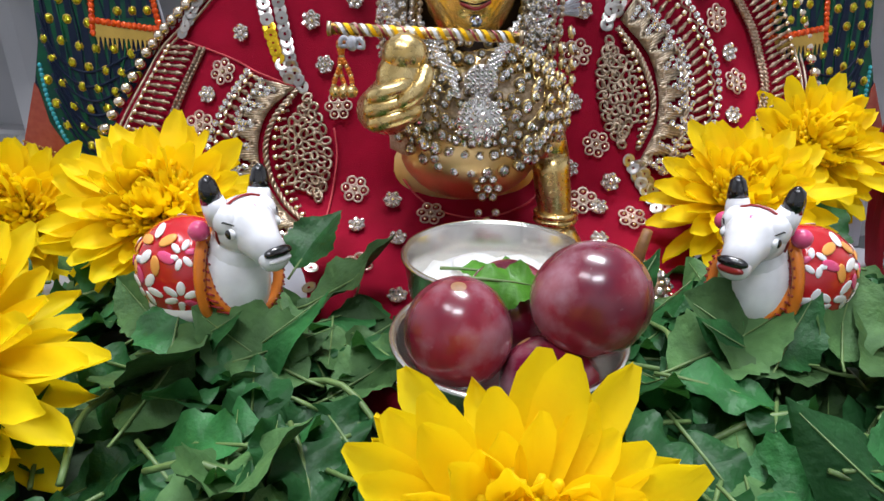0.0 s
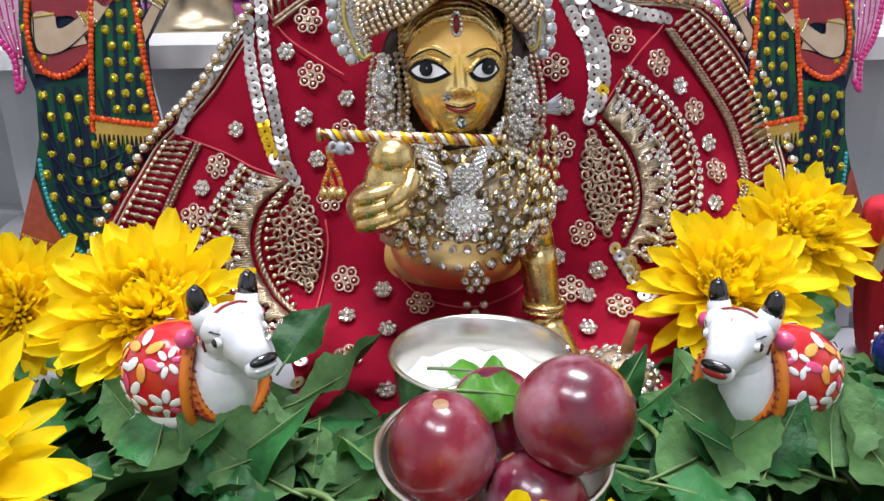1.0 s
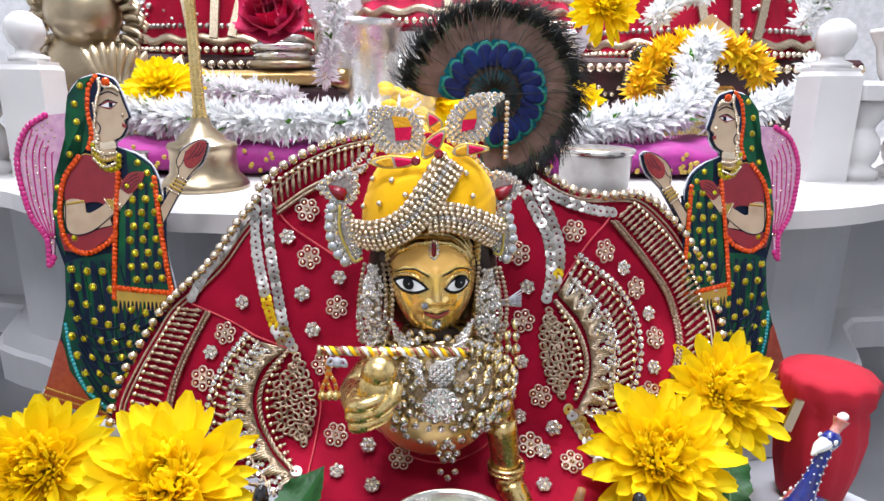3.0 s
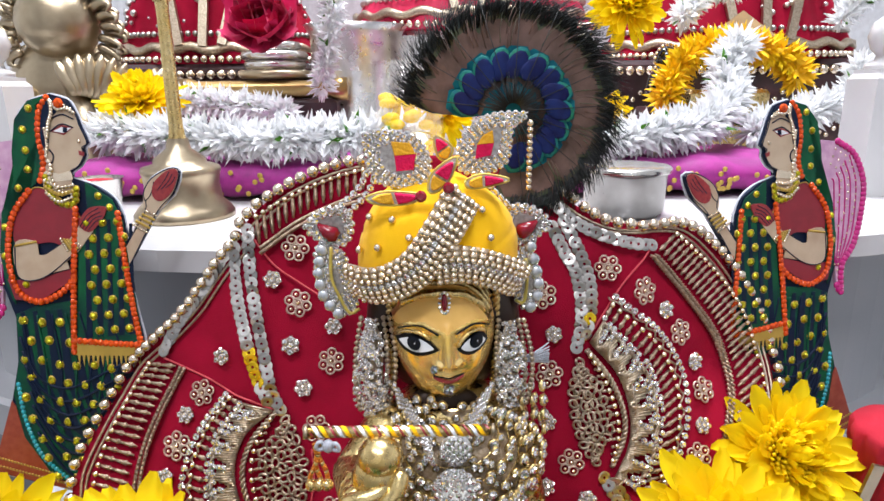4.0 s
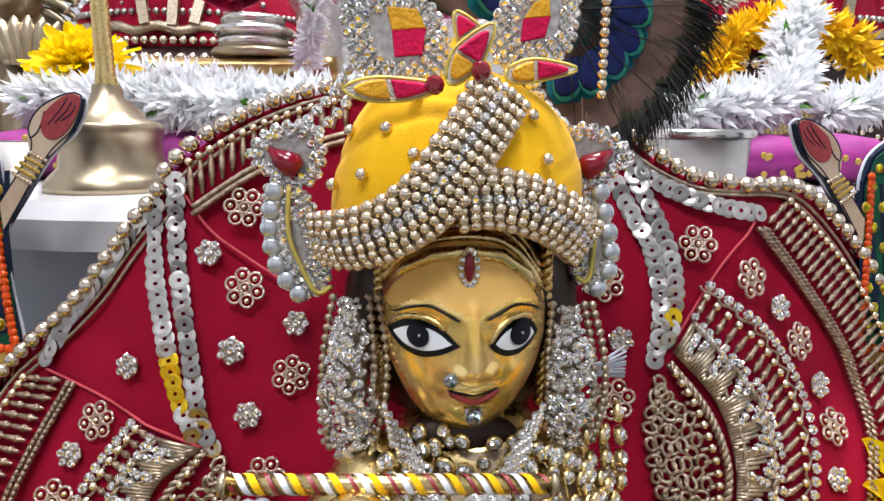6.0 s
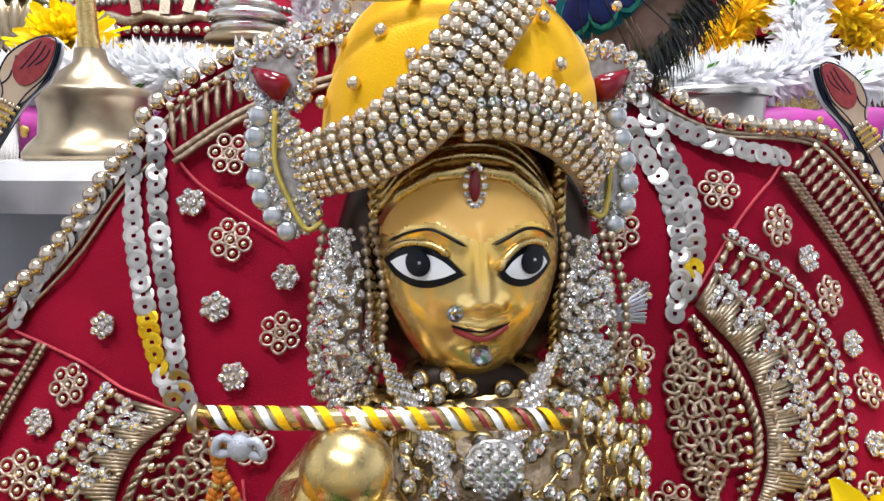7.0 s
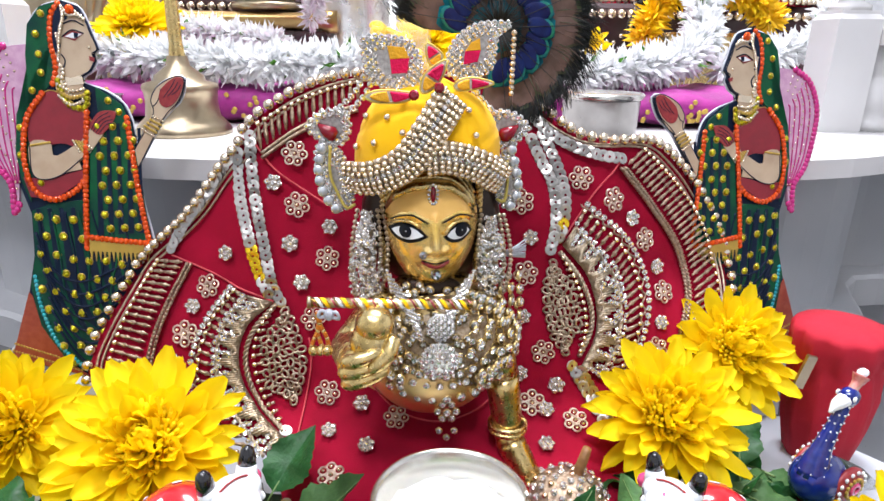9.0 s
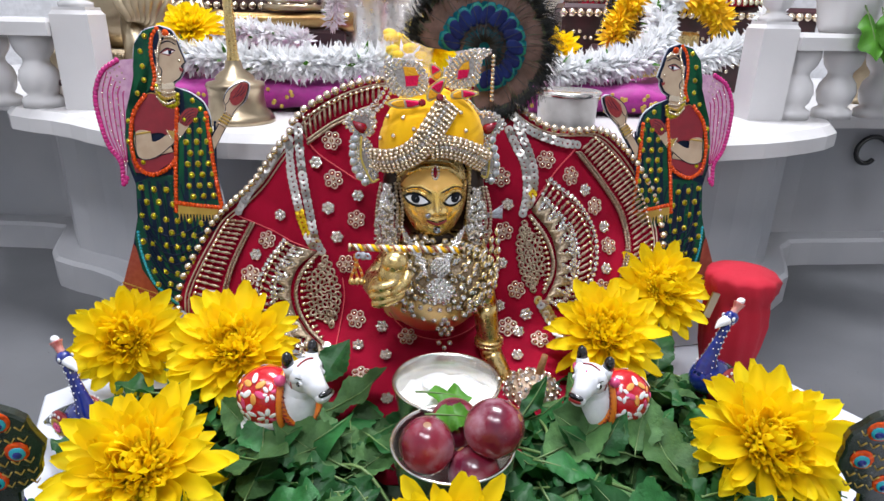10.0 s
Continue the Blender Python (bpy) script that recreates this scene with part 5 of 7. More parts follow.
A0, A1 = math.radians(172), math.radians(-82)
NB = 13
for i in range(NB):
    a = A0 + (A1 - A0) * i / (NB - 1)
    big = fan_reach(i / (NB - 1))
    vane = Geo()
    lf = 0.0003 * (i % 3)
    vane.grid(blade(a, 0.006, big * 0.86, 0.0022, 0.0100, lf, -0.12), 5)
    vane.grid(blade(a, 0.006, big * 0.77, 0.0022, 0.0090, lf + 0.0004, -0.10), 0)
    vane.grid(blade(a, 0.006, big * 0.73, 0.0022, 0.0085, lf + 0.0008, -0.09), 1)
    vane.grid(blade(a, 0.005, big * 0.52, 0.0018, 0.0074, lf + 0.0013, -0.04), 2)
    ec = Vector((math.cos(a - 0.02), 0, math.sin(a - 0.02))) * big * 0.385
    turn = Matrix.Rotation(-a + 0.55, 3, "Y")
    vane.ball(ec + Vector((0, -lf - 0.0017, 0)), (0.0064, 0.0004, 0.0042), 4, 18, 6, turn)
    vane.ball(ec * 0.96 + Vector((0, -lf - 0.0021, 0)), (0.0056, 0.0005, 0.0037), 3, 16, 6, turn)
    ob = vane.put("vane", [FEATHERGR, FEATHERBR, FEATHERTE, FEATHERNA, FEATHERAQ, FEATHERDK], ff)
    Geo().tube([Vector((math.cos(a), 0, math.sin(a))) * r + Vector((0, -0.0026 - lf, 0)) for r in (0.003, big * 0.3, big * 0.9)], [0.0003, 0.0002, 0.0001], 0, 5).put("shaft", FEATHERBL, ff)
Geo().ball((0, 0.0005, 0), (0.0085, 0.0006, 0.0085), 0, 20, 6).put("hub", FEATHERTE, ff)
fr = Geo()
for i in range(1500):
    f = rng.random()
    a = A0 + 0.1 + (A1 - A0 - 0.25) * f
    big = fan_reach(f)
    r0, r1 = big * rng.uniform(0.70, 0.82), big * rng.uniform(0.88, 1.03)
    y = rng.uniform(-0.0012, 0.0022)
    pts = [Vector((math.cos(a + c), 0, math.sin(a + c))) * r + Vector((0, y, 0)) for c, r in ((0, r0), (-0.05, (r0 + r1) / 2), (-0.13 + rng.uniform(-0.04, 0.04), r1))]
    fr.tube(pts, [0.00020, 0.00015, 0.00005], 0, 3)
for i in range(160):
    a = rng.uniform(-1.4, 3.1)
    r1 = rng.uniform(0.008, 0.016)
    fr.tube([Vector((math.cos(a), 0, math.sin(a))) * r + Vector((0, -0.003, 0)) for r in (0.003, r1)], [0.0003, 0.0001], 0, 3)
bb = Geo()
for i in range(60):
    f = rng.random()
    a = A0 + (A1 - A0) * f
    big = fan_reach(f)
    r0 = big * rng.uniform(0.50, 0.66)
    r1 = min(big * 0.8, r0 + big * rng.uniform(0.12, 0.3))
    pts = [Vector((math.cos(a + c), 0, math.sin(a + c))) * r + Vector((0, -0.0016 - 0.0008 * rng.random(), 0)) for c, r in ((0, r0), (-0.03, (r0 + r1) / 2), (-0.08, r1))]
    bb.tube(pts, [0.00022, 0.0002, 0.00008], rng.choice((0, 0, 0, 1)), 3)
tagged(bb.put("barb", [FEATHERBR, FEATHERGR, FEATHERBL], ff, "fine bronze and olive barbs"), kind="stuff")
tagged(fr.put("fringe", FEATHERBL, ff, "loose black barbs along the rim"), kind="stuff")

# ---- painted cut-out figures ----
def draw(px, py):
    """From drawing units to metres in the board's own plane."""
    return (2.737e-4 * px - 2.03e-5 * py - 0.196003 + 0.1437, 3.07e-6 * px - 2.7608e-4 * py + 0.233004 - 0.04)


def cutout(name, mirror, base, size, slim, turn, lean):
    g = Geo()
    up = Matrix.Rotation(math.pi / 2, 4, "X")

    def flat(pts, k, lay, thick=0.0005, n=None):
        poly = [draw(*p) for p in (curve_points(pts, n, True)[:-1] if n else pts)]
        if mirror:
            poly = [(-x, y) for x, y in poly]
        g.slab(poly, thick, k, 0.00008, Matrix.Translation((0, -lay, 0)) @ up, None)

    def dot(px, py, r, k, lay):
        x, z = draw(px, py)
        g.ball((-x if mirror else x, -lay, z), (r, r * 0.55, r), k, 8, 6)
        if k == 13:
            g.ball((-x if mirror else x, -lay + 0.0002, z), (r * 1.3, r * 0.3, r * 1.3), 11, 8, 4)

    def line(pts, r, k, lay, n=30):
        ps = [draw(*p) for p in curve_points(pts, n)]
        g.tube([(-x if mirror else x, -lay, z) for x, z in ps], r, k, 5)

    def beads(pts, step, r, k, lay):
        for p in curve_points(pts, max(2, int(length(pts) / step))):
            dot(p[0], p[1], r, k, lay)

    body = [(185, 69), (212, 78), (225, 100), (231, 116), (242, 142), (234, 149), (237, 160), (228, 176), (215, 184), (214, 193), (250, 206), (278, 226), (292, 255), (298, 292), (330, 240), (325, 222), (337, 198), (368, 184), (384, 190), (374, 224), (346, 252), (300, 330), (307, 390), (322, 462), (300, 492), (286, 560), (262, 640), (216, 692), (150, 672), (72, 642), (84, 610), (108, 530), (120, 470), (120, 400), (103, 350), (100, 290), (108, 232), (126, 190), (126, 150), (131, 105), (152, 78)]
    flat(body, 0, 0.0, 0.003)
    wing = [(135, 134), (92, 138), (60, 160), (43, 205), (48, 255), (65, 312), (90, 350), (93, 396), (101, 384), (106, 300), (112, 230), (132, 190)]
    flat(wing, 1, 0.001, 0.002)
    for k in range(4):
        f = 1 - 0.2 * k
        beads([(118 + (x - 118) * f, 200 + (y - 200) * f) for x, y in wing[1:9]], 8 if k == 0 else 11, 0.0017 if k == 0 else 0.0006, 2 if k == 0 else 8, 0.0032)
    L = 0.0032
    flat([(122, 395), (150, 385), (210, 380), (300, 385), (312, 440), (298, 490), (284, 560), (258, 640), (214, 688), (165, 655), (125, 590), (112, 520), (122, 470)], 3, L)
    # dark pleats
    for i in range(9):
        x0 = 128 + i * 19
        flat([(x0, 392), (x0 + 7, 392), (x0 + 26, 520), (x0 + 62 - i * 3, 610 - i * 3), (x0 + 40 - i * 2, 590 - i * 2), (x0 + 8, 500)], 4, L + 0.0003, 0.0004)
    flat([(84, 608), (108, 530), (114, 540), (126, 592), (166, 657), (205, 688), (150, 670), (74, 640)], 5, L)
    beads([(120, 505), (128, 560), (150, 620), (180, 655), (212, 684)], 7, 0.0011, 6, L + 0.0006)
    for a, b in (((80, 618), (200, 668)), ((76, 630), (190, 675))):
        beads([a, b], 5, 0.0006, 11, L + 0.0006)
    # veil, shoulder drape and blouse
    flat([(185, 70), (165, 85), (168, 130), (172, 175), (160, 200), (130, 225), (108, 240), (103, 300), (110, 350), (122, 380), (112, 260), (128, 190), (127, 150), (133, 105), (152, 80)], 3, L + 0.0002)
    flat([(130, 240), (160, 205), (200, 225), (228, 255), (215, 300), (180, 288), (128, 290)], 7, L + 0.0003, 0.0005, 40)
    flat([(235, 200), (276, 228), (292, 262), (300, 320), (312, 400), (320, 455), (215, 445), (218, 380), (222, 300), (238, 250)], 3, L + 0.0003)
    for i in range(5):
        x0 = 226 + i * 17
        flat([(x0 + 8, 250 + i * 4), (x0 + 13, 250 + i * 4), (x0 + 14, 440), (x0 + 4, 440)], 4, L + 0.0007, 0.0003)
    flat([(215, 440), (320, 455), (321, 476), (213, 466)], 11, L + 0.0008)
    for i in range(14):
        flat([(215 + i * 7.4, 466 + i * 0.7), (220 + i * 7.4, 466 + i * 0.7), (218 + i * 7.4, 484 + i * 0.7)], 11, L + 0.0008)
    # skin: face, arms, hand
    flat([(176, 92), (200, 80), (223, 99), (230, 116), (241, 142), (233, 149), (236, 160), (227, 176), (213, 184), (216, 215), (178, 212), (172, 180)], 9, L + 0.0006, 0.0005, 60)
    flat([(126, 286), (158, 286), (166, 308), (215, 283), (227, 298), (170, 340), (130, 338)], 9, L + 0.0008, 0.0005, 40)
    flat([(205, 290), (228, 262), (250, 250), (246, 275), (222, 305)], 9, L + 0.0009)
    flat([(168, 312), (200, 305), (208, 330), (180, 335)], 9, L + 0.0007)
    flat([(297, 300), (327, 246), (346, 252), (302, 330)], 9, L + 0.0006)
    flat([(329, 246), (326, 222), (338, 200), (367, 185), (383, 190), (373, 223), (346, 252)], 9, L + 0.0006, 0.0005, 40)
    flat([(341, 226), (343, 206), (366, 187), (382, 191), (372, 220), (354, 234)], 10, L + 0.0011, 0.0004, 30)
    for fy in (0, 1, 2):
        line([(348 + fy * 7, 218 - fy * 2), (360 + fy * 6, 203 + fy * 2), (368 + fy * 4.5, 190 + fy * 4)], 0.0002, 4, L + 0.0015, 8)
    line([(329, 232), (336, 226), (341, 214), (343, 204)], 0.00022, 4, L + 0.0012, 10)
    for fy in range(4):
        line([(226 + fy * 4, 268 + fy * 2), (238 + fy * 5, 250 + fy * 3), (256 + fy * 3, 240 + fy * 6)], 0.0002, 4, L + 0.0016, 8)
    flat([(225, 262), (240, 240), (264, 238), (268, 244), (258, 262), (240, 276)], 10, L + 0.0012, 0.0004, 30)
    flat([(112, 340), (150, 345), (212, 330), (214, 345), (160, 378), (122, 372)], 7, L + 0.0004)
    # face lines: brow, eye, lips, hair
    flat([(187, 124), (203, 115), (221, 119), (207, 130)], 10, L + 0.0010, 0.0003)
    flat([(191, 124), (204, 118), (219, 120), (207, 127)], 15, L + 0.0012, 0.0003)
    flat([(215, 182), (218, 196), (176, 200), (174, 180), (196, 186)], 8, L + 0.0010, 0.0003)
    beads([(178, 120), (181, 140), (179, 160)], 4, 0.0008, 8, L + 0.0014)
    flat([(206, 118), (213, 119), (212, 126), (206, 126)], 4, L + 0.0014, 0.0003)
    flat([(228, 153), (237, 156), (236, 162), (229, 160)], 10, L + 0.0011, 0.0003)
    flat([(180, 88), (190, 76), (212, 80), (222, 96), (206, 92), (190, 98), (182, 118), (177, 112)], 4, L + 0.0010, 0.0003)
    # bowed folds of the skirt
    for i in range(8):
        y0 = 470 + i * 22
        line([(126 + i * 3, y0 - 40), (150 + i * 5, y0 + 22), (200 + i * 3, y0 + 48), (286 - i * 5, y0 + 16)], 0.0007, 4, L + 0.0007, 24)
    # drawn outlines
    flat([(176, 92), (186, 78), (200, 80), (197, 96), (186, 108), (184, 140), (177, 150), (172, 128)], 4, L + 0.0012, 0.0003, 40)
    beads([(188, 80), (190, 96), (185, 112), (182, 132)], 4, 0.0009, 8, L + 0.0018)
    for k in range(3):
        beads([(176 + k, 196 + k * 9), (196, 206 + k * 11), (218 - k, 204 + k * 9)], 4.5, 0.0009, (8, 11, 8)[k], L + 0.0016)
    line([(200, 80), (223, 99), (230, 116), (241, 142), (233, 149), (236, 160), (227, 176), (213, 184)], 0.00028, 4, L + 0.0011)
    line([(182, 109), (204, 100), (222, 107)], 0.0003, 4, L + 0.0013)
    line([(187, 124), (203, 114), (221, 119)], 0.0003, 4, L + 0.0013)
    line([(184, 150), (190, 160), (186, 172), (180, 166)], 0.0003, 4, L + 0.0013)
    beads([(183, 168), (186, 178), (184, 186)], 4, 0.0012, 8, L + 0.0016)
    beads([(190, 82), (198, 92), (212, 92), (222, 98)], 4, 0.0009, 8, L + 0.0016)
    dot(200, 84, 0.0022, 12, L + 0.0014)
    dot(229, 140, 0.0008, 8, L + 0.0014)
    line(body + body[:1], 0.00055, 14, 0.0012, 220)
    line([(126, 286), (130, 338), (170, 340), (227, 298)], 0.00028, 4, L + 0.0013)
    line([(297, 300), (329, 246), (326, 222), (338, 200), (367, 185), (383, 190), (373, 223), (346, 252), (302, 330)], 0.00028, 4, L + 0.0010, 50)
    line([(130, 240), (160, 205), (200, 225), (228, 255)], 0.00025, 11, L + 0.0009)
    for i in range(7):
        line([(132 + i * 22, 398), (140 + i * 24, 470), (150 + i * 20, 540 - i * 4), (175 + i * 14, 600 - i * 10)], 0.0005, 3 if i % 2 else 4, L + 0.0008)
    for i in range(5):
        line([(70 + i * 9, 160 + i * 10), (58 + i * 11, 210), (68 + i * 9, 290), (95 + i * 2, 350)], 0.00035, 2, 0.0031)
    # trims
    beads([(182, 75), (170, 95), (168, 130), (174, 170), (168, 195)], 7.5, 0.0014, 12, L + 0.0011)
    beads([(150, 210), (125, 245), (116, 290), (118, 330), (130, 362), (160, 378), (195, 365), (214, 345)], 7.5, 0.0015, 12, L + 0.0012)
    beads([(220, 240), (216, 300), (212, 380), (210, 460)], 7.5, 0.0015, 12, L + 0.0012)
    beads([(285, 250), (294, 320), (306, 400), (320, 470)], 7.5, 0.0015, 12, L + 0.0012)
    beads([(212, 442), (260, 450), (318, 458)], 7.5, 0.0015, 12, L + 0.0014)
    beads([(176, 190), (190, 225), (218, 232), (222, 210)], 7, 0.0013, 13, L + 0.0013)
    beads([(184, 186), (196, 212), (214, 216)], 5, 0.0008, 8, L + 0.0013)
    beads([(196, 92), (206, 86), (218, 92)], 4, 0.0006, 8, L + 0.0014)
    for i in range(5):
        beads([(196 + i * 5, 284 + i * 1), (206 + i * 5, 302 - i * 1)], 3, 0.00065, 11 if 0 < i < 4 else 8, L + 0.0014)
        beads([(310 + i * 5, 268 - i * 5), (330 + i * 4, 280 - i * 6)], 3, 0.00065, 11 if 0 < i < 4 else 8, L + 0.0014)
    beads([(128, 290), (158, 286)], 3, 0.0006, 11, L + 0.0014)
    # yellow stones scattered over skirt, drape and veil
    r2 = random.Random(3)
    for row in range(9):
        for col in range(6):
            px, py = 134 + col * 27 + (row % 2) * 13 - row * 1.5, 405 + row * 31 + col * 5
            lim = 300 - max(0, row - 3) * 13
            if px < lim and not (px > 208 and py < 470) and px > 118 + max(0, row - 5) * 16:
                dot(px + r2.uniform(-3, 3), py + r2.uniform(-3, 3), 0.0017, 13, L + 0.0008)
    for row in range(8):
        for col in range(3):
            px, py = 236 + col * 24 + (row % 2) * 8 + row * 1.0, 262 + row * 24
            dot(px, py, 0.0016, 13, L + 0.0011)
    for p in ((155, 90), (145, 120), (148, 150), (150, 178), (135, 205), (112, 262), (110, 305), (140, 350), (255, 222), (272, 240)):
        dot(*p, 0.0013, 13, L + 0.0011)
    # foot that stands the board up
    tall = (base[2] - 0.0122) / size
    g.box((-0.02 if not mirror else 0.02, 0.004, -tall / 2), (0.036, 0.014, tall), 14, 0.001)
    ob = g.put(name, [NAVY, WING, MAGENTA, GREEN, NAVY, HEM, TEAL, BLOUSE, BEAD, SKIN, HENNA, GILT, ORBEAD, YELBEAD, BOARD, EYEWHITE])
    ob.matrix_basis = Matrix.Translation(base) @ Matrix.Rotation(math.radians(turn), 4, "Z") @ Matrix.Rotation(-math.radians(lean), 4, "X") @ Matrix.Diagonal((size * slim, size, size, 1))
    return tagged(ob, "painted cut-out board of a draped attendant with pink wing", "cut-out board", "painted cut-outs")


cutout("painted_cutout", False, (-0.1345, 0.2735, 0.0475), 0.95, 0.92, 9, 7)
cutout("painted_cutout", True, (0.1618, 0.2940, 0.0425), 0.95, 1.0, 11, 8)


# ---- yellow chrysanthemums ----
def petal_mesh(L, W, cup, lift, tip):
    rows = []
    for i in range(8):
        f = i / 7
        w = W * (0.35 + 0.65 * math.sin(min(1, f * 1.35) * math.pi / 2)) * math.sqrt(max(0.0, 1 - (max(0, f - 0.66) / 0.34) ** 2 * (0.72 + 0.06 * tip)))
        r = 0.003 + (L - 0.003) * f
        z = lift * f * f * L
        rows.append([(r, w * s, z + cup * W * (s * s) + 0.0002 * math.sin(s * 6)) for s in (-1, -0.5, 0, 0.5, 1)])
    return Geo().grid(rows).mesh("petal", [PETAL])


PETALS = [petal_mesh(1.0 * L, w, c, l, t) for L, w, c, l, t in ((0.032, 0.0040, 0.35, 0.02, 4.0), (0.031, 0.0031, 0.6, -0.10, 4.8), (0.0290, 0.0040, 0.35, 0.08, 3.4), (0.0240, 0.0036, 0.45, 0.14, 3.4), (0.0185, 0.0030, 0.6, 0.25, 3.2), (0.0140, 0.0025, 0.8, 0.4, 3.0), (0.0105, 0.0021, 0.9, 0.5, 3.0))]


def chrysanthemum(at, face, R, seed, label, small=False):
    r3 = random.Random(seed)
    fl = anchor("chrysanthemum", at, label, "flower", "chrysanthemums")
    fl.matrix_basis = facing(at, face, r3.uniform(0, 6), R / 0.031)
    for ring_, (cnt, kinds, tilt, z) in enumerate(((16, (0, 1, 1), -0.14, -0.003), (19, (0, 1, 2), 0.04, -0.001), (20, (0, 2, 2), 0.18, 0.0), (20, (3, 3, 2), 0.30, 0.001), (22, (3, 4, 4), 0.44, 0.0018), (22, (4, 5), 0.58, 0.0026), (20, (5, 5, 4), 0.74, 0.0034), (18, (6, 5), 0.92, 0.0040))):
        if small and ring_ % 2:
            continue
        for j in range(cnt):
            a = 2 * math.pi * (j + 0.5 * (ring_ % 2)) / cnt + r3.uniform(-0.13, 0.13)
            m = Matrix.Translation((0, 0, z)) @ Matrix.Rotation(a, 4, "Z") @ Matrix.Rotation(-tilt + r3.uniform(-0.16, 0.16), 4, "Y") @ Matrix.Rotation(r3.uniform(-0.5, 0.5), 4, "X") @ Matrix.Scale(r3.uniform(0.82, 1.12), 4)
            piece("petal", PETALS[r3.choice(kinds)], fl, m)
    g = Geo()
    for j in range(110):
        a, rr = j * 2.39996, 0.0088 * math.sqrt(j / 110)
        b = 1.45 - rr * 70
        d = Vector((math.cos(a) * math.cos(b), math.sin(a) * math.cos(b), math.sin(b)))
        p = Vector((math.cos(a) * rr, math.sin(a) * rr, 0.005))
        g.tube([p, p + d * 0.0035, p + d * (0.0070 + r3.uniform(-0.001, 0.001))], [0.0006, 0.0011, 0.0007], 0, 5)
    g.put("flower_center", PETALC, fl, "tight tuft of deep yellow florets")
    g = Geo()
    g.ball((0, 0, -0.0045), (0.009, 0.009, 0.004), 0, 14, 8)
    g.tube([(0, 0, -0.006), (0.001, 0, -0.012)], [0.0022, 0.0018], 0, 8)
    g.put("calyx", LEAFFR, fl, "green calyx and stem end")
    return fl


FL = "open yellow chrysanthemum with many layered petals"
chrysanthemum((-0.158, 0.236, 0.047), (0.12, -0.85, 0.55), 0.0315, 1, FL + " on the board")
chrysanthemum((-0.090, 0.208, 0.058), (0.05, -0.62, 0.78), 0.034, 2, FL + " behind the cow")
chrysanthemum((0.150, 0.266, 0.066), (0.10, -0.72, 0.65), 0.031, 3, FL + " against the cape")
chrysanthemum((0.108, 0.229, 0.055), (0.0, -0.62, 0.78), 0.0325, 4, FL + " behind the cow")
chrysanthemum((-0.107, 0.128, 0.050), (0.10, -0.62, 0.78), 0.034, 5, FL + " lying on leaves")
chrysanthemum((0.156, 0.144, 0.048), (-0.05, -0.72, 0.68), 0.035, 6, FL + " lying on leaves")
chrysanthemum((0.0145, 0.0795, 0.0540), (0.0, -0.80, 0.60), 0.0275, 8, FL + " in front of the grapes")


# ---- leaf bed ----
def leaf_mesh(L, W, fold, bend, twist, ser):
    rows = []
    n = 19
    for i in range(n):
        f = i / (n - 1)
        w = W * math.sin(min(1, f * 1.02) * math.pi) ** 0.75 * (1.1 - 0.3 * f) + 0.0003
        w *= 1 + ser * (0.08 if i % 2 else -0.03)
        x = L * f
        z = bend * L * f * f
        row = []
        for s in (-1, -0.55, -0.04, 0.04, 0.55, 1):
            zz = z + fold * w * abs(s) - (0.0006 if abs(s) < 0.1 else 0) + 0.0032 * math.sin(f * 13 + s * 3 + L * 900) * abs(s) * math.sin(f * 3.1)
            row.append((x, w * s * math.cos(twist * f), zz + w * s * math.sin(twist * f)))
        rows.append(row)
    g = Geo().grid(rows)
    g.tube([(-0.006, 0, 0.0005), (0, 0, 0), (L * 0.5, 0, bend * L * 0.25 - 0.0007), (L * 0.92, 0, bend * L * 0.85 - 0.0006)], [0.0006, 0.0006, 0.0004, 0.00015], 1, 5)
    return g


LEAVES = []
for i in range(10):
    r4 = random.Random(20 + i)
    L = r4.uniform(0.028, 0.044)
    gl = leaf_mesh(L, L * r4.uniform(0.28, 0.40), r4.uniform(-0.7, 0.6), r4.uniform(-0.55, 0.45), r4.uniform(-1.0, 1.0), r4.choice((0, 0.6, 1)))
    LEAVES.append(gl.mesh("leaf", [LEAF if i % 3 else LEAFLT, STEM]))
bed = Geo()
BED = [(-0.14, 0.05), (0.0, 0.03), (0.15, 0.06), (0.185, 0.13), (0.18, 0.20), (0.16, 0.235), (0.11, 0.225), (0.08, 0.20), (-0.03, 0.195), (-0.09, 0.225), (-0.135, 0.22), (-0.145, 0.17)]


def inside(x, y, poly):
    hit = False
    for (x1, y1), (x2, y2) in zip(poly, poly[1:] + poly[:1]):
        if (y1 > y) != (y2 > y) and x < (x2 - x1) * (y - y1) / (y2 - y1) + x1:
            hit = not hit
    return hit


def pile(x, y):
    z = 0.026 + 0.007 * noise.noise(Vector((x * 30, y * 30, 2)))
    edge = min(1, max(0, (0.20 - abs(x)) / 0.05))
    return 0.014 + (z - 0.014) * edge


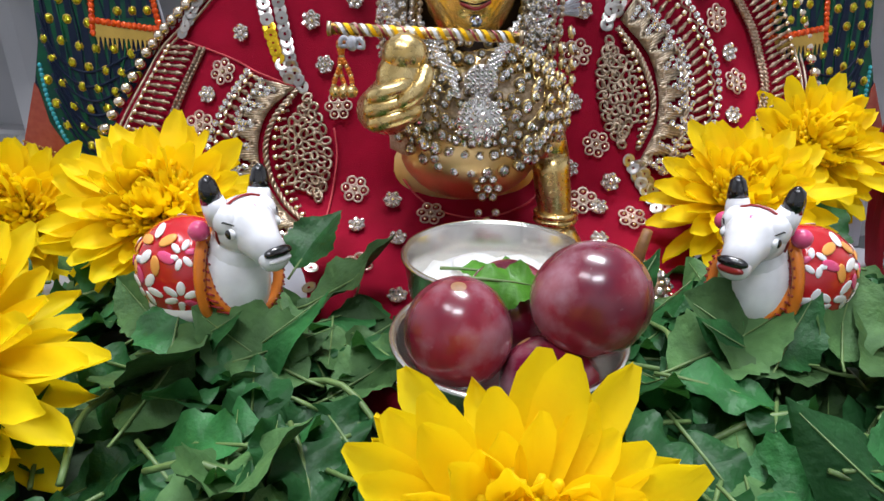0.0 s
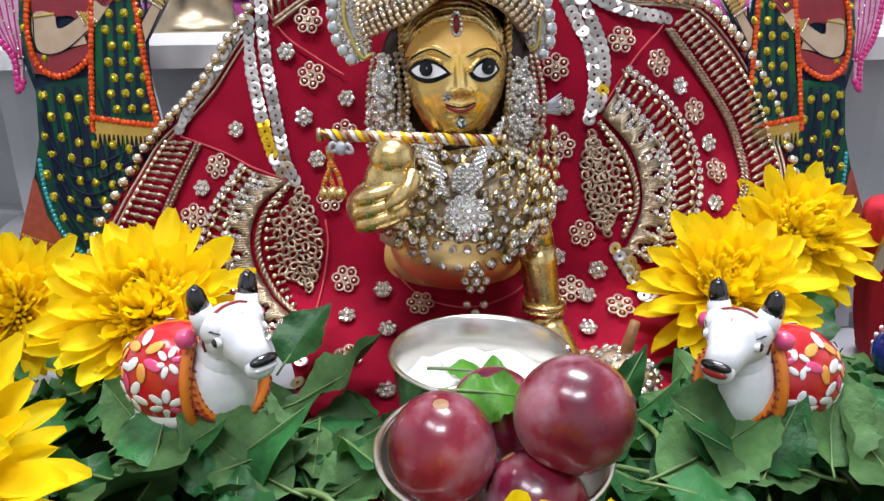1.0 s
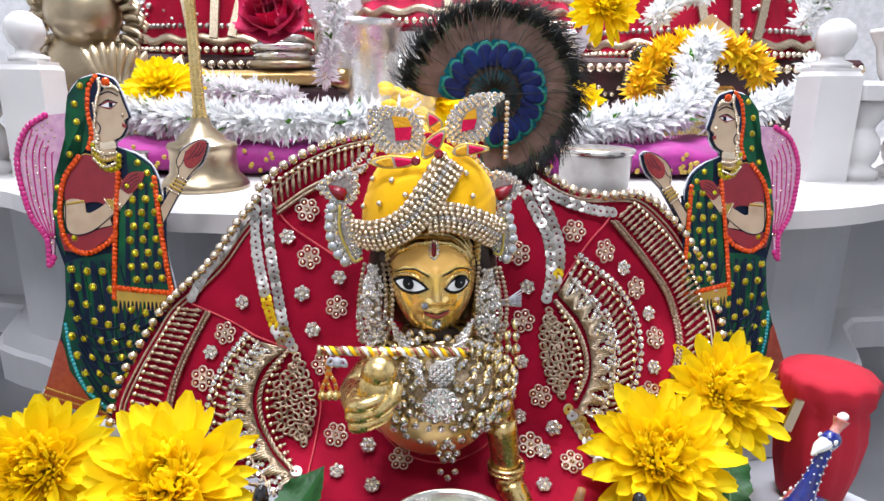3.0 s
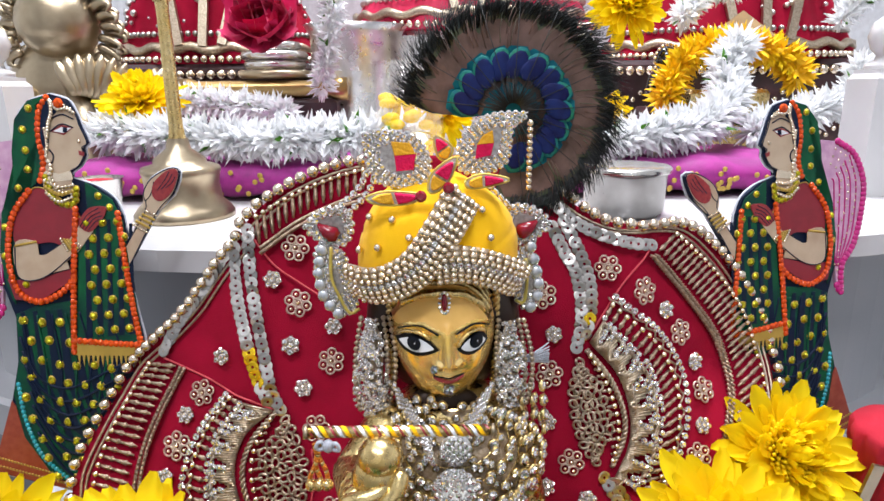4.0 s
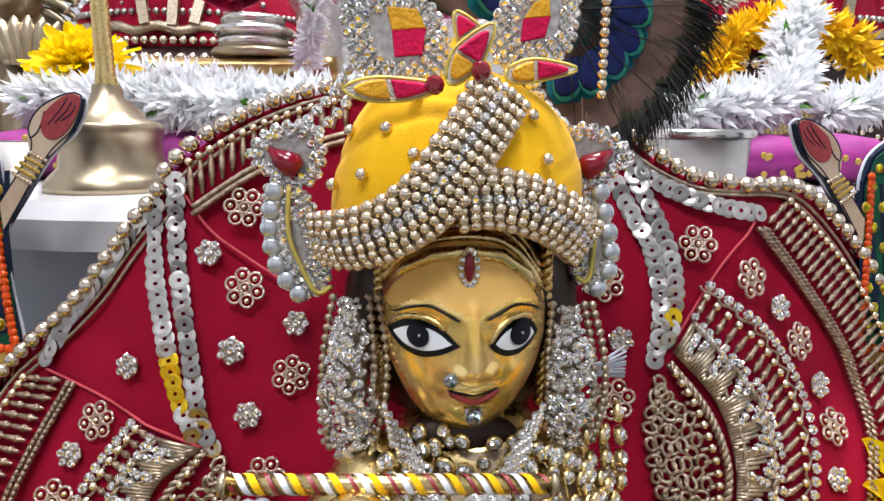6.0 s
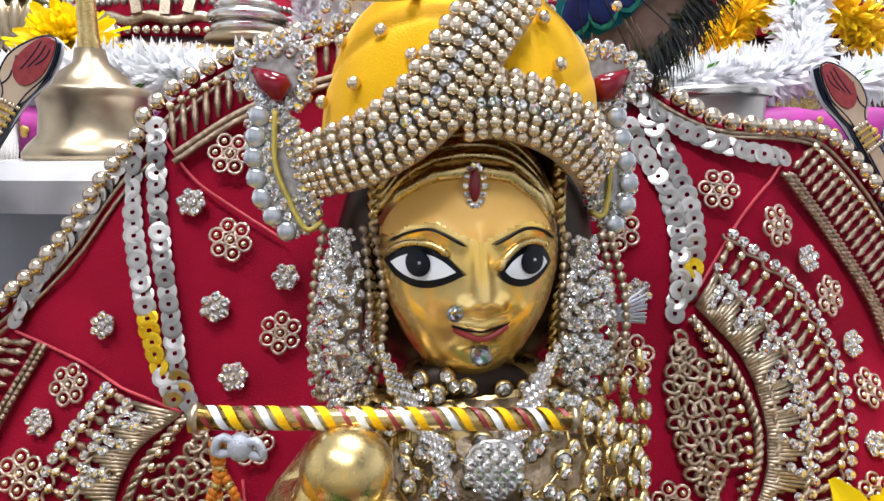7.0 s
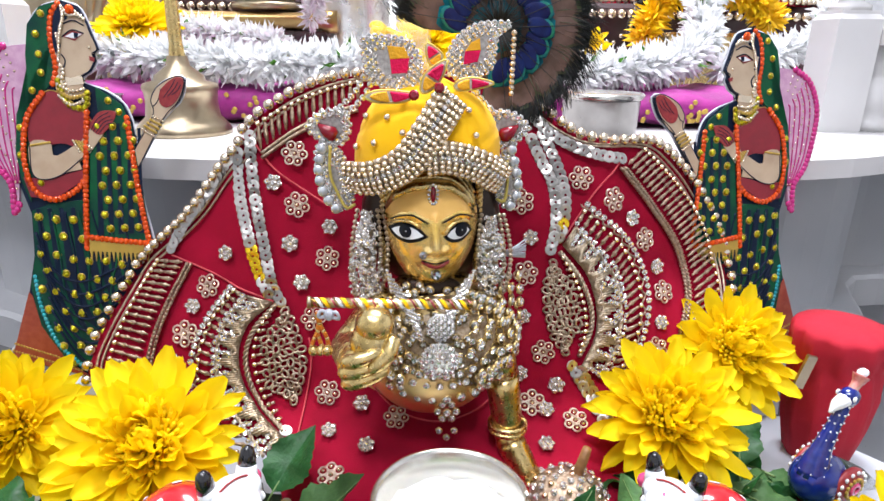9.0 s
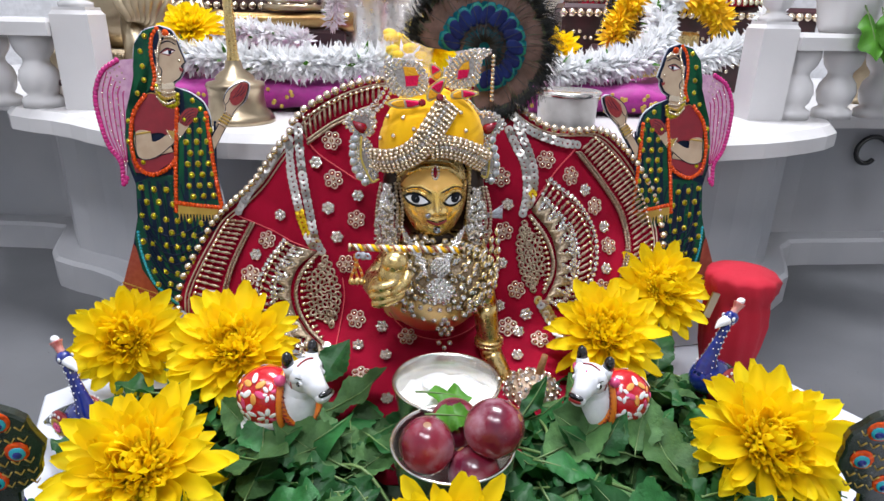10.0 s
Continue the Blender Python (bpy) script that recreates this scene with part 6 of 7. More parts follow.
# underlay sheet for the stem tangle, coloured dark as shade between the leaves
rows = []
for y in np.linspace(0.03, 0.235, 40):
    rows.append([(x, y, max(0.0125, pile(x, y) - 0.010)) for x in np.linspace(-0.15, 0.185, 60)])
leaf_bed = bed.grid(rows).put("leaf_bed", mat("shaded_stem_underlay", (0.016, 0.04, 0.012), 0.7, col2=(0.008, 0.02, 0.006), scale=120, bump=1.0, bscale=200))
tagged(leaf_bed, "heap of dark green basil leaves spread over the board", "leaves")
r5 = random.Random(11)
count = 0
while count < 300:
    x, y = r5.uniform(-0.15, 0.19), r5.uniform(0.045, 0.24)
    if not inside(x, y, BED) or math.hypot(x - 0.018, y - 0.141) < 0.030 or math.hypot(x - 0.017, y - 0.182) < 0.028 or (-0.032 < x < 0.075 and y > 0.185):
        continue
    z = pile(x, y) + r5.uniform(-0.004, 0.009)
    a = r5.uniform(0, 6.283)
    m = Matrix.Translation((x, y, z)) @ Matrix.Rotation(a, 4, "Z") @ Matrix.Rotation(r5.uniform(-0.35, 0.25), 4, "Y") @ Matrix.Rotation(r5.uniform(-0.5, 0.5), 4, "X") @ Matrix.Translation((-0.016, 0, 0)) @ Matrix.Scale(r5.uniform(0.45, 0.82), 4)
    tip = m @ Vector((0.034, 0, 0))
    if math.hypot(tip.x - 0.018, tip.y - 0.141) < 0.027 or math.hypot(tip.x - 0.017, tip.y - 0.182) < 0.027 or (-0.028 < tip.x < 0.072 and tip.y > 0.20):
        continue
    piece("leaf", r5.choice(LEAVES), leaf_bed, m)
    count += 1
for i in range(28):
    x, y = r5.uniform(-0.13, 0.16), r5.uniform(0.06, 0.2)
    if math.hypot(x - 0.018, y - 0.141) < 0.045 or math.hypot(x - 0.017, y - 0.182) < 0.04:
        continue
    a, L = r5.uniform(0, 6.28), r5.uniform(0.02, 0.045)
    z = pile(x, y) + 0.006
    d = Vector((math.cos(a), math.sin(a), 0))
    st = Geo().tube(curve_points([Vector((x, y, z)), Vector((x, y, z + r5.uniform(0.002, 0.006))) + d * L * 0.5, Vector((x, y, z - 0.002)) + d * L + d.orthogonal() * r5.uniform(-0.008, 0.008)], 10), 0.0008, 0, 6)
    st.put("stem", STEM, leaf_bed, "pale green bare stem")
small = Geo()
n_small = 0
while n_small < 330:
    x, y = r5.uniform(-0.15, 0.19), r5.uniform(0.045, 0.24)
    if not inside(x, y, BED) or math.hypot(x - 0.018, y - 0.1375) < 0.034 or math.hypot(x - 0.017, y - 0.182) < 0.034 or (-0.034 < x < 0.078 and y > 0.185):
        continue
    gl = leaf_mesh(r5.uniform(0.014, 0.026), r5.uniform(0.0045, 0.0085), r5.uniform(-0.5, 0.5), r5.uniform(-0.4, 0.4), r5.uniform(-1, 1), 0.5)
    m = Matrix.Translation((x, y, pile(x, y) + r5.uniform(-0.002, 0.011))) @ Matrix.Rotation(r5.uniform(0, 6.28), 4, "Z") @ Matrix.Rotation(r5.uniform(-0.6, 0.4), 4, "Y") @ Matrix.Rotation(r5.uniform(-0.7, 0.7), 4, "X")
    n0 = len(small.v)
    small.v += [tuple(m @ Vector(v)) for v in gl.v]
    small.f += [tuple(i + n0 for i in f) for f in gl.f]
    small.m += gl.m
    small.s += gl.s
    n_small += 1
tagged(small.put("small_leaf", [LEAF, STEM], leaf_bed, "small torn dark green leaves between the larger ones"), kind="stuff")
# larger leaves standing behind the cows
for x, y, z, rz, ry, rx, s in ((-0.047, 0.205, 0.040, 0.9, -0.75, 0.5, 0.72), (-0.040, 0.190, 0.034, 0.2, -0.35, 0.2, 0.8), (0.138, 0.222, 0.036, 1.2, -0.8, 0.2, 1.0), (0.058, 0.140, 0.042, -0.3, -0.05, 0.4, 0.85), (0.085, 0.112, 0.040, 0.1, 0.0, 0.3, 0.8), (0.058, 0.105, 0.038, -1.1, 0.1, 0.2, 0.8), (-0.038, 0.120, 0.038, 2.9, 0.0, -0.3, 0.8), (-0.05, 0.098, 0.037, 0.6, 0.1, -0.2, 0.8), (-0.066, 0.125, 0.037, 1.4, -0.2, 0.2, 0.75), (0.12, 0.13, 0.036, 2.0, -0.1, 0.2, 0.8), (-0.072, 0.182, 0.036, 0.6, -0.5, 0.3, 0.7), (-0.105, 0.188, 0.034, 1.6, -0.5, 0.2, 0.75), (-0.125, 0.180, 0.030, 2.6, -0.2, 0.2, 0.8), (-0.078, 0.158, 0.0410, 0.9, -0.3, 0.4, 0.6), (-0.064, 0.147, 0.0420, 1.8, -0.3, 0.5, 0.6), (0.100, 0.147, 0.0420, 1.2, -0.3, 0.4, 0.6), (0.114, 0.150, 0.0410, 2.2, -0.3, -0.3, 0.6), (0.084, 0.146, 0.0415, 0.9, -0.3, 0.3, 0.55), (-0.072, 0.153, 0.0395, 0.2, -0.1, 0.5, 0.6), (-0.058, 0.150, 0.0405, -0.5, 0.0, 0.4, 0.6), (-0.046, 0.150, 0.0400, 0.5, -0.1, 0.5, 0.6), (-0.036, 0.157, 0.0395, 2.0, -0.2, 0.3, 0.6), (-0.070, 0.160, 0.0400, 2.4, -0.2, -0.4, 0.55), (0.078, 0.151, 0.0400, 0.3, -0.1, 0.5, 0.6), (0.092, 0.149, 0.0400, 2.8, 0.0, -0.4, 0.6), (0.104, 0.152, 0.0395, 0.8, -0.1, 0.4, 0.6), (0.072, 0.157, 0.0390, 1.4, -0.2, 0.3, 0.55), (0.108, 0.160, 0.0395, 2.0, -0.2, 0.3, 0.6), (-0.062, 0.150, 0.036, 0.3, -0.1, 0.3, 0.9), (-0.030, 0.146, 0.036, 2.7, -0.1, -0.3, 0.8), (-0.080, 0.152, 0.037, -0.5, -0.1, 0.2, 0.9), (0.060, 0.150, 0.037, 0.4, -0.1, 0.4, 0.8), (0.100, 0.150, 0.037, 2.8, -0.1, -0.2, 0.9), (0.085, 0.146, 0.036, 1.2, 0.0, 0.2, 0.8), (0.115, 0.160, 0.037, 2.4, -0.1, 0.2, 0.9)):
    piece("leaf", LEAVES[(int(abs(x) * 1000)) % 10], leaf_bed, Matrix.Translation((x, y, z)) @ Matrix.Rotation(rz, 4, "Z") @ Matrix.Rotation(ry, 4, "Y") @ Matrix.Rotation(rx, 4, "X") @ Matrix.Scale(s, 4))


# ---- bowls, curd and grapes ----
def steel_bowl(c, r, h, label):
    t = anchor("steel_bowl", c, label, "bowl", "steel bowls")
    Geo().lathe([(0.0, 0.0), (r * 0.80, 0.0), (r * 0.86, 0.0015), (r * 0.95, h * 0.6), (r, h - 0.0008), (r * 1.015, h), (r * 0.985, h + 0.0006), (r * 0.955, h - 0.0004), (r * 0.92, h * 0.6), (r * 0.82, 0.003), (0.0, 0.0025)], n=56).put("body", STEEL, t)
    Geo().tube([(r * math.cos(a), r * math.sin(a), h) for a in np.linspace(0, 2 * math.pi, 57)], 0.0008, 0, 8).put("rim", STEEL, t)
    return t


steel_bowl((0.0172, 0.1815, 0.0285), 0.0256, 0.0275, "small polished steel bowl of white curd on the cape")
cd = Geo()
rows = []
for i in range(14):
    r = 0.0238 * i / 13
    rows.append([(0.0172 + r * math.cos(a), 0.1815 + r * math.sin(a), 0.0455 + 0.0025 * noise.noise(Vector((r * math.cos(a) * 160, r * math.sin(a) * 160, 1))) + 0.0022 * max(0, 1 - i / 8)) for a in np.linspace(0, 2 * math.pi, 40)])
cd.grid(rows)
curd = tagged(cd.put("curd", CURD), "lumpy white curd filling the steel bowl", "curd")
for i in range(9):
    a, r = rng.uniform(0, 6.28), rng.uniform(0.002, 0.013)
    Geo().ball((0.0172 + r * math.cos(a), 0.185 + r * math.sin(a) * 0.7, 0.0480), (rng.uniform(0.003, 0.005), rng.uniform(0.003, 0.005), 0.0024), 0, 9, 6).put("lump", CURD, curd)
steel_bowl((0.0180, 0.1375, 0.0285), 0.0256, 0.0265, "small polished steel bowl holding four red grapes")
BLEAF = leaf_mesh(0.024, 0.0075, -0.25, -0.2, 0.3, 1).mesh("basil_leaf", [LEAFFR, STEM])
for m in (Matrix.Translation((0.0075, 0.1765, 0.0530)) @ Matrix.Rotation(-0.05, 4, "Z") @ Matrix.Rotation(-0.08, 4, "Y") @ Matrix.Scale(0.9, 4), facing((0.0105, 0.1385, 0.0678), (0.05, -0.45, 0.9), 0.05, 0.72)):
    ob = new("basil_leaf", BLEAF)
    ob.matrix_basis = m
    tagged(ob, "fresh green basil leaf laid on the offering", "leaf", "basil leaves")
for i, (x, y, z, r, tilt) in enumerate(((0.0070, 0.1285, 0.0602, 0.0116, 0.2), (0.0338, 0.1300, 0.0672, 0.0122, 0.9), (0.0262, 0.1250, 0.0490, 0.0110, -0.3), (0.0195, 0.1475, 0.0565, 0.0110, 0.4))):
    t = anchor("grape", (x, y, z), "round dark red grape with a dusty bloom", "grape", "grapes")
    t.rotation_euler = (tilt, 0.3 * i, i)
    Geo().ball((0, 0, 0), (r * 0.97, r * 0.97, r * 1.03), 0, 36, 22).put("skin", GRAPE, t)
    Geo().lathe([(0.0, r * 1.033), (0.0011, r * 1.031), (0.0016, r * 1.022)], n=12).put("stem_scar", STICK, t, "small brown stem scar")


# ---- enamelled cows ----
CREST = mat("pinkish_cream_enamel", (0.62, 0.36, 0.3), 0.3, col2=(0.45, 0.08, 0.08), scale=260)
PEACH = mat("peach_paint", (0.8, 0.36, 0.08), 0.3)


def cow(at, heading, look_to, size, label):
    """A squat standing cow; its head is turned by look_to against the body."""
    g = Geo()
    turn = Matrix.Rotation(look_to, 3, "Z")
    piv = Vector((4, 0, 0))

    def hd(p):
        return (turn @ (Vector(p) - piv) + piv) * mm

    def b(c, r, k, n=20, rings=12, tn=None):
        g.ball(Vector(c) * mm, tuple(v * mm for v in r), k, n, rings, tn)

    def hb(c, r, k, n=16, rings=10):
        g.ball(hd(c), tuple(v * mm for v in r), k, n, rings, turn)

    def ht(pts, rs, k, n=16):
        g.tube([hd(p) for p in pts], [r * mm for r in rs], k, n)
    b((-10, 0, 21.0), (14.5, 12, 14.4), 1, 28, 16)
    b((-10, 0, 12.5), (12.6, 10.6, 7.5), 0, 28, 16)
    b((2, 0, 19), (9, 9.5, 15), 0, 24, 14)
    ht(((0, 0, 20), (3, 0, 27), (8, 0, 33)), (9.5, 8.2, 7), 0, 20)
    hb((8.5, 0, 35), (7.6, 8.0, 7.6), 0, 22, 14)
    ht(((8, 0, 36), (11.5, 0, 34.5), (15.5, 0, 31.8), (19.5, 0, 29.4)), (7.5, 6.6, 4.8, 3.9), 0, 20)
    hb((19.6, 0, 29.4), (3.0, 4.2, 3.6), 0)
    hb((21.4, 0, 31.2), (1.6, 3.9, 1.5), 2)
    hb((22.0, 0, 29.4), (0.9, 3.3, 0.9 if look_to < 0 else 1.2), 0 if look_to < 0 else 8)
    for s in (-1, 1):
        hb((9, s * 5.2, 37.5), (4.0, 3.4, 4.4), 0)
    for s in (-1, 1):
        ht(((7.5, s * 5.0, 38.0), (6.6, s * 6.2, 41), (6.4, s * 6.6, 43.0)), (3.9, 3.1, 2.7), 0, 14)
        ht(((6.4, s * 6.6, 42.4), (6.4, s * 7.0, 45.2), (6.6, s * 7.2, 47.6), (6.9, s * 7.1, 48.9)), (2.75, 2.45, 1.9, 0.6), 2, 14)
        hb((4.0, s * 9.8, 35.2), (2.5, 2.6, 2.6), 3)
        hb((12.0, s * 6.4, 35.4), (2.2, 1.0, 1.5), 4)
        hb((12.4, s * 6.9, 35.4), (1.2, 0.7, 1.2), 2)
        ht(((9.2, s * 8.2, 37.8), (11.8, s * 7.4, 38.4), (14.0, s * 6.2, 37.8)), (0.2, 0.25, 0.15), 2, 6)
        for x in (3, -18):
            g.tube([Vector((x, s * 5.5, 0)) * mm, Vector((x, s * 5.4, 10)) * mm], [0.0033, 0.004], 0, 12)
    g.ball(hd((14.2, 0, 39.6)), (0.0026, 0.0017, 0.0006), 3, 14, 6, turn @ Matrix.Rotation(math.radians(48), 3, "Y"))
    ht([(9 + 0.5 * math.cos(a), 8.2 * math.sin(a), 35 + 8.0 * math.cos(a)) for a in np.linspace(-1.9, 1.9, 15)], [0.34] * 15, 8, 5)
    # striped collar across the chest and band at the edge of the saddle cloth
    for k in range(2):
        ring_ = []
        for a in np.linspace(0, 2 * math.pi, 37):
            if k == 0:
                ring_.append(hd((5.2 + 3.6 * math.cos(a), 9.9 * math.sin(a), 20.5 - 9.5 * math.cos(a))))
            else:
                ring_.append(Vector((-1.5, 11.0 * math.sin(a), 20.5 + 14.2 * math.cos(a))) * mm)
        g.tube(ring_, 0.0015, 5, 8)
        for i in range(36):
            p = (ring_[i] + ring_[i + 1]) / 2
            d = (ring_[i + 1] - ring_[i]).normalized()
            q = d.cross(Vector((1, 0, 0))).normalized() * 0.0016 if d.cross(Vector((1, 0, 0))).length > 0.01 else Vector((0, 0, 0.0016))
            g.tube([p * 1.0 + q - Vector((0.0013, 0, 0)), p + q + Vector((0.0013, 0, 0)) + d * 0.0008], 0.0003, 8, 5)
        for p in ring_:
            for o in (-1.5, 1.5):
                g.ball(p * 1.015 + Vector((o * 0.0008, 0, 0)), 0.0005, 8, 6, 4)
    # painted blossoms on the saddle cloth
    for s in (-1, 1):
        for px, pz, k0, sz in ((-13, 30, 6, 1.5), (-17, 20, 7, 1.4), (-7, 18, 7, 1.2), (-6, 29, 7, 0.9), (-21, 27, 6, 1.0), (-11, 12, 7, 1.0)):
            for j in range(6):
                a = j * 1.0472 + px
                lx, lz = px + 2.4 * sz * math.cos(a), pz + 2.4 * sz * math.sin(a)
                q = max(0.03, 1 - ((lx + 10) / 14.5) ** 2 - ((lz - 21.5) / 14) ** 2)
                y = 12 * math.sqrt(q)
                n = Vector(((lx + 10) / 210, s * y / 144, (lz - 21.5) / 196)).normalized()
                m3 = facing((0, 0, 0), n, a).to_3x3()
                g.ball(Vector((lx, s * y, lz)) * mm, (0.00175 * sz, 0.00095 * sz, 0.00025), 6 if (k0 == 6 and j % 2) else (3 if j == 0 else 4), 9, 6, m3)
    ob = g.put("cow_figurine", [COWWHITE, COWRED, BLACK, PINK, EYEWHITE, ORANGE, PEACH, EYEWHITE, LIP])
    ob.matrix_basis = Matrix.Translation(at) @ Matrix.Rotation(heading, 4, "Z") @ Matrix.Scale(size, 4)
    return tagged(ob, label, "figurine", "cow figurines")


cow((-0.0545, 0.1670, 0.0350), math.radians(-8), math.radians(-31), 1.02, "white glazed cow figurine with red flowered saddle cloth")
cow((0.0885, 0.1675, 0.0345), math.radians(-172), math.radians(38), 0.97, "white glazed cow figurine with red flowered saddle cloth")


# ---- enamelled peacocks ----
def peacock(at, heading, label, size):
    g = Geo()

    def T(pts, rs, k, n=12):
        g.tube(curve_points([Vector(p) * mm for p in pts], 14), list(np.interp(np.linspace(0, 1, 14), np.linspace(0, 1, len(rs)), [r * mm for r in rs])), k, n)
    g.ball((0, 0, 0.030), (0.0125, 0.0095, 0.0105), 0, 20, 12)
    neck = [(5, 0, 33), (3, 0, 42), (-2, 0, 53), (-7, 0, 63)]
    T(neck, [6.6, 3.8, 2.6, 2.4], 0)
    g.ball((-0.008, 0, 0.0645), (0.0046, 0.0036, 0.004), 0, 14, 8)
    T([(-5.5, 0, 64), (-1, 0, 63), (3, 0, 60.5)], [2.9, 2.3, 0.4], 1, 10)
    T([(-9, 0, 67), (-11.5, 0, 70), (-13, 0, 72.5)], [1.8, 2.0, 3.2], 8, 8)
    g.ball((-0.0135, 0, 0.0735), (0.0028, 0.0020, 0.0018), 1, 10, 6)
    for s in (-1, 1):
        g.ball((-0.006, s * 0.0033, 0.0655), (0.0012, 0.0006, 0.0012), 1, 8, 6)
        T([(1, s * 4, 24), (-1, s * 5.5, 12), (2, s * 5.5, 0)], [4.8, 3.2, 3.6], 2)
        g.ball((-0.006, s * 0.0082, 0.030), (0.0095, 0.0028, 0.0078), 3, 14, 8)
        for rr, kk in ((1.0, 1), (0.6, 5), (0.28, 4)):
            for j in range(14):
                a = j * 0.449
                g.ball((-0.006 + 0.0082 * rr * math.cos(a), s * (0.0113 - 0.0012 * rr * rr), 0.030 + 0.0064 * rr * math.sin(a)), (0.0010, 0.0006, 0.0010), kk, 6, 5)
    for z in np.arange(36, 62, 3.2):
        i = np.interp(z, [33, 42, 53, 63], [5, 3, -2, -7])
        r = np.interp(z, [33, 42, 53, 63], [6.5, 3.8, 2.6, 2.4]) + 0.1
        for a in (0.4, 1.2, 2.0, -0.4, -1.2, -2.0):
            g.ball(Vector((i + r * math.cos(a), r * math.sin(a), z)) * mm, 0.0005, 1, 6, 4)
    T([(-8, 0, 30), (-24, 0, 22), (-48, 0, 9)], [7, 5.5, 1.5], 6)
    for j in range(8):
        x = -13 - j * 4.2
        g.tube([Vector((x, (6.3 - j * 0.55) * math.cos(a), np.interp(-x, [8, 24, 48], [30, 22, 9]) + (6.6 - j * 0.65) * math.sin(a))) * mm for a in np.linspace(0, math.pi, 9)], 0.0006, 7, 5)
    ob = g.put("peacock_figurine", [BLUEEN, EYEWHITE, MAROON, HENNA, PINK, GILT, TAILDK, YELBEAD, CREST])
    ob.matrix_basis = Matrix.Translation(at) @ Matrix.Rotation(heading, 4, "Z") @ Matrix.Scale(size, 4)
    return tagged(ob, label, "figurine", "peacock figurines")


peacock((0.1605, 0.2080, 0.0125), math.radians(-155), "cobalt blue enamelled peacock figurine with maroon feet and dark tail", 0.97)
peacock((-0.1530, 0.1740, 0.0120), math.radians(-35), "cobalt blue enamelled peacock figurine with maroon feet and dark tail", 0.91)


def fan_tail(at, turn, label):
    """A black enamelled tail plate with painted peacock eyes."""
    t = anchor("peacock_tail_ornament", at, label, "ornament", "tail ornaments")
    t.rotation_euler = (0.1, 0, turn)
    pts = [(0.017 * math.sin(a) * (1 + 0.05 * math.sin(a * 9)), 0.020 - 0.021 * math.cos(a)) for a in np.linspace(0.35, 2 * math.pi - 0.35, 28)] + [(-0.004, -0.012), (0.004, -0.012)]
    Geo().slab(pts, 0.004, 0, 0.0008, Matrix.Rotation(math.pi / 2, 4, "X")).put("plate", TAILDK, t)
    for x, z in ((-0.008, 0.032), (0.006, 0.034), (-0.010, 0.018), (0.009, 0.020), (0.0, 0.024), (0.0, 0.008)):
        g = Geo()
        g.ball((x, -0.0042, z), (0.0040, 0.0006, 0.0046), 0, 14, 6)
        g.ball((x, -0.0047, z - 0.0006), (0.0027, 0.0006, 0.0030), 1, 12, 6)
        g.ball((x, -0.0051, z - 0.001), (0.0016, 0.0006, 0.0017), 2, 10, 6)
        g.put("eye_spot", [ORBEAD, TEAL, BLUEEN], t, "orange, turquoise and blue eye spot")
    g = Geo()
    for x in np.linspace(-0.012, 0.012, 7):
        for k in range(6):
            z = 0.004 + k * 0.005
            for s in (-1, 1):
                g.tube([(x, -0.0041, z), (x + s * 0.0015, -0.0043, z + 0.0022)], 0.0003, 0, 4)
    g.put("feather_line", GILT, t, "fine gilt feather strokes")
    g = Geo()
    g.tube([(0, 0, -0.040), (0, 0, -0.008)], [0.008, 0.005], 0, 12)
    g.ball((0, -0.004, -0.012), (0.006, 0.006, 0.007), 0, 14, 8)
    g.put("body", BLUEEN, t, "blue and gold body")
    return t


fan_tail((-0.150, 0.114, 0.0530), 0.3, "black enamelled peacock tail with bright eye spots on the board")
fan_tail((0.180, 0.110, 0.0520), -0.3, "black enamelled peacock tail with bright eye spots on the leaves")

# ---- cloth-covered pot ----
pot = anchor("covered_pot", (0.1985, 0.262, 0.012), "small pot wrapped in plain red cotton cloth", "pot")
rows = []
prof = [(0.0150, 0.0), (0.0180, 0.004), (0.0212, 0.02), (0.0232, 0.036), (0.0222, 0.047), (0.0215, 0.051), (0.0245, 0.057), (0.0250, 0.064), (0.0235, 0.0665), (0.012, 0.0675), (0.0, 0.0672)]
for i, (r, z) in enumerate(prof):
    r, z = r * 0.82, z * 1.02
    rows.append([((r + (0.0009 * math.sin(a * 11 + i) + 0.0006 * math.sin(a * 23)) * (1 if 1 < i < 8 else 0.2)) * math.cos(a), (r + (0.0009 * math.sin(a * 11 + i)) * (1 if 1 < i < 8 else 0.2)) * math.sin(a), z) for a in np.linspace(0, 2 * math.pi, 65)])
Geo().grid(rows).put("cloth", POTRED, pot)
Geo().box((-0.0225, -0.0125, 0.052), (0.0045, 0.0016, 0.016), 0, 0.0003, Matrix.Rotation(0.25, 3, "Y")).put("clasp", OLDBRASS, pot, "thin dull metal strip")

# ---- jewelled ornament under the hand ----
orn = anchor("jewelled_ball", (0.065, 0.214, 0.027), "heaped rhinestone ball under the brass hand", "ornament")
Geo().ball((0, 0, 0), (0.0165, 0.0145, 0.0120), 0, 20, 12).put("core", ZARID, orn)
for i in range(150):
    z = 1 - 2 * (i + 0.5) / 190
    if z < -0.55:
        break
    a = i * 2.39996
    n = Vector((math.cos(a) * math.sqrt(1 - z * z), math.sin(a) * math.sqrt(1 - z * z), z))
    piece("rhinestone", gem_me if i % 3 else bead_me, orn, facing(Vector((n.x * 0.0168, n.y * 0.0148, n.z * 0.0123)), n, a))
g = Geo()
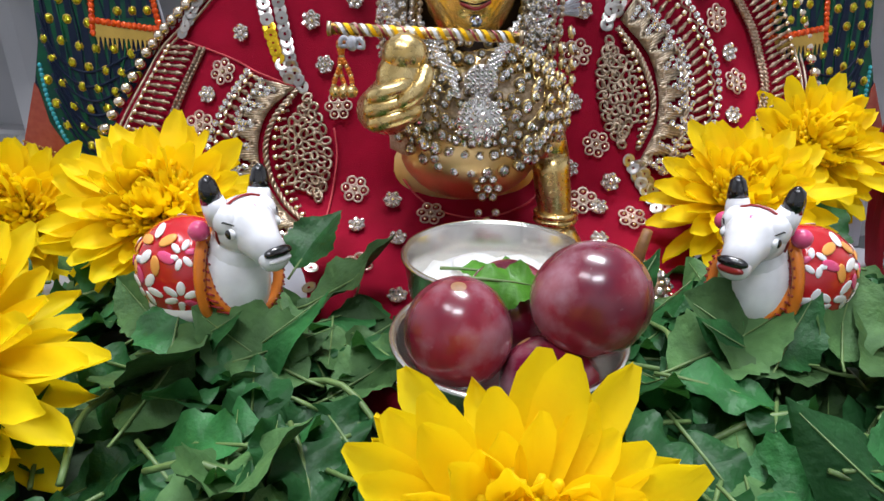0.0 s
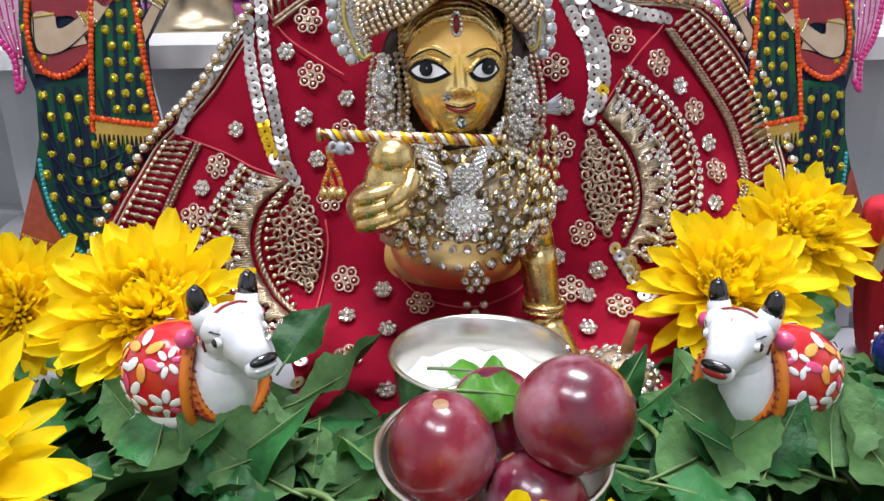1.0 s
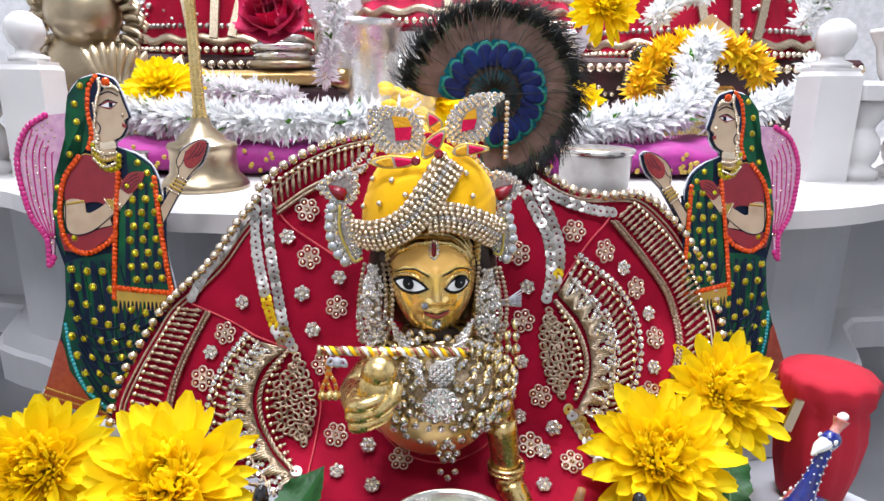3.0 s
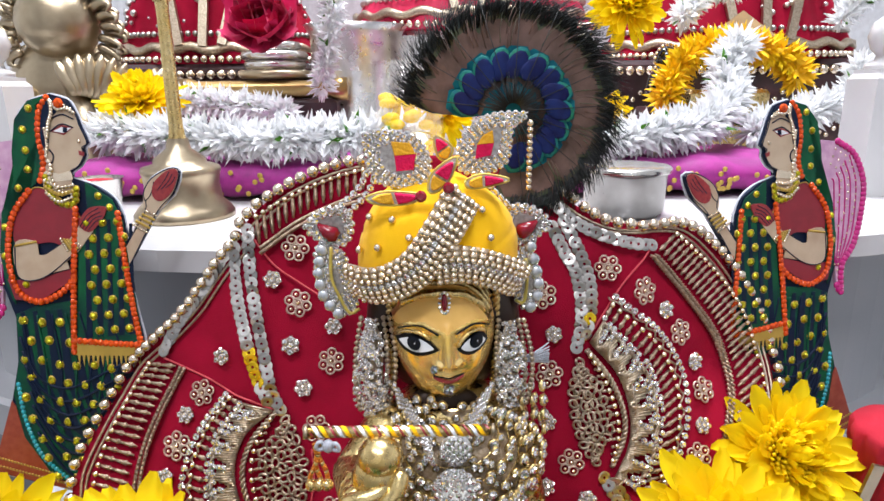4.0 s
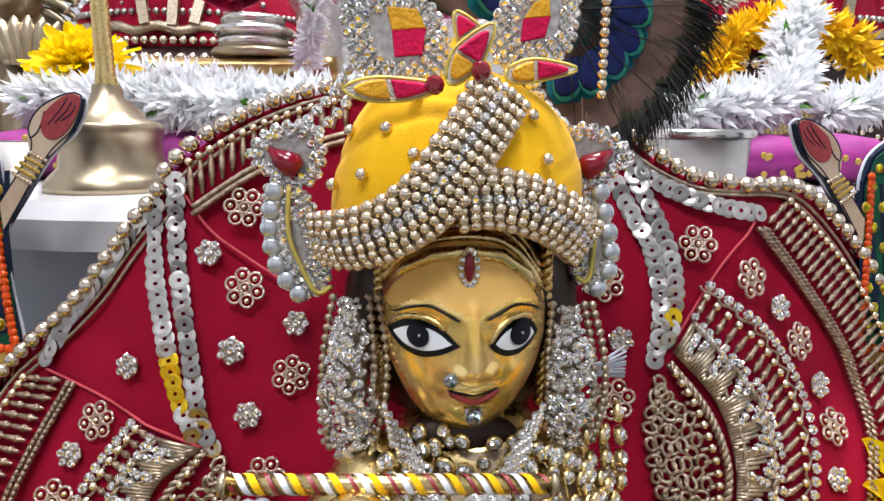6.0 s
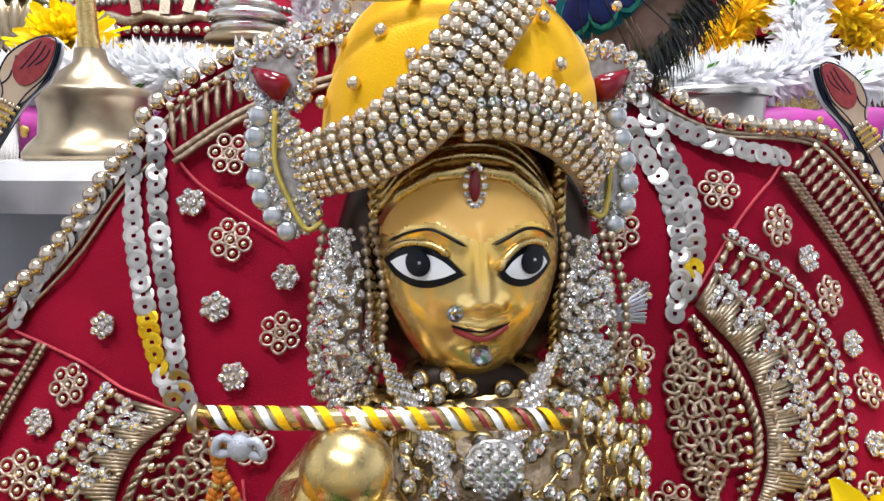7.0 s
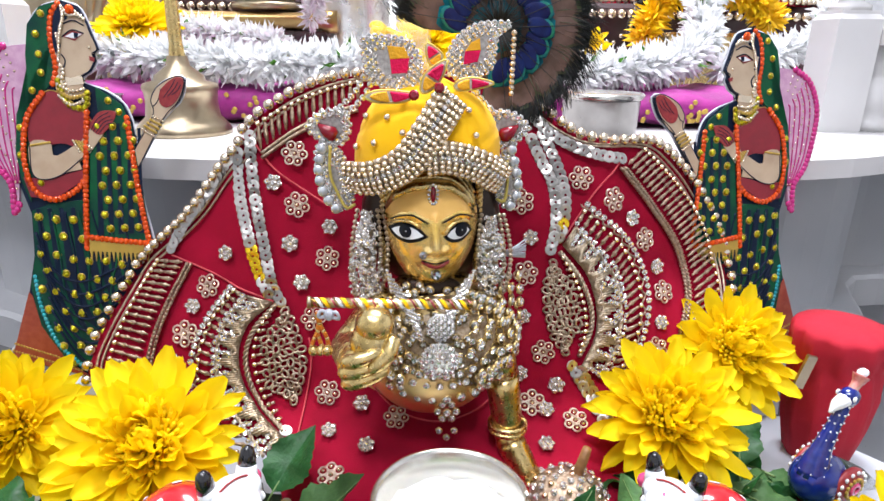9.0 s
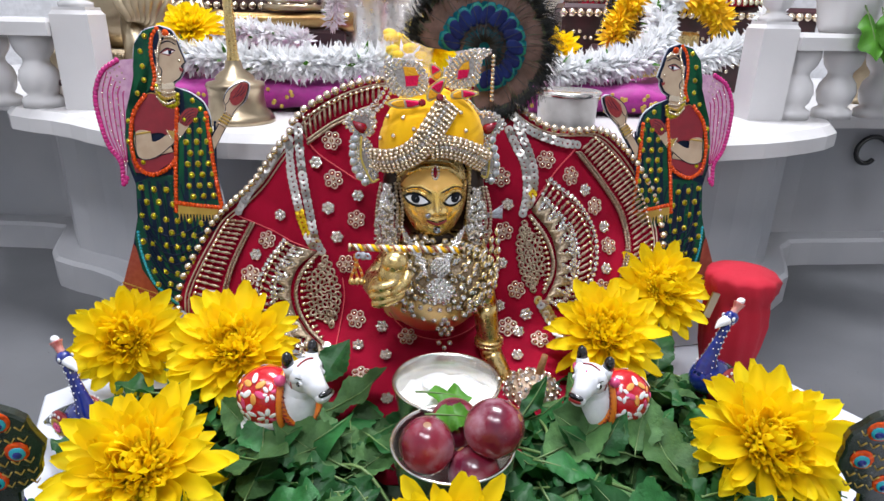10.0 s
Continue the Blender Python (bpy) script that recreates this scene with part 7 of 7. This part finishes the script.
g.tube([(0, 0, 0), (0.0012, -0.0005, 0.012), (0.0030, -0.001, 0.021)], [0.0026, 0.0021, 0.0017], 0, 10)
tagged(g.put("short_stick", STICK, m=Matrix.Translation((0.0690, 0.2165, 0.0290))), "short brown stick standing in the jewelled ball", "stick")


# ---- things on the shrine shelf ----
def bell_stand(x, y):
    t = anchor("brass_lamp", (x, y, 0.15), "aged brass lamp with a bell-shaped foot and slim shaft", "lamp")
    Geo().lathe([(0.0, 0.0), (0.0245, 0.0), (0.0245, 0.0025), (0.0225, 0.0055), (0.0190, 0.009), (0.0180, 0.017), (0.0185, 0.0215), (0.0195, 0.024), (0.0185, 0.026), (0.013, 0.0275), (0.0125, 0.030), (0.006, 0.035), (0.005, 0.040)], n=48).put("foot", OLDBRASS, t)
    Geo().lathe([(0.0044, 0.038), (0.0034, 0.046), (0.0029, 0.10), (0.0032, 0.104)], n=20).put("shaft", GOLD, t)
    g = Geo()
    g.lathe([(0.0038, 0.104), (0.0075, 0.110), (0.009, 0.118), (0.006, 0.126), (0.009, 0.136), (0.0105, 0.150), (0.007, 0.165), (0.0, 0.17)], n=20)
    for j in range(8):
        a = j * 0.785
        g.tube([(0.006 * math.cos(a), 0.006 * math.sin(a), 0.108), (0.011 * math.cos(a), 0.011 * math.sin(a), 0.122), (0.008 * math.cos(a), 0.008 * math.sin(a), 0.140)], [0.0012, 0.002, 0.001], 0, 6)
    g.put("ornate_head", GOLD, t)
    return t


bell_stand(-0.1205, 0.358)

# small steel pot
t = anchor("steel_pot", (0.104, 0.352, 0.15), "small straight-sided steel pot with a lid on the shelf", "pot")
Geo().lathe([(0.0, 0.0), (0.017, 0.0), (0.0195, 0.003), (0.0205, 0.021), (0.0215, 0.0225), (0.0200, 0.0225), (0.0190, 0.004), (0.0, 0.003)], n=48).put("body", DARKSTEEL, t)
Geo().lathe([(0.0222, 0.0220), (0.0226, 0.0240), (0.0215, 0.0250), (0.0, 0.0245)], n=48).put("lid", STEEL, t)

# small steel cup of red powder
t = anchor("steel_cup", (-0.171, 0.372, 0.15), "small steel cup filled with red powder on the shelf", "cup")
Geo().lathe([(0.0, 0.0), (0.0095, 0.0), (0.0120, 0.018), (0.0128, 0.0185), (0.0112, 0.018), (0.0, 0.016)], n=32).put("body", STEEL, t)
Geo().ball((0, 0, 0.0155), (0.0110, 0.0110, 0.0025), 0, 20, 8).put("red_powder", POTRED, t, "crimson powder")

# magenta cushion
for x0, x1, nm in ((-0.205, 0.002, "a"), (0.075, 0.215, "b")):
    rows = []
    for i in range(15):
        a = 2 * math.pi * i / 14
        rows.append([(x, 0.445 + 0.05 * math.copysign(abs(math.cos(a)) ** 0.6, math.cos(a)), 0.162 + (0.0118 + 0.0012 * math.sin(x * 160)) * math.copysign(abs(math.sin(a)) ** 0.7, math.sin(a))) for x in np.linspace(x0, x1, 40)])
    g = Geo().grid(rows)
    for row, x in ((0, x0), (39, x1)):
        g.add([r[row] for r in rows[:-1]], [tuple(range(14))], 0)
    cu = tagged(g.put("cushion", PURPLE), "magenta brocade cushion with small gold dots on the shelf", "cushion")
    dots = Geo()
    for i in range(40):
        x, z = rng.uniform(x0 + 0.005, x1 - 0.005), rng.uniform(0.155, 0.170)
        dots.ball((x, 0.395, z), (0.0016, 0.0006, 0.0016), 0, 8, 5)
    dots.put("gold_dot", GILT, cu, "woven gold dots")

WP = petal_mesh(0.0125, 0.0024, 0.4, 0.3, 3.0)
WP.materials.clear()
WP.materials.append(WHITEPET)


def garland(pts, r, per, label, mats, seed):
    """A thick string of flowers: bunches of narrow petals all round a core."""
    r7 = random.Random(seed)
    line = curve_points(pts, per)
    g = Geo()
    for i, p in enumerate(line):
        p = Vector(p)
        for j in range(62):
            d = Vector((r7.gauss(0, 1), r7.gauss(0, 1), r7.gauss(0, 1))).normalized()
            L = r * r7.uniform(0.75, 1.22)
            side = d.orthogonal().normalized()
            side = (Matrix.Rotation(r7.uniform(0, 6.28), 3, d) @ side) * (r * 0.12)
            up = d.cross(side).normalized() * r * 0.06
            a, b = p + d * r * 0.25, p + d * L
            m_ = (a + b) / 2
            k = 0 if r7.random() > 0.02 else 1
            g.add([a, m_ + side + up, b, m_ - side + up, m_ - up], [(0, 1, 4), (1, 2, 4), (2, 3, 4), (3, 0, 4)], k, True)
    ob = g.put("flower_garland", mats)
    return tagged(ob, label, "garland", "garlands", "stuff")


WG = "thick garland of white narrow-petalled flowers on the shelf"
garland([(-0.195, 0.430, 0.188), (-0.15, 0.415, 0.187), (-0.10, 0.405, 0.185), (-0.05, 0.405, 0.186), (-0.005, 0.415, 0.188)], 0.0155, 34, WG, [WHITEPET, LEAFFR], 1)
garland([(-0.205, 0.46, 0.190), (-0.215, 0.49, 0.192), (-0.17, 0.50, 0.205), (-0.10, 0.50, 0.198)], 0.014, 22, WG, [WHITEPET, LEAFFR], 2)
garland([(0.105, 0.405, 0.182), (0.14, 0.415, 0.186), (0.175, 0.43, 0.190), (0.20, 0.455, 0.205), (0.205, 0.475, 0.225), (0.215, 0.48, 0.240)], 0.0155, 32, WG, [WHITEPET, LEAFFR], 3)
garland([(0.21, 0.44, 0.185), (0.25, 0.455, 0.195), (0.29, 0.47, 0.205), (0.30, 0.48, 0.225)], 0.0145, 20, WG, [WHITEPET, LEAFFR], 4)
garland([(0.172, 0.495, 0.205), (0.188, 0.50, 0.232), (0.222, 0.505, 0.242), (0.262, 0.51, 0.232), (0.275, 0.51, 0.218)], 0.0145, 22, "garland of yellow and orange marigolds on the shelf", [MARI, PETAL], 5)
garland([(-0.072, 0.50, 0.215), (-0.066, 0.495, 0.24), (-0.060, 0.495, 0.27), (-0.07, 0.50, 0.29)], 0.011, 12, WG, [WHITEPET, LEAFFR], 6)
garland([(0.19, 0.52, 0.262), (0.21, 0.53, 0.28), (0.235, 0.54, 0.285)], 0.013, 10, WG, [WHITEPET, LEAFFR], 7)
garland([(0.325, 0.55, 0.262), (0.345, 0.55, 0.29), (0.335, 0.55, 0.31)], 0.012, 10, WG, [WHITEPET, LEAFFR], 8)
chrysanthemum((-0.174, 0.440, 0.206), (0, -0.55, 0.8), 0.027, 21, "yellow chrysanthemum on the white garland")
chrysanthemum((0.139, 0.490, 0.268), (0.1, -0.9, 0.3), 0.028, 22, "yellow chrysanthemum high on the shrine")
chrysanthemum((0.112, 0.440, 0.196), (0, -0.8, 0.5), 0.019, 23, "yellow chrysanthemum beside the white garland")

chrysanthemum((0.012, 0.445, 0.200), (0, -0.8, 0.5), 0.024, 24, "yellow chrysanthemum beside the glass tumbler")
# rose
rs = anchor("rose", (-0.1050, 0.485, 0.2545), "deep crimson rose in front of the idol seat", "rose")
rs.scale = (1.2, 1.2, 1.2)
for ring_, (cnt, r, tilt, w) in enumerate(((6, 0.021, 0.35, 0.014), (5, 0.019, 0.75, 0.013), (5, 0.016, 1.05, 0.011), (4, 0.012, 1.3, 0.009), (3, 0.009, 1.45, 0.006))):
    for j in range(cnt):
        a = 2 * math.pi * (j + 0.4 * ring_) / cnt
        rows = [[(r * f * math.cos(tilt * f), w * s * math.sin(min(1, f * 1.3) * 1.57), r * f * math.sin(tilt * f) + 0.35 * w * s * s + (0.002 if f > 0.9 else 0)) for s in np.linspace(-1, 1, 7)] for f in np.linspace(0.02, 1, 7)]
        Geo().grid(rows).put("petal", ROSE, rs, "", Matrix.Rotation(math.radians(65), 4, "X") @ Matrix.Rotation(a, 4, "Z"))

# glass with yellow flowers inside
t = anchor("glass_tumbler", (-0.006, 0.415, 0.15), "clear glass tumbler with a yellow flower and a flame inside", "tumbler")
gl = Geo().lathe([(0.0, 0.0), (0.019, 0.0), (0.0215, 0.078), (0.0225, 0.0785), (0.0200, 0.078), (0.018, 0.004), (0.0, 0.004)], n=40).put("glass", GLASS, t)
gl.visible_shadow = False
g = Geo()
for i in range(70):
    a = rng.uniform(0, 6.28)
    z = 0.022 + 0.036 * rng.random()
    g.ball((0.014 * math.cos(a), 0.014 * math.sin(a), z), (0.005, 0.005, 0.003), 0, 7, 5)
g.put("yellow_flower", PETAL, t, "blurred yellow flower behind glass")
glow = bpy.data.materials.new("lamp_flame")
glow.use_nodes = True
glow.node_tree.nodes["Principled BSDF"].inputs["Emission Color"].default_value = (1, 0.85, 0.5, 1)
glow.node_tree.nodes["Principled BSDF"].inputs["Emission Strength"].default_value = 6
Geo().ball((0.006, -0.006, 0.030), (0.0045, 0.0045, 0.008), 0, 12, 8).put("flame", glow, t, "small bright flame")

# stacked brass and steel rings on a bar
t = anchor("ring_stand", (-0.115, 0.545, 0.15), "stack of steel and brass rings on a brass bar", "stand")
Geo().box((0, 0, 0.028), (0.10, 0.05, 0.056), 0, 0.003).put("block", DARKWOOD, t)
Geo().tube([(-0.068, -0.02, 0.063), (-0.060, -0.02, 0.063), (-0.055, -0.02, 0.063), (0.045, -0.02, 0.063), (0.050, -0.02, 0.063), (0.058, -0.02, 0.063)], [0.0085, 0.0085, 0.0065, 0.0065, 0.0085, 0.0085], 0, 20).put("bar", BRONZE, t)
for z, r in ((0.074, 0.026), (0.081, 0.022), (0.088, 0.024), (0.095, 0.019)):
    Geo().lathe([(0.0, z - 0.003), (r, z - 0.003), (r + 0.002, z), (r, z + 0.003), (0.0, z + 0.003)], n=32).put("ring", STEEL if z > 0.08 else OLDBRASS, t)

# embossed silver pedestal
t = anchor("silver_pedestal", (-0.055, 0.575, 0.15), "embossed silver drum pedestal with a beaded foot", "pedestal")
Geo().lathe([(0.0, 0), (0.046, 0), (0.046, 0.010), (0.038, 0.014), (0.037, 0.105), (0.042, 0.112), (0.0, 0.112)], n=40).put("drum", SILVER, t)
for j in range(26):
    a = 2 * math.pi * j / 26
    Geo().ball((0.0465 * math.cos(a), 0.0465 * math.sin(a), 0.012), 0.0035, 0, 8, 6).put("boss", OLDBRASS, t)


# idols' seats with red skirts (plain draped cones) and trims
def seat(x, y, z, w, h, label, cloth=RED):
    t = anchor("draped_idol_seat", (x, y, z), label, "draped seat", "idol seats")
    rows = []
    for i in range(9):
        f = i / 8
        rows.append([((w * (1 - 0.62 * f) + 0.004 * math.sin(a * 9) * (1 - f)) * math.cos(a), (w * 0.55 * (1 - 0.5 * f) + 0.003 * math.sin(a * 9)) * math.sin(a), h * f) for a in np.linspace(0, 2 * math.pi, 73)])
    Geo().grid(rows).put("skirt", cloth, t)
    for k, (f, m_) in enumerate(((0.03, PEARL), (0.20, SEQUIN))):
        g = Geo()
        i = f * 8
        for a in np.linspace(math.pi, 2 * math.pi, 46):
            r1, r2_ = w * (1 - 0.62 * f) + 0.002, w * 0.55 * (1 - 0.5 * f) + 0.003
            g.ball((r1 * math.cos(a), r2_ * math.sin(a), h * f), 0.0032 if k == 0 else 0.0026, 0, 8, 5)
        g.put("trim", m_, t, "line of pearls or gold braid")
    for f, rad in ((0.10, 0.004), (0.62, 0.003)):
        r1, r2_ = w * (1 - 0.62 * f) + 0.001, w * 0.55 * (1 - 0.5 * f) + 0.002
        Geo().tube([(r1 * math.cos(a), r2_ * math.sin(a), h * f + 0.002 * math.sin(a * 18)) for a in np.linspace(math.pi, 2 * math.pi, 60)], rad, 0, 6).put("braid_border", ZARI2, t, "wide pale gold braid")
    sc = Geo()
    for i in range(90):
        f, a = rng.uniform(0.25, 0.9), rng.uniform(math.pi, 2 * math.pi)
        sc.ball(((w * (1 - 0.62 * f) + 0.003) * math.cos(a), (w * 0.55 * (1 - 0.5 * f) + 0.003) * math.sin(a), h * f), rng.uniform(0.0012, 0.003), 0, 7, 5)
    tagged(sc.put("sequin_scatter", SEQUIN, t, "scattered silver sequins"), kind="stuff")
    g = Geo()
    for s in (-0.5, 0.1, 0.6):
        g.box((w * s * 0.5, -w * 0.45, h * 0.5), (0.007, 0.004, h * 0.8), 0, 0.001, Matrix.Rotation(s * 0.4, 3, "Y") @ Matrix.Rotation(-0.25, 3, "X"))
    g.put("braid", ZARI2, t, "upright pale gold braid")
    return t


for bx, bw in ((-0.185, 0.22), (0.275, 0.26)):
    t = anchor("throne_base", (bx, 0.64, 0.15), "dark carved throne base edged with strings of pearls", "throne")
    Geo().box((0, 0, 0.042), (bw, 0.12, 0.084), 0, 0.004).put("block", DARKWOOD, t)
    for z in (0.075, 0.055, 0.025):
        me = Geo().ball((0, 0, 0), 0.0042 if z > 0.06 else 0.0024, 0, 8, 6).mesh("pearl", [PEARL])
        for x in np.arange(-bw / 2, bw / 2, 0.0085 if z > 0.06 else 0.006):
            piece("pearl", me, t, Matrix.Translation((x, -0.0625 - (0.002 if z > 0.06 else 0), z + (0 if z > 0.06 else 0.004 * math.sin(x * 260)))))
seat(-0.185, 0.635, 0.234, 0.10, 0.12, "idol seat draped in red velvet with gold braid and pearls")
seat(0.275, 0.635, 0.234, 0.115, 0.12, "idol seat draped in red velvet with gold braid and pearls")
seat(0.045, 0.66, 0.262, 0.115, 0.13, "tall idol seat draped in crimson with silver tracery", CRIMSON)
t = anchor("silver_throne", (0.05, 0.68, 0.15), "embossed silver throne base under the crimson drape", "throne")
Geo().box((0, 0, 0.056), (0.20, 0.12, 0.112), 0, 0.004).put("block", SILVER, t)
# small dark idol block with pearls, gilt casket, brass lion-like mount
g = Geo()
g.ball((0, 0, 0.012), (0.013, 0.009, 0.016), 0, 16, 10)
g.ball((0, -0.001, 0.031), (0.009, 0.008, 0.010), 0, 14, 8)
for a in np.linspace(0, 6.28, 22):
    g.ball((0.010 * math.cos(a), -0.006, 0.031 + 0.011 * math.sin(a)), 0.0014, 1, 7, 5)
    g.ball((0.012 * math.cos(a), -0.008, 0.012 + 0.012 * math.sin(a)), 0.0014, 1, 7, 5)
tagged(g.put("dark_stone_figure", [BLACK, PEARL], m=Matrix.Translation((0.178, 0.515, 0.200))), "small black stone figure ringed with pearl strings", "figurine")
tagged(Geo().box((0, 0, 0.024), (0.03, 0.03, 0.048), 0, 0.003).put("stone_block", DARKWOOD, m=Matrix.Translation((0.178, 0.52, 0.150))), "dark wooden block under the black figure", "block")
g = Geo()
g.box((0, 0, 0.03), (0.06, 0.045, 0.06), 0, 0.003)
tagged(g.put("gilt_casket", GOLD, m=Matrix.Translation((0.232, 0.545, 0.15))), "gilt casket hung with marigolds", "casket")
g = Geo()
g.slab([(-0.03, 0.0), (0.03, 0.0), (0.0, 0.022)], 0.003, 0, 0.0004, Matrix.Rotation(math.radians(80), 4, "X"))
tagged(g.put("folded_paper", mat("tan_card", (0.55, 0.38, 0.2), 0.6), m=Matrix.Translation((0.240, 0.532, 0.245))), "tan folded card leaning behind the marigolds", "card")
t = anchor("brass_mount", (-0.262, 0.52, 0.15), "ornate aged brass animal-shaped mount beside the throne", "figurine")
g = Geo()
g.box((0, 0, 0.015), (0.08, 0.05, 0.03), 0, 0.003)
g.ball((0, 0, 0.055), (0.030, 0.022, 0.028), 0, 18, 10)
g.ball((0.005, -0.012, 0.088), (0.021, 0.019, 0.021), 0, 18, 10)
for i in range(60):
    a, f = i * 2.4, (i % 15) / 15
    c = Vector((0.005 + 0.023 * math.cos(a), -0.006 - 0.010 * f, 0.084 + 0.023 * math.sin(a)))
    d = Vector((math.cos(a), -0.3, math.sin(a)))
    g.tube(curve_points([c, c + d * 0.006, c + d * 0.009 + Vector((0.002, 0, -0.003)), c + d * 0.006 + Vector((0.003, -0.002, -0.005))], 8), [0.0026, 0.0026, 0.0024, 0.0022, 0.002, 0.0017, 0.0012, 0.0006], 0, 6)
for i in range(9):
    b = 0.25 + i * 0.16
    r0, r1 = 0.012, 0.040 - 0.001 * i
    g.tube(curve_points([(0.018 + r * math.cos(b + 0.3 * (r / r1)), -0.022 - 0.001 * i, 0.036 + r * math.sin(b + 0.3 * (r / r1))) for r in (r0, 0.5 * r1, r1)], 10), [0.002, 0.003, 0.0034, 0.0036, 0.0036, 0.0036, 0.0034, 0.003, 0.0022, 0.0008], 0, 7)
for i in range(26):
    g.ball((-0.030 + 0.0024 * i, -0.0265, 0.030 + 0.004 * math.sin(i * 0.3)), 0.0017, 0, 7, 5)
for s in (-1, 1):
    g.tube([(s * 0.016, -0.016, 0.05), (s * 0.018, -0.026, 0.03), (s * 0.018, -0.028, 0.0)], [0.010, 0.008, 0.009], 0, 10)
    g.tube([(0.03, 0.0, 0.04), (0.05 + s * 0.004, 0, 0.06), (0.055, 0, 0.03 + s * 0.01)], [0.006, 0.005, 0.003], 0, 8)
g.put("casting", OLDBRASS, t)
t.scale = (1.35, 1.2, 1.25)
# round white shape and patterned ball behind the rail
g = Geo().ball((0, 0, 0), 0.012, 0, 20, 12)
for i in range(24):
    z = 1 - 2 * (i + 0.5) / 24
    a = i * 2.4
    n = Vector((math.cos(a) * math.sqrt(1 - z * z), math.sin(a) * math.sqrt(1 - z * z), z))
    g.ball(n * 0.0114, 0.0026, 1, 8, 5)
tagged(g.put("patterned_ball", [mat("beige_enamel", (0.6, 0.52, 0.45), 0.4), DARKWOOD], m=Matrix.Translation((-0.262, 0.425, 0.163))), "beige ball with dark round spots behind the rail", "ball")
# leaves and brass on the far shelf
SPRIG = leaf_mesh(0.034, 0.0095, -0.3, -0.25, 0.4, 0.4).mesh("leaf", [LEAFFR, STEM])
t = anchor("leaf_sprig", (0.338, 0.420, 0.226), "sprig of green leaves hanging over the marble rail", "leaves")
for i in range(9):
    piece("leaf", SPRIG, t, Matrix.Translation((rng.uniform(-0.012, 0.020), -0.03 + rng.uniform(-0.006, 0.006), rng.uniform(-0.012, 0.005))) @ Matrix.Rotation(rng.uniform(-2.2, -0.8), 4, "Z") @ Matrix.Rotation(rng.uniform(0.7, 1.4), 4, "Y") @ Matrix.Scale(rng.uniform(0.7, 1.1), 4))
g = Geo().lathe([(0.0, 0), (0.02, 0), (0.022, 0.01), (0.012, 0.02), (0.02, 0.035), (0.014, 0.05), (0.016, 0.053), (0.0, 0.055)], n=24)
v0 = tagged(g.put("brass_vessel", OLDBRASS, m=Matrix.Translation((0.42, 0.52, 0.15))), "small aged brass vessel on the side shelf", "vessel", "brass vessels")
for i in range(1, 5):
    copy_thing(v0, Matrix.Translation((0.42 + 0.045 * i, 0.52 + 0.01 * (i % 2), 0.15)))
tagged(Geo().lathe([(0.0, 0), (0.017, 0), (0.020, 0.006), (0.023, 0.022), (0.0275, 0.030), (0.028, 0.033), (0.0255, 0.032), (0.018, 0.004), (0, 0.004)], n=36).put("white_bowl", MARBLE, m=Matrix.Translation((0.3300, 0.4200, 0.2137))), "white marble bowl standing on the handrail", "bowl")
g = Geo()
g.tube([(0.019 * math.cos(a) * (1 - a / 9), 0, 0.019 * math.sin(a) * (1 - a / 9)) for a in np.linspace(0, 5.5, 30)], 0.0024, 0, 8)
g.tube([(0.019, 0, 0.0), (0.021, 0, 0.014), (0.017, 0, 0.030)], 0.0024, 0, 8)
tagged(g.put("iron_scroll", BLACK, m=Matrix.Translation((0.428, 0.490, 0.106))), "black wrought iron scroll under the side shelf", "bracket")
# white panel behind the shrine
tagged(Geo().box((0, 0.78, 0.45), (1.2, 0.02, 0.6), 0, 0.002).put("shrine_back", mat("grey_white_panel", (0.55, 0.56, 0.58), 0.6)), "plain white panel behind the shrine", "panel", kind="structure")
